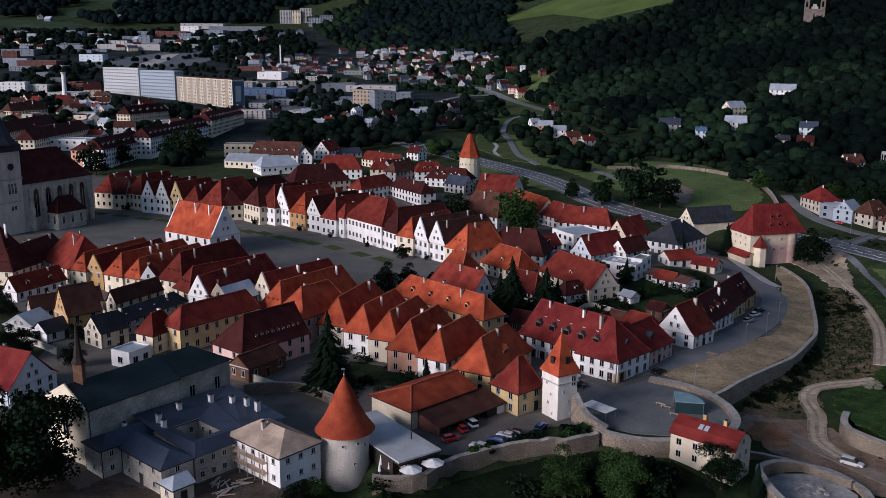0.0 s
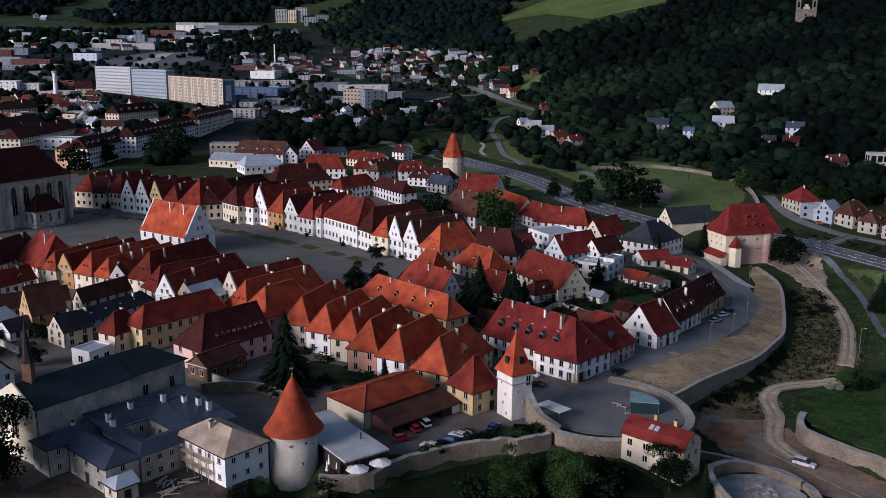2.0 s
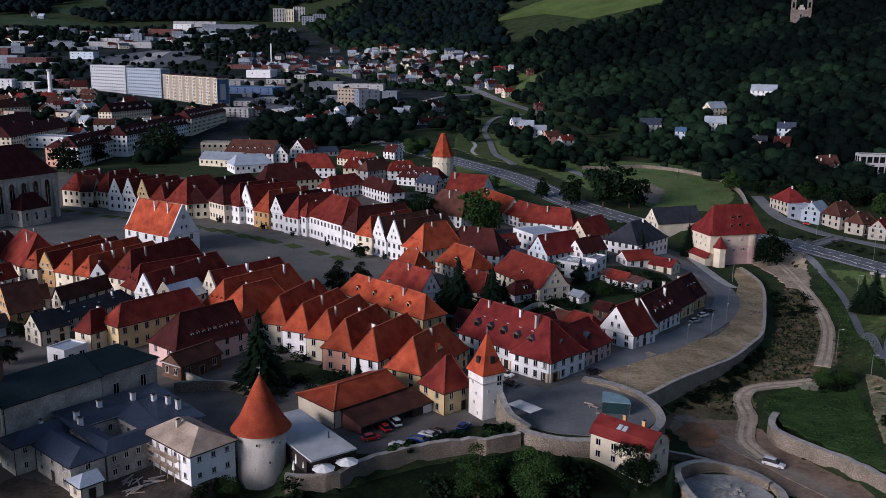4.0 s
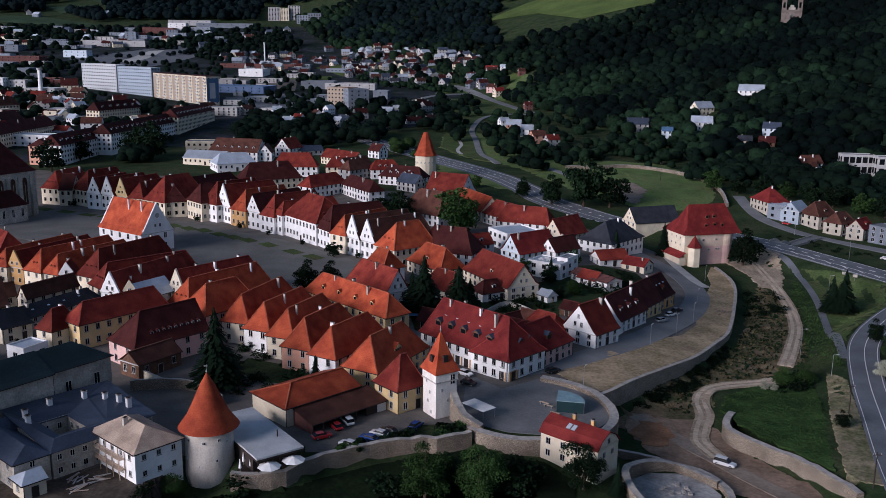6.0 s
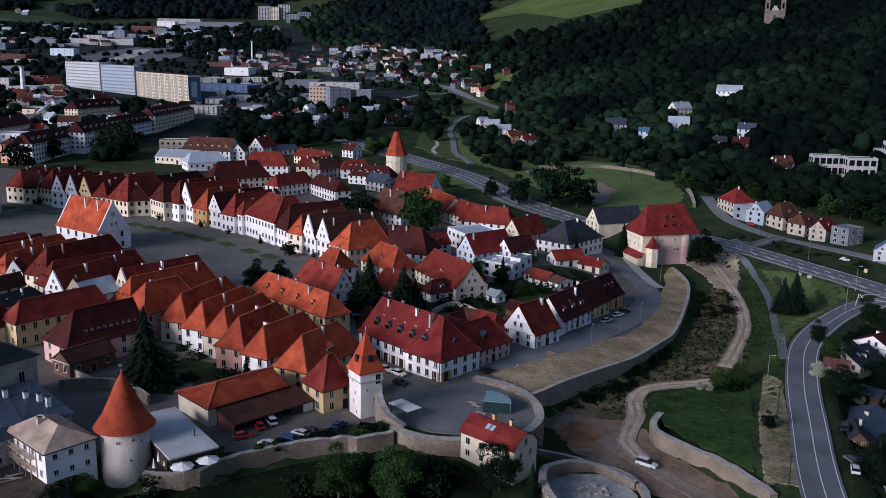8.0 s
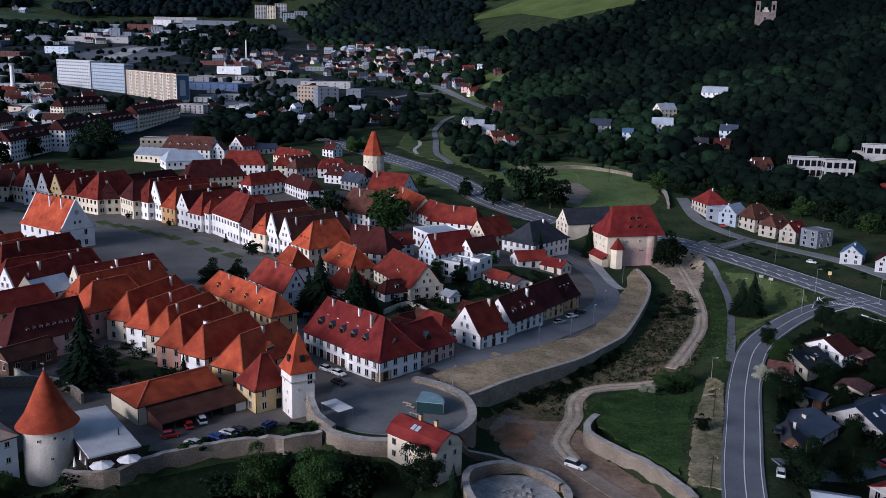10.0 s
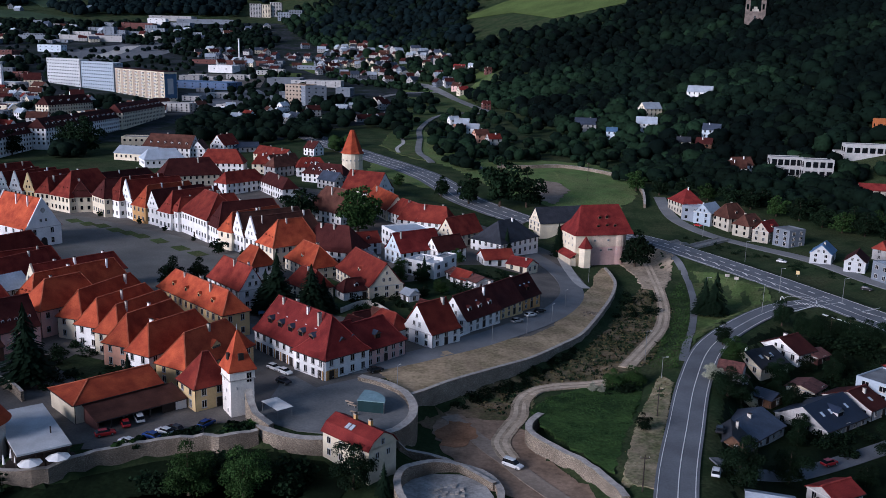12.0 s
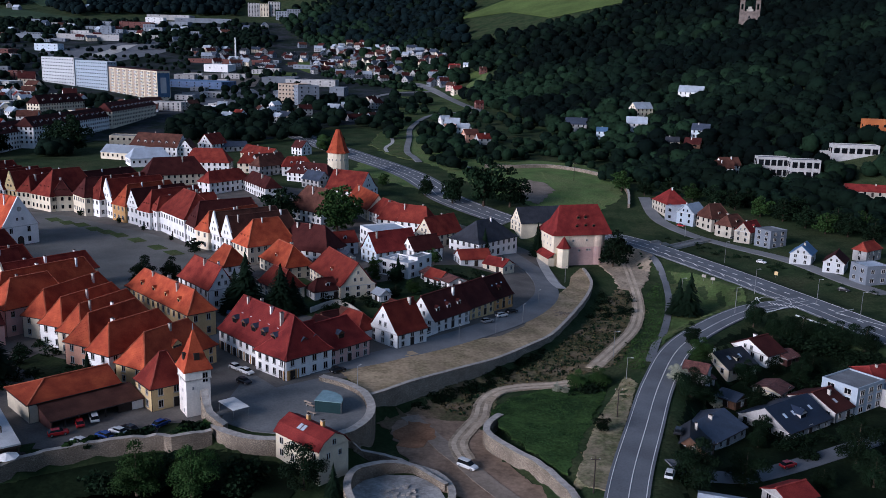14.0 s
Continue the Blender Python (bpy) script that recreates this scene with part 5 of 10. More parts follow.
def garage_row(x, y, turn):
    """Lean-to garages against the front of the stable wing, open below a single slope."""
    z = terrain(x + 6, y - 8)
    root = thing("garage_row", "lean-to garage row with a brown tiled single-slope roof and open bays", "garage", pose(x, y, z, 0, 0, turn))
    x0, x1, y0, y1 = -8.2, 12.4, -13.4, -6.62
    part("roof", Geo().sheet([(x0 - 0.3, y0 - 0.5, 2.5), (x1, y0 - 0.5, 2.5), (x1, y1, 4.1), (x0 - 0.3, y1, 4.1)], [(0, 1, 2, 3)], 0.2).mesh("roof", [TILE["brown"]]), root)
    part("back_wall", Geo().box(x0, y1 - 0.35, -1, x1, y1 - 0.02, 3.7).mesh("back_wall", [PLASTER["brick"]]), root, None, "dark red brick back wall")
    for u in (x0, x1 - 0.3):
        part("end_wall", Geo().add([(u, y0, -1), (u, y1 - 0.36, -1), (u, y1 - 0.36, 3.75), (u, y0, 2.35), (u + 0.3, y0, -1), (u + 0.3, y1 - 0.36, -1), (u + 0.3, y1 - 0.36, 3.75), (u + 0.3, y0, 2.35)],
                                   [(3, 2, 1, 0), (4, 5, 6, 7), (0, 1, 5, 4), (1, 2, 6, 5), (2, 3, 7, 6), (3, 0, 4, 7)]).mesh("end_wall", [PLASTER["brick"]]), root)
    part("beam", Geo().box(x0, y0 - 0.1, 2.05, x1, y0 + 0.15, 2.3).mesh("beam", [DARK]), root)
    part("gutter", bar(Geo(), (x0 - 0.3, y0 - 0.58, 2.36), (x1, y0 - 0.58, 2.36), 0.16, 0.16).mesh("gutter", [GUTTER]), root)
    for k in range(1, 7):
        part("post", Geo().box(-0.12, -0.12, -1, 0.12, 0.12, 2.05).mesh("post", [DARK]), root, pose(x0 + k * (x1 - x0) / 7, y0, 0))
    for k, m in ((5, DARK), (6, PLASTER["white"])):
        part("garage_door", Geo().box(0.15, y0 - 0.04, -1, (x1 - x0) / 7 - 0.15, y0 + 0.06, 2.04).mesh("garage_door", [m]), root, pose(x0 + k * (x1 - x0) / 7, 0, 0))
    return root


def hill_chapel(x, y):
    root = thing("hill_chapel", "ruined brownish stone chapel front on the wooded hill", "chapel", pose(x, y, terrain(x, y), 0, 0, -20))
    g = Geo().box(-11, -5, -6, 11, 5, 15)
    part("wall", g.mesh("wall", [PLASTER["ruin"]]), root)
    for u in (-8.4, 8.4):
        tower = Geo().box(u - 2.6, -5.2, 15, u + 2.6, 0, 17)
        for e in (-1.9, 1.9):
            tower.box(u + e - 0.7, -5.2, 17, u + e + 0.7, 0, 23)
        tower.box(u - 2.6, -5.2, 23, u + 2.6, 0, 27)
        part("tower", tower.mesh("tower", [PLASTER["ruin"]]), root)
    gable = Geo().box(-3.6, -5.1, 15, 3.6, -4, 17.4)
    gable.box(-2.0, -5.1, 17.4, 2.0, -4, 20)
    part("gable", gable.mesh("gable", [PLASTER["old"]]), root)
    part("opening", window_mesh(2.2, 6), root, pose(0, -5.02, 7))
    return root


def woods(name, label, spots, clump, mat, seed, leaf=0.1):
    """Many crowns in one sheet of leaves: spots are (x, y, z, height, radius)."""
    r = np.random.RandomState(seed)
    forms = []
    for k in range(6):
        forms.append(leafy(clump, broad_lobes(seed + k), leaf, seed + k, 0.9, 0.5, 0.9) if leaf < 0.05 else crown_shell(seed + k) if clump > 50 else crown_shell(seed + k, 5, 7, 9))
    all_pts, all_quads, n = [], [], 0
    for x, y, z, h, w in spots:
        p, faces = forms[r.randint(6)]
        a = r.uniform(0, 6.3)
        c, s = math.cos(a), math.sin(a)
        q = np.stack([(p[:, 0] * c - p[:, 1] * s) * w * 2 + x, (p[:, 0] * s + p[:, 1] * c) * w * 2 + y, p[:, 2] * h + z], 1)
        all_pts.append(q)
        all_quads.append(faces + n)
        n += len(p)
    ob = new(name, quads_mesh(name, np.concatenate(all_pts), np.concatenate(all_quads), mat))
    return tagged(ob, label, "forest", kind="stuff")


def free(x, y):
    """No tree on a house, nor close before it."""
    for cx, cy, r in FOOTPRINTS:
        if abs(x - cx) < r + 20 and abs(y - cy) < r + 30:
            if math.hypot(x - cx, y - cy) < r + 3 or (cy - r - 15 < y < cy and abs(x - cx) < r * 0.8):
                return False
    if -60 < x < 130 and 590 < y < 1400 and min(away(FAR_LANE, x, y), away(VALLEY_ROAD, x, y), away(CROSS_ROAD, x, y)) < 9:
        return False
    return all((x - cx) ** 2 + (y - cy) ** 2 > r * r for cx, cy, r in CLEARINGS)


def apart(x, y):
    """Not inside a house."""
    return all(math.hypot(x - cx, y - cy) > 0.8 * r for cx, cy, r in FOOTPRINTS)


def foot_of_hill(y):
    return float(np.interp(y, [300, 450, 540, 640, 760, 900, 1050, 1250, 1500, 1800, 2200], [420, 320, 255, 200, 155, 120, 80, -20, -130, -250, -380]))


def hill_spots():
    r = random.Random(5)
    out = []
    y = 480.0
    while y < 2050:
        step = 8.4 * (1 + max(0, y - 800) / 900)
        x = foot_of_hill(y) + 8
        while x < foot_of_hill(y) + 620 and x < 0.62 * y + 120:
            px, py = x + r.uniform(-3, 3), y + r.uniform(-3, 3)
            keep = free(px, py)
            if keep and not (1330 < py < 1750 and px > 60 + 0.14 * (py - 1330)):
                h = r.triangular(7, 19, 10) * (1 + max(0, y - 800) / 2500)
                out.append((px, py, terrain(px, py) - 1.5, h, h * r.uniform(0.44, 0.6)))
            x += step
        y += step
    return out


def inside(poly, x, y):
    hit = False
    for (x0, y0), (x1, y1) in zip(poly, (*poly[1:], poly[0])):
        if (y0 > y) != (y1 > y) and x < x0 + (y - y0) * (x1 - x0) / (y1 - y0):
            hit = not hit
    return hit


def belt(poly, count, h, label="belt of dark green trees between the houses", clump=70, seed=1, mat="forest_light", wide=0.55):
    """Trees scattered over a piece of land, too many to count."""
    r = random.Random(seed)
    xs, ys = [p[0] for p in poly], [p[1] for p in poly]
    out = []
    tries = 0
    while len(out) < count and tries < 60 * count:
        tries += 1
        x, y = r.uniform(min(xs), max(xs)), r.uniform(min(ys), max(ys))
        if inside(poly, x, y) and (free(x, y) if y > 430 else apart(x, y)):
            k = h * r.uniform(0.6, 1.25)
            out.append((x, y, terrain(x, y) - 0.8, k, k * wide * r.uniform(0.8, 1.2)))
    if not out:
        return None
    near = max(ys) < 430
    return woods("woodland", label, out, 220 if near else clump, LEAF[mat], seed, 0.049 if near else 0.1)


def tufts(poly, count, h, mat, label, seed=1, level=None):
    """Blades and weeds standing out of the ground, too many to count."""
    r = np.random.RandomState(seed)
    xs, ys = [p[0] for p in poly], [p[1] for p in poly]
    spots = []
    while len(spots) < count:
        x, y = r.uniform(min(xs), max(xs)), r.uniform(min(ys), max(ys))
        if inside(poly, x, y) and min(away(TRACK_LONG, x, y), away(TRACK_BEND, x, y)) > 2.5:
            spots.append((x, y, (level or terrain)(x, y)))
    c = np.repeat(np.array(spots), 3, 0)
    k = len(c)
    a = r.uniform(0, 6.3, k)
    u = np.stack([np.cos(a), np.sin(a), 0 * a], 1)
    tall = (h * r.uniform(0.4, 1.5, k))[:, None]
    lean = np.stack([r.normal(size=k) * 0.5, r.normal(size=k) * 0.5, np.ones(k)], 1)
    low = c + np.stack([r.normal(size=k), r.normal(size=k), -0.2 + 0 * a], 1) * 0.35
    w = 0.7
    pts = np.stack([low - u * tall * w * 0.5, low + u * tall * w * 0.5, low + lean * tall + u * tall * w * 0.7, low + lean * tall - u * tall * w * 0.6], 1).reshape(-1, 3)
    ob = new("grass_tufts", quads_mesh("grass_tufts", pts, np.arange(4 * k).reshape(-1, 4), mat))
    return tagged(ob, label, "grass", kind="stuff")


CAR_FORMS = {}


def car(x, y, turn, colour="white", kind="hatchback", where="parked", z=None):
    """Body with rounded shoulders, glazed cabin, four wheels."""
    key = (colour, kind)
    if key not in CAR_FORMS:
        paint = {"white": (0.75, 0.75, 0.74), "red": (0.35, 0.02, 0.02), "blue": (0.03, 0.06, 0.22), "black": (0.02, 0.02, 0.022), "silver": (0.4, 0.41, 0.42)}[colour]
        m = surface("car_paint_" + colour + kind, paint, 0.25, 0.04, 0.5, 2, 0.0, 0.2, spec=0.5)
        top = 1.75 if kind == "van" else 1.45
        lx, w = (2.35, 0.92) if kind == "van" else (2.1, 0.88)
        body = Geo()
        secs = [(-lx, 0.45, 0.72, 0.85), (-lx + 0.15, 0.3, 0.92, 0.97), (-0.9, 0.28, 0.98, 1.0), (0.9, 0.28, 0.95, 1.0), (lx - 0.2, 0.3, 0.82, 0.95), (lx, 0.45, 0.66, 0.82)]
        rows = []
        for sx, zl, zh, k in secs:
            rows += [(sx, -w * k, zl), (sx, -w * k, zh - 0.15), (sx, -w * k * 0.86, zh), (sx, w * k * 0.86, zh), (sx, w * k, zh - 0.15), (sx, w * k, zl)]
        fs = [(6 * i + j, 6 * i + 6 + j, 6 * i + 6 + (j + 1) % 6, 6 * i + (j + 1) % 6) for i in range(5) for j in range(6)] + [(0, 1, 2, 3, 4, 5), (35, 34, 33, 32, 31, 30)]
        body.add(rows, fs)
        b0, b1, t0, t1 = (-2.2, 1.15, -2.05, 0.35) if kind == "van" else (-1.95, 1.05, -1.35, 0.25)
        cab = Geo()
        cab.add([(b0, -w * 0.86, 0.9), (b1, -w * 0.86, 0.9), (b1, w * 0.86, 0.9), (b0, w * 0.86, 0.9), (t0, -w * 0.68, top - 0.04), (t1, -w * 0.68, top - 0.04), (t1, w * 0.68, top - 0.04), (t0, w * 0.68, top - 0.04)],
                [(4, 5, 6, 7), (0, 1, 5, 4), (1, 2, 6, 5), (2, 3, 7, 6), (3, 0, 4, 7)])
        lid = Geo().sheet([(t0 - 0.05, -w * 0.7, top - 0.02), (t1 + 0.05, -w * 0.7, top - 0.02), (t1 + 0.05, w * 0.7, top - 0.02), (t0 - 0.05, w * 0.7, top - 0.02)], [(0, 1, 2, 3)], 0.07)
        wheel = Geo().lathe([(0.30, -0.11), (0.33, -0.09), (0.33, 0.09), (0.30, 0.11)], 14)
        CAR_FORMS[key] = body.mesh("body", [m]), cab.mesh("cabin_glass", [GLASS]), lid.mesh("car_roof", [m]), wheel.mesh("wheel", [RUBBER]), lx
    body, cab, lid, wheel, lx = CAR_FORMS[key]
    if "hubcap" not in MESHES:
        MESHES["hubcap"] = Geo().lathe([(0.2, -0.01), (0.18, 0.012)], 10).mesh("hubcap", [STEEL])
    hub = MESHES["hubcap"]
    root = thing("car", f"{colour} {kind} {where}", "car", pose(x, y, (terrain(x, y) if z is None else z) + 0.26, 0, 0, turn))
    part("body", body, root)
    part("cabin_glass", cab, root)
    part("car_roof", lid, root)
    for sx in (-1, 1):
        for sy in (-1, 1):
            part("hubcap", hub, part("wheel", wheel, root, pose(sx * lx * 0.62, sy * 0.8, 0.33, 90)), pose(0, 0, -sy * 0.115))
    return root


def street_lamp(x, y, h=6.5, turn=0, z=None):
    if ("lamp", h) not in MESHES:
        MESHES[("lamp", h)] = (Geo().lathe([(0.11, 0), (0.09, 1), (0.06, h)], 8).mesh("pole", [STEEL]), Geo().box(-0.06, -0.06, h - 0.1, 1.3, 0.06, h + 0.02).mesh("arm", [STEEL]),
                                Geo().box(0.8, -0.14, h - 0.02, 1.5, 0.14, h + 0.1).mesh("lamp_head", [FRAME]))
    root = thing("street_lamp", "grey steel street lamp with a short arm beside the road", "street lamp", pose(x, y, (terrain(x, y) if z is None else z), 0, 0, turn), "street lamps")
    pole, arm, head = MESHES[("lamp", h)]
    part("pole", pole, root)
    part("lamp_head", head, part("arm", arm, root))
    return root


def parasol(x, y, z, r=2.3):
    root = thing("parasol", "open white eight-sided parasol on a restaurant terrace", "parasol", pose(x, y, z, 0, 0, 20), "parasols")
    part("pole", Geo().lathe([(0.05, 0), (0.04, 2.6)], 8).mesh("pole", [STEEL]), root)
    part("canopy", Geo().lathe([(r, 2.15), (0.15, 2.85), (0.12, 2.9)], 8, cap=False).mesh("canopy", [CANVAS]), root)
    part("base", Geo().lathe([(0.4, 0), (0.4, 0.1)], 12).mesh("base", [CAPSTONE]), root)
    return root


def closed_parasol(x, y, z):
    root = thing("closed_parasol", "folded white parasol standing on the terrace", "parasol", pose(x, y, z), "parasols")
    part("pole", Geo().lathe([(0.05, 0), (0.04, 2.9)], 8).mesh("pole", [STEEL]), root)
    part("canopy", Geo().lathe([(0.32, 0.9), (0.22, 1.6), (0.06, 2.8)], 8).mesh("canopy", [CANVAS]), root)
    return root


def canopy_tent(x, y, z, turn, a, b, h, mat, label, name="canopy"):
    root = thing(name, label, "canopy", pose(x, y, z, 0, 0, turn))
    for sx in (-1, 1):
        for sy in (-1, 1):
            part("post", Geo().lathe([(0.07, 0), (0.07, h)], 8).mesh("post", [STEEL]), root, pose(sx * (a / 2 - 0.2), sy * (b / 2 - 0.2), 0))
    part("roof", Geo().sheet([(-a / 2, -b / 2, h), (a / 2, -b / 2, h), (a / 2, b / 2, h), (-a / 2, b / 2, h), (0, -b * 0.1, h + 0.18), (0, b * 0.1, h + 0.18)],
                             [(0, 1, 4), (1, 2, 5, 4), (2, 3, 5), (3, 0, 4, 5)], 0.08).mesh("roof", [mat]), root)
    return root


def road_marks(name, line, offset, width, lift, label, dash=0.0, gap=0.0):
    """Painted line that follows a road; dashed if dash is given."""
    pts = resample(line, 1.0)
    nor = normals(pts)
    g = Geo()
    run = 0.0
    for (p, n), (q, m) in zip(zip(pts, nor), zip(pts[1:], nor[1:])):
        run += (q - p).length
        if dash and run % (dash + gap) > dash:
            continue
        a, b, c, d = p + n * (offset - width / 2), p + n * (offset + width / 2), q + m * (offset + width / 2), q + m * (offset - width / 2)
        vs = [(w.x, w.y, terrain(w.x, w.y) + lift) for w in (a, d, c, b)]
        g.sheet(vs, [(0, 1, 2, 3)], 0.02)
    return tagged(new(name, g.mesh(name, [LINE])), label, "road marking", kind="structure")


def mast(x, y, h, w, label):
    root = thing("mast", label, "chimney", pose(x, y, terrain(x, y)))
    part("shaft", Geo().lathe([(w, -3), (w * 0.8, h)], 12).mesh("shaft", [PLASTER["white"]]), root)
    part("head", Geo().lathe([(w * 1.15, h), (w * 1.15, h + 2)], 12).mesh("head", [PLASTER["grey"]]), root)
    return root




def glass_kiosk(x, y, z, turn, r, h):
    """A quarter-round glazed stair head with a flat pale roof."""
    root = thing("glass_kiosk", "quarter-round glazed kiosk with a flat frosted glass roof", "kiosk", pose(x, y, z, 0, 0, turn))
    plan = [(0, 0)] + [(r * math.cos(radians(a)), r * math.sin(radians(a))) for a in range(0, 91, 9)]
    part("glass_wall", Geo().prism([(px * 0.94 + 0.1, py * 0.94 + 0.1) for px, py in plan], 0, h).mesh("glass_wall", [PANE]), root, None, "tinted glass wall")
    part("roof", Geo().prism(plan, h, h + 0.18).mesh("roof", [KIOSK_ROOF]), root)
    for a in range(0, 91, 18):
        part("mullion", Geo().box(-0.05, -0.05, 0, 0.05, 0.05, h).mesh("mullion", [STEEL]), root, pose(r * 0.96 * math.cos(radians(a)) + 0.1, r * 0.96 * math.sin(radians(a)) + 0.1, 0))
    return root


def bench(x, y, z, turn):
    root = thing("bench", "pale timber bench standing on the paved round terrace", "bench", pose(x, y, z, 0, 0, turn), "benches on the terrace")
    for v in (-0.18, 0.02, 0.22):
        part("slat", Geo().box(-1.2, v - 0.08, 0.42, 1.2, v + 0.08, 0.48).mesh("slat", [TILE["boards"]]), root)
    for u in (-0.9, 0.9):
        part("leg", Geo().box(u - 0.08, -0.22, 0, u + 0.08, 0.28, 0.42).mesh("leg", [STEEL]), root)
    return root


def utility_pole(x, y, h, label="dark timber utility pole with a crossarm and insulators"):
    root = thing("utility_pole", label, "pole", pose(x, y, terrain(x, y)))
    part("shaft", Geo().lathe([(0.16, -1), (0.1, h)], 8).mesh("shaft", [DARK]), root)
    part("crossarm", Geo().box(-0.9, -0.06, h - 0.7, 0.9, 0.06, h - 0.55).mesh("crossarm", [DARK]), root)
    for u in (-0.8, 0, 0.8):
        part("insulator", Geo().lathe([(0.06, h - 0.55), (0.09, h - 0.4), (0.04, h - 0.25)], 8).mesh("insulator", [CAPSTONE]), root, pose(u, 0, 0))
    return root


def road_sign(x, y, h, w, tall, colour, turn, label):
    root = thing("road_sign", label, "sign", pose(x, y, terrain(x, y), 0, 0, turn))
    part("post", Geo().lathe([(0.05, -0.5), (0.05, h)], 8).mesh("post", [STEEL]), root)
    part("panel", Geo().box(-w / 2, -0.1, h - tall, w / 2, -0.05, h).mesh("panel", [colour]), root)
    return root


def rubble(x, y, z, radius, count, label, mat, seed=1):
    """Loose broken stones."""
    r = random.Random(seed)
    g = Geo()
    for _ in range(count):
        a, d, q = r.uniform(0, 6.3), radius * r.uniform(0, 1) ** 0.7, r.uniform(0.12, 0.45)
        cx, cy = x + d * math.cos(a), y + d * math.sin(a)
        g.box(cx - q, cy - q * 0.7, z - 0.1, cx + q * r.uniform(0.6, 1), cy + q, z + q * r.uniform(0.5, 1.1))
    return tagged(new("rubble", g.mesh("rubble", [mat])), label, "rubble", kind="stuff")


def wall_fence(x0, y0, x1, y1, z, label="low white pillared garden fence"):
    root = thing("fence", label, "fence", pose(x0, y0, z, 0, 0, math.degrees(math.atan2(y1 - y0, x1 - x0))))
    L = math.hypot(x1 - x0, y1 - y0)
    n = max(2, int(L / 2.2))
    for k in range(n + 1):
        part("pillar", Geo().box(-0.2, -0.2, -0.4, 0.2, 0.2, 1.4).mesh("pillar", [PLASTER["white"]]), root, pose(k * L / n, 0, 0))
    part("plinth", Geo().box(0, -0.12, -0.4, L, 0.12, 0.5).mesh("plinth", [PLASTER["white"]]), root)
    part("rail", Geo().box(0, -0.05, 1.0, L, 0.05, 1.15).mesh("rail", [PLASTER["white"]]), root)
    return root


def suburb(poly, count, size, walls, roofs, seed, label):
    """Distant small houses with walls, roofs and windows, too far off and too many to count."""
    r = random.Random(seed)
    xs, ys = [p[0] for p in poly], [p[1] for p in poly]
    names = sorted(set(walls)) + sorted(set(roofs))
    mats = [PLASTER[w] for w in sorted(set(walls))] + [TILE[t] for t in sorted(set(roofs))] + [GLASS]
    g = Geo()
    spots = []
    tries = 0
    while len(spots) < count and tries < 80 * count:
        tries += 1
        x, y = r.uniform(min(xs), max(xs)), r.uniform(min(ys), max(ys))
        if not inside(poly, x, y) or any(abs(x - a) + abs(y - b) < size * 1.5 for a, b in spots):
            continue
        spots.append((x, y))
        L, W = size * r.uniform(0.85, 1.3), size * r.uniform(0.65, 0.85)
        fl = r.choice((1, 2, 2))
        eave, rise = 3.0 * fl, W * 0.45
        m = pose(x, y, terrain(x, y), 0, 0, r.choice((-60, -35, -20, 10, 30, 55)))
        FOOTPRINTS.append((x, y, math.hypot(L, W) / 2))
        wall, roof = names.index(r.choice(walls)), names.index(r.choice(roofs))
        for geo, k in ((wall_geo(L, W, eave, rise, 0, 0), wall), (roof_geo(L, W, eave, rise, 0, 0), roof)):
            g.add([m @ Vector(p) for p in geo.v], geo.f, k)
        g.box(L * 0.2, -0.4, eave + rise - 0.6, L * 0.2 + 0.8, 0.4, eave + rise + 0.8, wall, m)
        for f in range(fl):
            z = 3.0 * f + 1.1
            for k in range(3):
                u = (k - 1) * L * 0.3
                g.box(u - 0.6, -W / 2 - 0.06, z, u + 0.6, -W / 2 + 0.05, z + 1.4, len(names), m)
                g.box(u - 0.6, W / 2 - 0.05, z, u + 0.6, W / 2 + 0.06, z + 1.4, len(names), m)
            for u in (-W * 0.22, W * 0.22):
                for e in (-1, 1):
                    g.box(e * L / 2 - 0.06, u - 0.5, z, e * L / 2 + 0.06, u + 0.5, z + 1.4, len(names), m)
    return tagged(new("distant_houses", g.mesh("distant_houses", mats)), label, "houses", kind="stuff")


# ground, roads and walls
ground_sheet()
area('town_ground', [(-260, 140), (-30, 140), (-25, 162), (20, 184), (32, 186), (50, 214), (72, 214), (100, 250), (115, 300), (122, 335), (118, 380), (30, 480), (-60, 520), (-300, 560)], YARD, 0.06, 'grey worn yards and lanes between the old houses', 'pavement')
area('square', [(-190, 440), (-134.9, 424), (-96, 409), (-45, 374), (-14, 341), (8, 322), (-20, 285), (-60, 300), (-120, 345), (-200, 400)], PAVING, 0.14, 'grey cobbled market square', 'pavement')
area('dry_terrace', [(50.2, 220.3), (53.6, 217.6), (60.0, 206.3), (61.3, 203.8), (65.7, 207.7), (74.4, 217.6), (83.8, 227.8), (94.2, 239.5), (105.1, 256.3), (112.0, 268.4), (118.8, 285.6), (124.1, 301.2), (130.4, 320.3), (134.4, 336.9), (134.8, 349.3), (133.1, 360.5), (127.2, 345.2), (125.1, 332.1), (116.1, 308.2), (108.7, 290.9), (103.4, 271.2), (95.4, 258.2), (79.2, 243.6), (61.2, 227.3)], DRY, 0.2, 'dry yellowed grass on the terrace inside the retaining wall', 'grass', level=upper, ragged=0.25)
area('gate_terrace', [(49.6, 214.0), (55.7, 210.3), (61.1, 204.5), (63.3, 196.2), (62.8, 188.7), (58.3, 183.1), (47.1, 179.9), (39.0, 181.1), (31.2, 185.7), (30.4, 197.6), (39.9, 206.8)], TERRACE, 0.18, 'grey paved round terrace before the gate tower', 'pavement', level=upper)
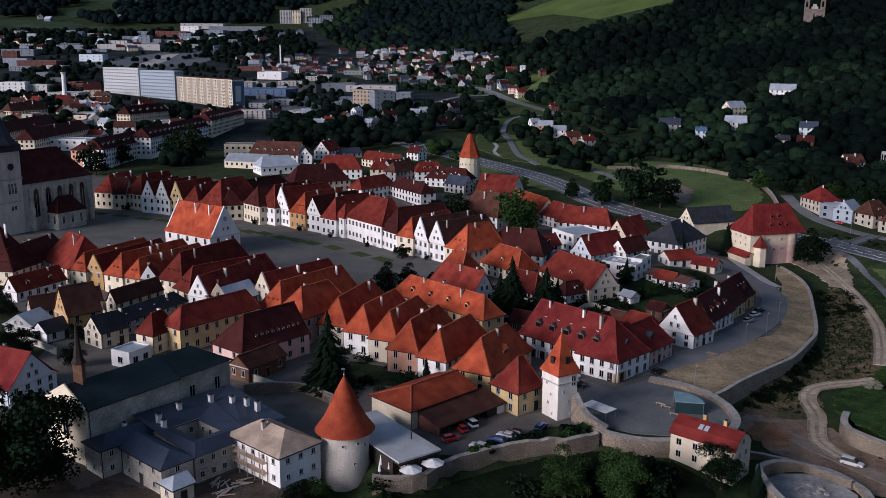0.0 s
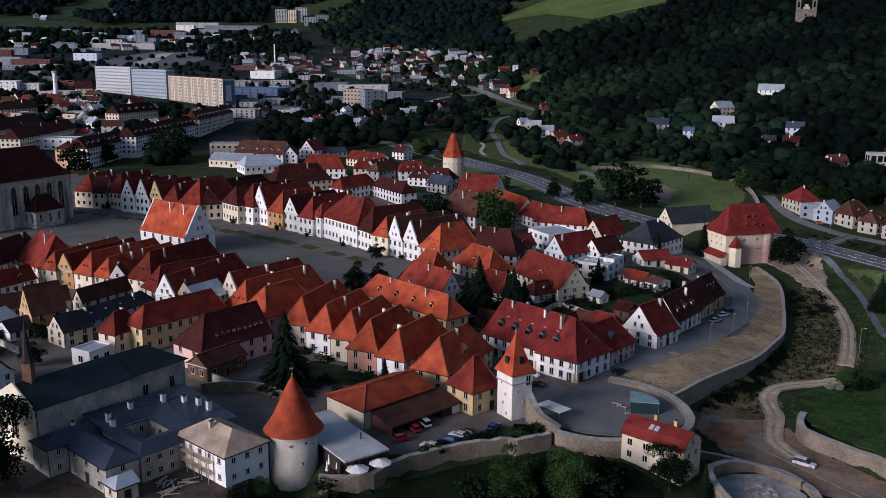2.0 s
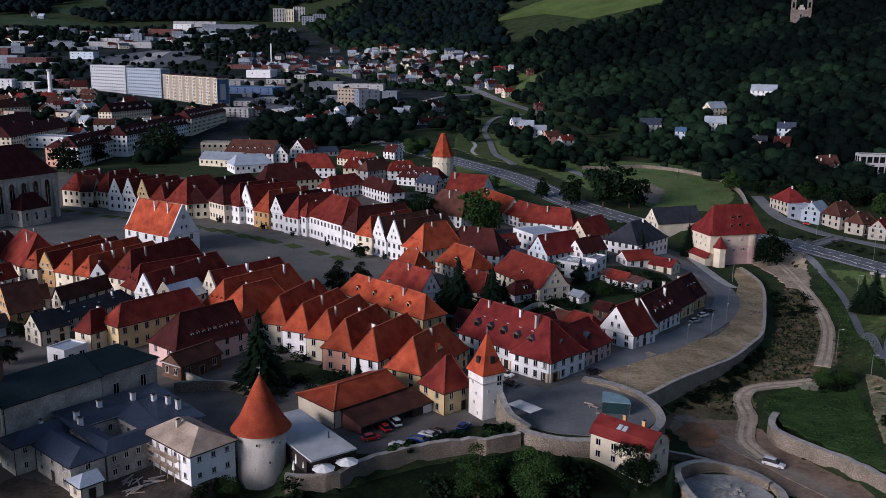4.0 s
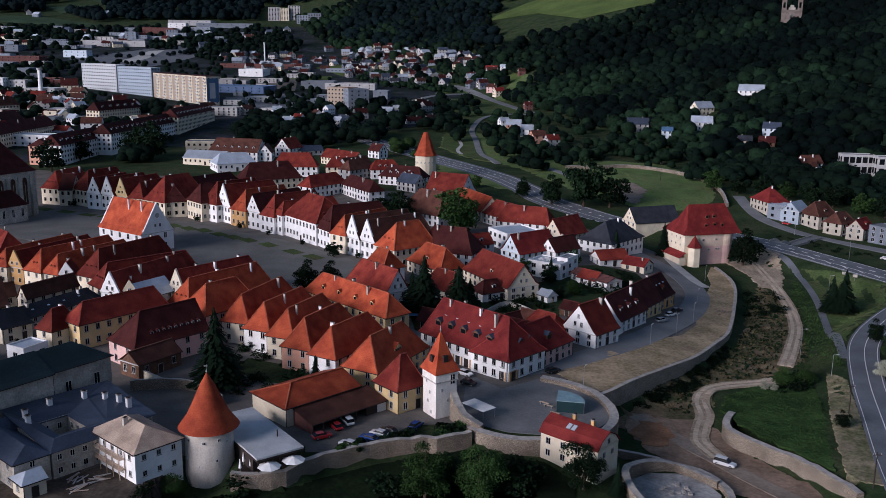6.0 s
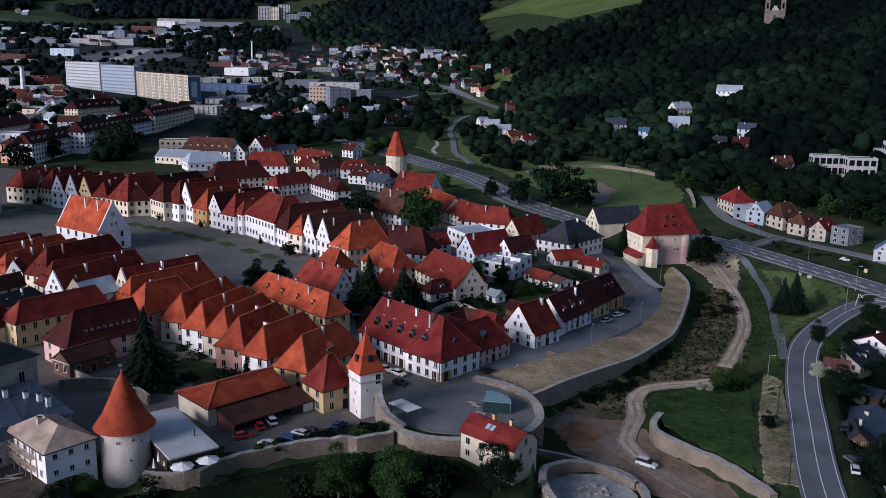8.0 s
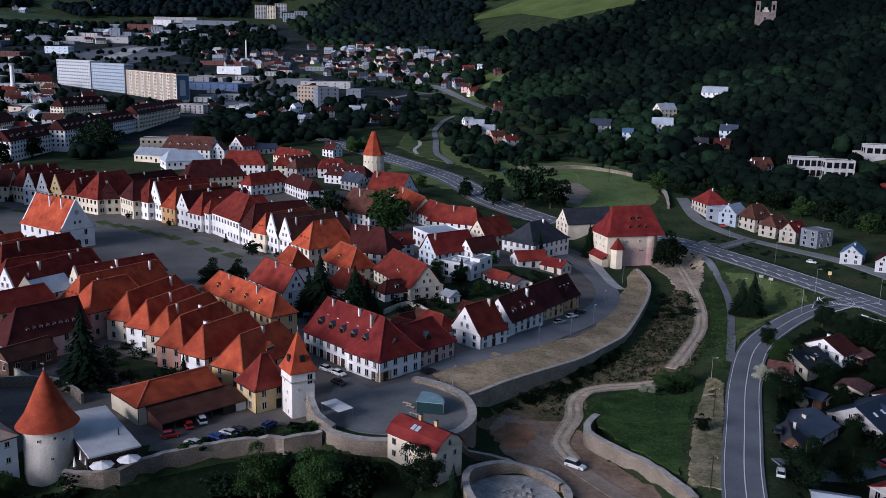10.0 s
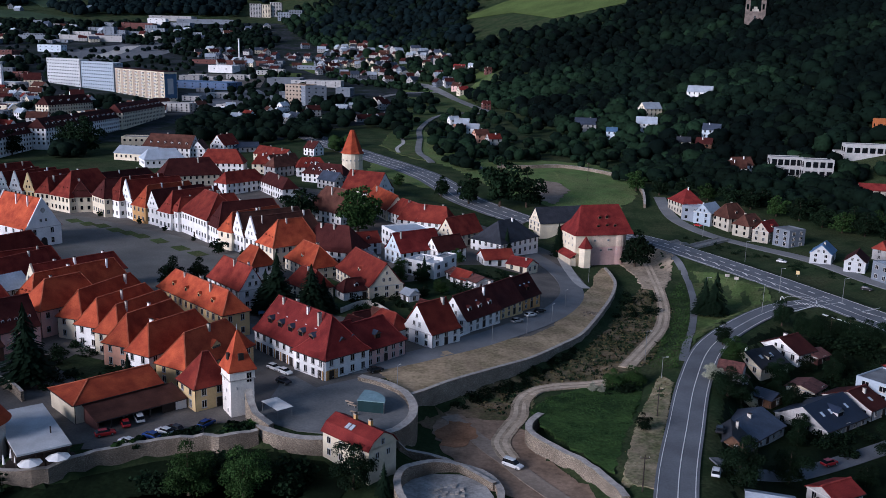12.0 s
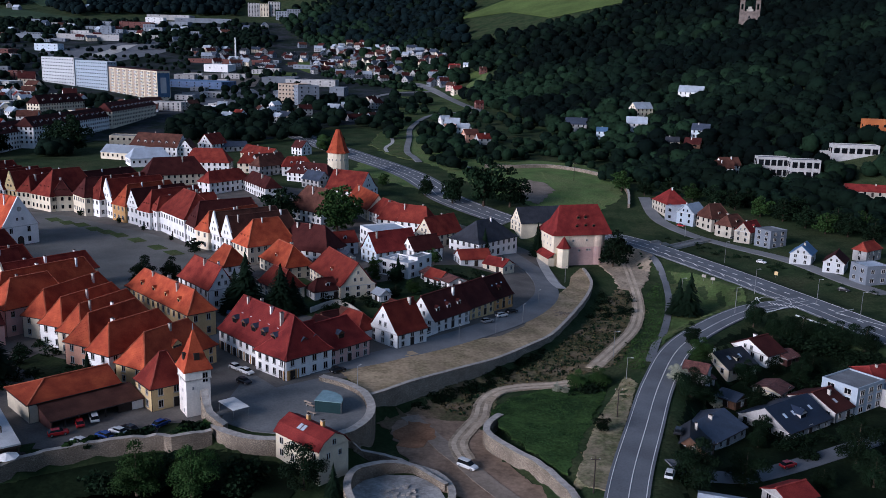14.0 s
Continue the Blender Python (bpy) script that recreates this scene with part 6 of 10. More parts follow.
area('gate_yard', [(28.9, 218.3), (41.9, 203.2), (33.3, 191.1), (29.0, 187.8), (30.2, 206.6)], TERRACE, 0.16, 'grey asphalt yard beside the gate tower', 'pavement', level=upper)
area('car_park', [(-4.5, 180.9), (10.4, 191.1), (17.7, 187.5), (19.4, 179.5), (3.6, 169.7), (-2.7, 169.6)], YARD, 0.16, 'grey gravel car park inside the town wall', 'pavement')
area('scrub_bank', [(63.2, 202.3), (68.5, 208.7), (80.1, 220.8), (90.6, 232.0), (95.5, 233.0), (93.8, 219.1), (90.0, 202.6), (81.7, 202.0), (71.1, 205.5), (67.5, 195.5), (63.7, 201.0)], SCRUB, 0.11, 'brown scrubby bank below the retaining wall', 'ground', ragged=0.5)
area('garden_ground', [(126.7, 160.8), (131.4, 190.8), (147.8, 232.7), (159.6, 259.3), (175.2, 275.6), (196.6, 275.7), (205.5, 249.7), (170.1, 166.9)], SHADE_GRASS, 0.1, 'dark grassy gardens between the houses below the road', 'grass', ragged=1.0)
area('scrub', [(72.2, 211.8), (92.2, 230.3), (106.5, 247.7), (123.2, 284.3), (134.1, 313.6), (144.5, 336.6), (150.3, 311.3), (128.8, 247.4), (110.7, 231.3), (93.3, 222.8), (84.5, 204.1), (76.6, 212.6)], SCRUB, 0.12, 'brown scrubby waste ground below the wall', 'ground', ragged=1.2)
area('earth_yard', [(67.4, 196.4), (71.0, 206.6), (77.6, 203.7), (81.7, 203.0), (88.4, 201.8), (90.0, 186.7), (94.4, 179.4), (99.7, 171.2), (103.8, 158.5), (92.8, 161.0), (84.1, 164.8), (75.5, 172.0), (72.1, 181.3)], EARTH, 0.14, 'trampled brown earth below the gate terrace', 'ground', ragged=1.0)
area('meadow', [(90.8, 201.4), (96.4, 214.6), (105.0, 223.9), (120.1, 236.6), (124.8, 232.7), (114.5, 199.7), (108.2, 181.1), (104.6, 170.4), (99.7, 179.6), (94.2, 188.2)], MEADOW, 0.15, 'green meadow behind a stone wall', 'grass', level=meadow_level, ragged=0.8)
area('slope_grass', [(-12, 155.5), (-2, 161.5), (6, 166.5), (12, 170.2), (22, 173.4), (31, 175.6), (38, 173.5), (46, 172.5), (52, 166), (48, 146), (20, 138), (-12, 138)], SHADE_GRASS, 0.14, 'lush grass below the town wall, deep shade in its colour', 'grass', cell=1.5)
area('embankment', [(127.2, 229.6), (128.9, 221.4), (118.5, 186.8), (111.9, 163.2), (105.8, 165.9), (110.0, 181.0), (115.8, 199.5)], BANK, 0.2, 'dry beige embankment beside the road', 'ground', ragged=0.3)
area('friary_yard', [(-66, 150), (-60, 147), (-36, 160), (-26, 160), (-26, 150), (-40, 142), (-60, 136), (-90, 136), (-100, 165), (-85, 172), (-76, 160)], SHADED_SOIL, 0.16, 'trampled soil of the friary yard, tree shade in its dark colour', 'ground', ragged=0.6)
area('ruin_floor', [(80.6, 165.0), (78.8, 170.6), (74.0, 174.1), (68.0, 174.1), (63.2, 170.6), (61.4, 165.0), (63.2, 159.4), (68.0, 155.9), (74.0, 155.9), (78.8, 159.4)], GRAVEL, 0.2, 'grey gravel floor inside the ruined tower', 'ground')
area('verge', [(166.1, 352.8), (186.9, 325.8), (182.7, 299.3), (157.2, 274.6), (148.9, 265.3), (142.1, 254.0), (160.1, 315.9)], LAWN, 0.12, 'mown green verge by the junction', 'grass', ragged=0.4)
area('far_verge', [(18.8, 602.6), (61.5, 543.4), (81.9, 499.1), (80.9, 493.0), (51.6, 511.8), (17.5, 557.5)], VALLEY, 0.12, 'green verge along the main road', 'grass', ragged=1.5)
area('river_meadow', [(136.4, 580.6), (160.3, 581.8), (172.3, 558.8), (172.2, 522.0), (164.9, 488.7), (144.7, 488.1), (138.3, 505.0), (135.7, 533.3)], VALLEY, 0.2, 'bright green meadow beside the road', 'grass', ragged=1.2)
area('valley_grass', [(26.2, 704.4), (50.1, 616.6), (72.4, 577.4), (93.8, 513.5), (109.0, 493.9), (128.0, 470.6), (158.0, 471.4), (173.9, 502.2), (181.3, 545.1), (166.5, 605.4), (135.3, 618.6), (92.8, 618.9), (65.9, 660.5), (47.2, 761.6)], VALLEY, 0.1, 'green valley meadows beside the main road', 'grass', ragged=2)
area('lay_by', [(124.3, 542.4), (134.0, 533.2), (137.6, 510.6), (126.1, 480.9), (118.7, 488.4), (116.6, 514.4)], TRACK, 0.26, 'pale gravel lay-by beside the main road', 'pavement', ragged=1)
rampart('river_wall', [(100.0, 583.0), (118.0, 583.6), (139.3, 590.3), (155.4, 581.6), (169.8, 563.9), (178.5, 542.1), (178.5, 508.0), (173.8, 478.0)], 1.2, 2.2, label='pale curved river wall in the valley', foot=3)
area('garden', [(34.6, 287.6), (45.4, 291.5), (59.7, 278.5), (53.2, 263.0), (42.0, 268.5), (32.2, 274.3)], LAWN, 0.16, 'green garden lawn', 'grass')
area('earth_bank', [(68.6, 194.7), (71.3, 201.2), (76.4, 200.3), (78.2, 193.2), (74.3, 187.1), (69.9, 188.2)], MUD, 0.25, 'mound of bare brown earth below the terrace', 'ground', ragged=0.8)
strip('main_road', [(-76.5, 765.2), (-49.7, 722.2), (-21.2, 672.5), (19.0, 610.0), (52.1, 553.0), (67.8, 512.5), (79.5, 483.8), (120, 437), (145, 415), (162.7, 393.4), (181.9, 353.9), (200, 310.3), (214.2, 269.2), (226, 232)], 15, ASPHALT, 0.25, 'wide grey asphalt main road', 'road', widths=[21, 21, 21, 20, 19, 17, 15, 15, 15, 15])
strip('junction_road', [(204, 306), (197.1, 302.2), (180.9, 293.8), (162.3, 273.9), (146.2, 250.4), (134.4, 221.9), (125, 193.2), (117.2, 168.2), (110.0, 140.0)], 8.5, ASPHALT, 0.3, 'grey asphalt side road curving to the junction', 'road')
strip('house_road', [(186.3, 500.3), (185.0, 463.0), (193.5, 437.4), (209.7, 408.5), (224.9, 379.2), (233.8, 343.2), (240.2, 325.1)], 6.5, PALEROAD, 0.22, 'narrow asphalt street before the houses', 'road')
BRIDGE_A, BRIDGE_B = (170.0, 393.0), (200.0, 422.0)
strip('bridge', [BRIDGE_A, BRIDGE_B], 5.0, PALEROAD, 0.34, 'short pale road bridge with low parapets', 'bridge', step=2.0)
for side in (-2.6, 2.6):
    road_parapet(BRIDGE_A, BRIDGE_B, side)
strip('lower_road', [(71.5, 204.6), (76.6, 194.6), (83.0, 182.9), (89.9, 170.6), (96.1, 161.2)], 4.3, TRACK, 0.24, 'pale worn gravel road below the wall', 'road', ragged=0.12)
strip('dirt_track', TRACK_LONG, 4.4, TRACKSIDE, 0.30, 'pale earth track with wheel ruts', 'road', step=1.5, ragged=0.05)
strip('wheel_rut', TRACK_LONG, 1.1, DIRT, 0.33, 'bare pale wheel rut worn into the track', 'road', offset=-0.95, ragged=0.06, step=1.0)
strip('wheel_rut', TRACK_LONG, 1.1, DIRT, 0.33, 'bare pale wheel rut worn into the track', 'road', offset=0.95, ragged=0.06, step=1.0)
strip('dirt_track', TRACK_BEND, 4.4, TRACKSIDE, 0.30, 'pale earth track curving up from the gravel road', 'road', step=1.5, ragged=0.05)
strip('wheel_rut', TRACK_BEND, 1.1, DIRT, 0.33, 'bare pale wheel rut worn into the track', 'road', offset=-0.95, ragged=0.06, step=1.0)
strip('wheel_rut', TRACK_BEND, 1.1, DIRT, 0.33, 'bare pale wheel rut worn into the track', 'road', offset=0.95, ragged=0.06, step=1.0)
area('track_head', [(141.0, 366.0), (149.5, 381.0), (159.0, 384.0), (164.0, 372.0), (156.0, 342.0), (150.7, 330.3), (144.1, 333.2), (144.2, 347.6)], TRACKSIDE, 0.26, 'bare pale earth at the head of the track', 'ground', ragged=0.8)
strip('footway', [(160.3, 407.5), (164.1, 359.2), (162.4, 335.4), (155.8, 303.7), (135.7, 239.0)], 2.4, ASPHALT, 0.2, 'narrow asphalt footpath beside the meadow', 'path')
strip('paved_path', [(117.8, 375.2), (118.0, 355.2), (119.4, 333.4), (121.4, 326.2)], 4.0, FOOTWAY, 0.26, 'pale stone-paved path below the bastion', 'path', level=upper)
strip('lane', [(1.4, 261.5), (26.4, 233.8), (41.1, 220.1), (57.7, 226.7), (75.0, 242.2), (91.4, 263.4), (106.2, 288.5), (115.0, 315.9), (113.8, 344.0), (104.3, 372.3), (95.2, 388.4)], 8.5, PALEROAD, 0.22, 'grey asphalt lane along the white houses', 'road', level=upper)
strip('far_road', FAR_LANE, 4.5, PALEROAD, 0.6, 'narrow grey road among trees', 'road')
strip('garden_path', [(75.8, 605.5), (93.2, 571.9), (102.0, 541.4)], 5, PALEROAD, 0.3, 'short pale road at the valley meadow', 'road')
strip('valley_road', VALLEY_ROAD, 10, PALEROAD, 0.7, 'grey road through the valley suburb', 'road', step=12.0)
strip('valley_road', CROSS_ROAD, 8, PALEROAD, 0.66, 'grey road crossing the valley', 'road', step=12.0)
area('valley_grass', [(10.7, 1209), (25.6, 1161), (55, 1131), (25.7, 1124), (5.3, 1108)], VALLEY, 0.5, 'green verge between the valley roads', 'grass')
area('valley_grass', [(9.4, 1065), (91.2, 1059), (99.3, 910), (64.6, 887), (49.4, 830), (43, 764), (45, 705), (48.4, 636), (53, 604), (34.4, 627), (18, 667), (21.5, 768)], LAWN, 0.46, 'green meadow along the valley stream', 'grass', ragged=2)
area('slope_meadow', [(72, 1060), (96, 1128), (112, 1185), (122, 1150), (108, 1090), (86, 1048)], VALLEY, 0.6, 'small green meadow on the slope above the road', 'grass')
strip('stream_bed', [(31.6, 703), (33.5, 680), (30.5, 655), (33, 636)], 2.6, FOOTWAY, 0.6, 'pale stone-lined stream bed in the meadow', 'stream')
rampart('retaining_wall', [(60.9, 201.2), (65.3, 205.0), (73.8, 214.7), (83.1, 224.7), (93.3, 236.1), (104.0, 252.7), (111.1, 264.7), (117.9, 282.3), (123.2, 297.7), (129.6, 317.0), (133.5, 333.4), (134.2, 346.6), (133.7, 357.8)], 1.1, 0.9, RETAINING, label='long curved grey stone retaining wall with pale coping', level=upper, foot=9)
rampart('terrace_wall', [(49.2, 212.4), (55.3, 208.7), (60.6, 202.9), (63.2, 194.6), (62.5, 185.9), (57.8, 179.5), (46.1, 175.8), (38.0, 176.7), (31.6, 180.6), (29.4, 186.6)], 2.0, 1.2, label='thick rounded rubble wall of the gate terrace', z=0.0, foot=7, uneven=.12)
rampart('town_wall', [(-15, 158), (-10, 158), (-5, 159.5), (-0.4, 165.6), (6.5, 169.8), (12, 172.8), (22, 176), (23.8, 175.2), (31, 178.8)], 1.3, 1.2, label='old rubble town wall below the car park', z=0.0, foot=6, uneven=.2)
rampart('gate_wall', [(27.2, 187.8), (29.6, 183.2), (33.5, 181.0)], 1.6, 4.0, label='ruined rubble wall joining the gate tower', foot=5, uneven=.5, heights=[6.5, 4.0, 2.2, 1.4])
rampart('field_wall', [(93, 200), (89.6, 193.5), (90, 188), (93.9, 182.4), (99.4, 175.5), (104, 166), (105.5, 160)], 1.6, 3.5, label='tall rough stone wall holding the meadow', z=-5.5, foot=3, uneven=.2)
rampart('link_wall', [(60.7, 180.4), (67.3, 181.0), (74.2, 175.5), (80.8, 168.1)], 1.0, 1.6, label='low broken stone wall', foot=4, uneven=.3)
rampart('ruin_wall', [(61.5, 165), (63, 171), (67.5, 175), (74, 176), (80, 172), (82, 165), (80, 158), (74, 154), (67, 155), (62.5, 159)], 1.5, 1.6, label='round stone foundation wall of a ruined tower', closed=True, foot=4, uneven=.15, heights=[2.8, 3.2, 2.6, 1.2, 1.2, 1.3, 1.5, 2.0, 2.4, 2.6])

# towers and monuments
gate_tower(24.2, 191.1, -57.2, 5.5, 5.4, 11.0, 8.4)
round_tower(-21.0, 166.0)
wall_tower(10.6, 542.9)
bastion(122.1, 362.2, 16.6, 24.0, 15.9)
HALL = house(-100.6, 356.1, 145.0, 27.3, 15.2, 8, 11.2, (-1, -1), wall='white', roof='orange', chimneys=2, name='town_hall', category='town hall', label='white gothic town hall with a steep orange tiled roof', gap=5.2, size=(1.2, 2.0))
part("rosette", Geo().lathe([(0.95, 0), (0.95, 0.08), (0.7, 0.09), (0.7, 0.02)], 20).mesh("rosette", [CAPSTONE]), HALL, pose(-14.0, 0, 14.6, 0, 270, 0), "round stone rosette in the gable")
part("portal", Geo().prism([(-1.3, 0)] + [(1.3, 0), (1.3, 2.4), (0.92, 3.32), (0, 3.7), (-0.92, 3.32), (-1.3, 2.4)], 0, 0.1).mesh("portal", [DARK]), HALL, pose(-13.68, 0, 0.1) @ pose(0, 0, 0, 90, 0, 270), "dark arched portal")
CHURCH = house(-189.7, 411.4, -116.6, 37.8, 24.0, 21.5, 13.0, (8.4, 8.4), wall='church', roof='dark', chimneys=0, name='church', category='church', label='large grey stone gothic church with a dark red tiled roof', floors=1, sides=(), door=False)
for k in range(5):
    part("lancet_window", lancet_mesh(2.5, 12.5), CHURCH, pose((k - 2) * 6.3, 12.02, 6.0, 0, 0, 180), "tall dark pointed church window")
buttresses(-178.9, 406.0, 63.4, 37.8, 6, 19)
house(-175.6, 402.6, -118.0, 15.0, 9.0, 8, 6.4, (4.0, 4.0), wall='church', roof='dark', chimneys=0, name='sacristy', category='church', label='low grey stone chapel against the church', floors=1, size=(1.1, 3.5), gap=4, door=False)
church_tower(-196.1, 386.0, 63.4, 13.0, 12.6, 36.0)
ridge_turret(-74.0, 169.1, 15.0)
cloister(-50.8, 167.9, -41)
mansard_house(53.1, 172.9, -41.8, 13.9, 7.5, 5.6, 2.9, -2.2)
pavilion(-13.1, 170.6, 36.5, 9.9, 24.0, 4.0)
hill_chapel(409, 1062)

# road markings
HIGHWAY = [(-76.5, 765.2), (-49.7, 722.2), (-21.2, 672.5), (19.0, 610.0), (52.1, 553.0), (67.8, 512.5), (79.5, 483.8), (120, 437), (145, 415), (162.7, 393.4), (181.9, 353.9), (200, 310.3), (214.2, 269.2), (226, 232)]

road_marks('edge_line', SIDE_ROAD, 3.6, 0.18, .36, 'white painted edge line of the side road', 0, 0)
road_marks('edge_line', SIDE_ROAD, -3.6, 0.14, .36, 'white painted edge line of the side road', 0, 0)
road_marks('centre_line', SIDE_ROAD, 0.3, 0.2, .36, 'white painted centre line of the side road', 6, 0)
road_marks('edge_line', HIGHWAY, 7.0, 0.3, .31, 'white painted edge line of the main road', 0, 0)
road_marks('edge_line', HIGHWAY, -7.0, 0.3, .31, 'white painted edge line of the main road', 0, 0)
road_marks('centre_line', HIGHWAY, 2.0, 0.5, .31, 'dashed white lane line of the main road', 3, 4)
road_marks('lane_line', HIGHWAY, -2.5, 0.25, .31, 'white lane line of the main road', 0, 0)

# painted lines of the junction
strip('painted_line', [(183.6, 302.2), (189.5, 308.6), (196.9, 307.1), (196.3, 300.1), (188.4, 292.6), (182.1, 288.7)], 0.3, LINE, 0.42, 'white painted line of the junction', 'road marking', thick=0.02)
strip('painted_line', [(184.0, 288.9), (194.9, 297.2)], 0.3, LINE, 0.42, 'white painted line of the junction', 'road marking', thick=0.02)
strip('painted_line', [(207.6, 291.2), (215.8, 295.6)], 0.3, LINE, 0.42, 'white painted line of the junction', 'road marking', thick=0.02)
strip('painted_line', [(207.6, 291.2), (217.4, 276.2)], 0.3, LINE, 0.42, 'white painted line of the junction', 'road marking', thick=0.02)
strip('painted_line', [(187.9, 309.5), (186.4, 302.5)], 0.3, LINE, 0.42, 'white painted line of the junction', 'road marking', thick=0.02)
strip('painted_line', [(179.3, 293.6), (187.6, 309.7)], 0.3, LINE, 0.42, 'white painted line of the junction', 'road marking', thick=0.02)
strip('painted_line', [(166.6, 383.7), (167.2, 377.2)], 0.5, LINE, 0.42, 'white painted line of the junction', 'road marking', thick=0.02)
strip('painted_line', [(170.4, 374.7), (170.9, 368.5)], 0.5, LINE, 0.42, 'white painted line of the junction', 'road marking', thick=0.02)
strip('painted_line', [(174.1, 366.0), (174.5, 360.1)], 0.5, LINE, 0.42, 'white painted line of the junction', 'road marking', thick=0.02)
strip('painted_line', [(177.5, 357.8), (177.9, 352.1)], 0.5, LINE, 0.42, 'white painted line of the junction', 'road marking', thick=0.02)
strip('painted_line', [(180.9, 349.9), (181.2, 344.4)], 0.5, LINE, 0.42, 'white painted line of the junction', 'road marking', thick=0.02)
strip('painted_line', [(184.1, 342.3), (184.3, 337.1)], 0.5, LINE, 0.42, 'white painted line of the junction', 'road marking', thick=0.02)
strip('painted_line', [(187.1, 335.0), (187.3, 330.0)], 0.5, LINE, 0.42, 'white painted line of the junction', 'road marking', thick=0.02)
strip('painted_line', [(190.1, 328.0), (190.2, 323.3)], 0.5, LINE, 0.42, 'white painted line of the junction', 'road marking', thick=0.02)
strip('painted_line', [(192.9, 321.3), (193.0, 316.7)], 0.5, LINE, 0.42, 'white painted line of the junction', 'road marking', thick=0.02)
strip('painted_line', [(189.3, 302.1), (189.5, 299.4)], 0.5, LINE, 0.42, 'white painted line of the junction', 'road marking', thick=0.02)
strip('painted_line', [(190.4, 301.4), (190.6, 298.7)], 0.5, LINE, 0.42, 'white painted line of the junction', 'road marking', thick=0.02)
strip('painted_line', [(191.5, 300.7), (191.7, 298.0)], 0.5, LINE, 0.42, 'white painted line of the junction', 'road marking', thick=0.02)
strip('painted_line', [(192.6, 300.0), (192.8, 297.3)], 0.5, LINE, 0.42, 'white painted line of the junction', 'road marking', thick=0.02)
strip('painted_line', [(193.7, 299.2), (193.9, 296.6)], 0.5, LINE, 0.42, 'white painted line of the junction', 'road marking', thick=0.02)
strip('painted_line', [(194.8, 298.5), (195.0, 295.9)], 0.5, LINE, 0.42, 'white painted line of the junction', 'road marking', thick=0.02)
strip('painted_line', [(195.9, 297.8), (196.1, 295.2)], 0.5, LINE, 0.42, 'white painted line of the junction', 'road marking', thick=0.02)
strip('painted_line', [(197.0, 297.1), (197.1, 294.5)], 0.5, LINE, 0.42, 'white painted line of the junction', 'road marking', thick=0.02)
strip('painted_line', [(194.1, 289.6), (194.8, 287.6)], 0.5, LINE, 0.42, 'white painted line of the junction', 'road marking', thick=0.02)
strip('painted_line', [(194.8, 287.9), (195.5, 286.0)], 0.5, LINE, 0.42, 'white painted line of the junction', 'road marking', thick=0.02)
strip('painted_line', [(195.4, 286.3), (196.2, 284.4)], 0.5, LINE, 0.42, 'white painted line of the junction', 'road marking', thick=0.02)
strip('painted_line', [(196.1, 284.7), (196.9, 282.8)], 0.5, LINE, 0.42, 'white painted line of the junction', 'road marking', thick=0.02)
strip('painted_line', [(196.8, 283.1), (197.5, 281.2)], 0.5, LINE, 0.42, 'white painted line of the junction', 'road marking', thick=0.02)
strip('painted_line', [(197.5, 281.5), (198.2, 279.7)], 0.5, LINE, 0.42, 'white painted line of the junction', 'road marking', thick=0.02)
strip('painted_line', [(198.1, 280.0), (198.8, 278.2)], 0.5, LINE, 0.42, 'white painted line of the junction', 'road marking', thick=0.02)
strip('painted_line', [(198.8, 278.5), (199.5, 276.7)], 0.5, LINE, 0.42, 'white painted line of the junction', 'road marking', thick=0.02)
strip('painted_line', [(199.4, 277.0), (200.1, 275.2)], 0.5, LINE, 0.42, 'white painted line of the junction', 'road marking', thick=0.02)
strip('painted_line', [(200.1, 275.5), (200.8, 273.8)], 0.5, LINE, 0.42, 'white painted line of the junction', 'road marking', thick=0.02)

# old town: houses between the gate tower and the square
house(-27.9, 251.0, 70.9, 29.4, 8.5, 6.3, 6.8, (3.8, 3.8), wall='cream', roof='orange', chimneys=1, group='houses in the terrace behind the gate tower')
house(-20.1, 242.4, 66.2, 25.9, 8.3, 6.3, 6.6, (3.7, 3.7), wall='white', roof='orange', chimneys=1, skylights=1, group='houses in the terrace behind the gate tower')
house(-13.0, 235.9, 66.6, 24.6, 8.3, 6.3, 6.7, (3.7, 3.7), wall='cream', roof='orange', chimneys=1, group='houses in the terrace behind the gate tower')
house(-7.2, 226.9, 64.6, 23.9, 8.7, 6.3, 6.9, (3.9, 3.9), wall='salmon', roof='orange', chimneys=1, dormers=1, dormer=(3.0, 1.1), group='houses in the terrace behind the gate tower')
house(0.8, 220.1, 59.9, 22.9, 8.1, 6.3, 6.5, (3.7, 3.7), wall='white', roof='orange', chimneys=1, group='houses in the terrace behind the gate tower')
house(10.5, 215.2, 60.4, 23.2, 10.1, 5.0, 7.1, (4.5, 4.5), wall='yellow', roof='orange', chimneys=1, dormers=1, dormer=(3.0, 1.1), group='houses in the terrace behind the gate tower')

# yellow house and stable wing beside the gate tower
house(15.0, 195.6, 41.4, 8.0, 8.6, 5.6, 6.5, (4.1, 2.2), wall='yellow', roof='red', chimneys=0, skylights=1, gap=3.4)
house(-6.1, 193.3, 44.6, 20.3, 13.1, 4.6, 2.4, (5.9, 0), wall='cream', roof='orange', chimneys=0, floors=1, door=False, sides=(), label='long cream stable wing under a red clay-tiled hipped roof')
garage_row(-6.1, 193.3, 44.6)

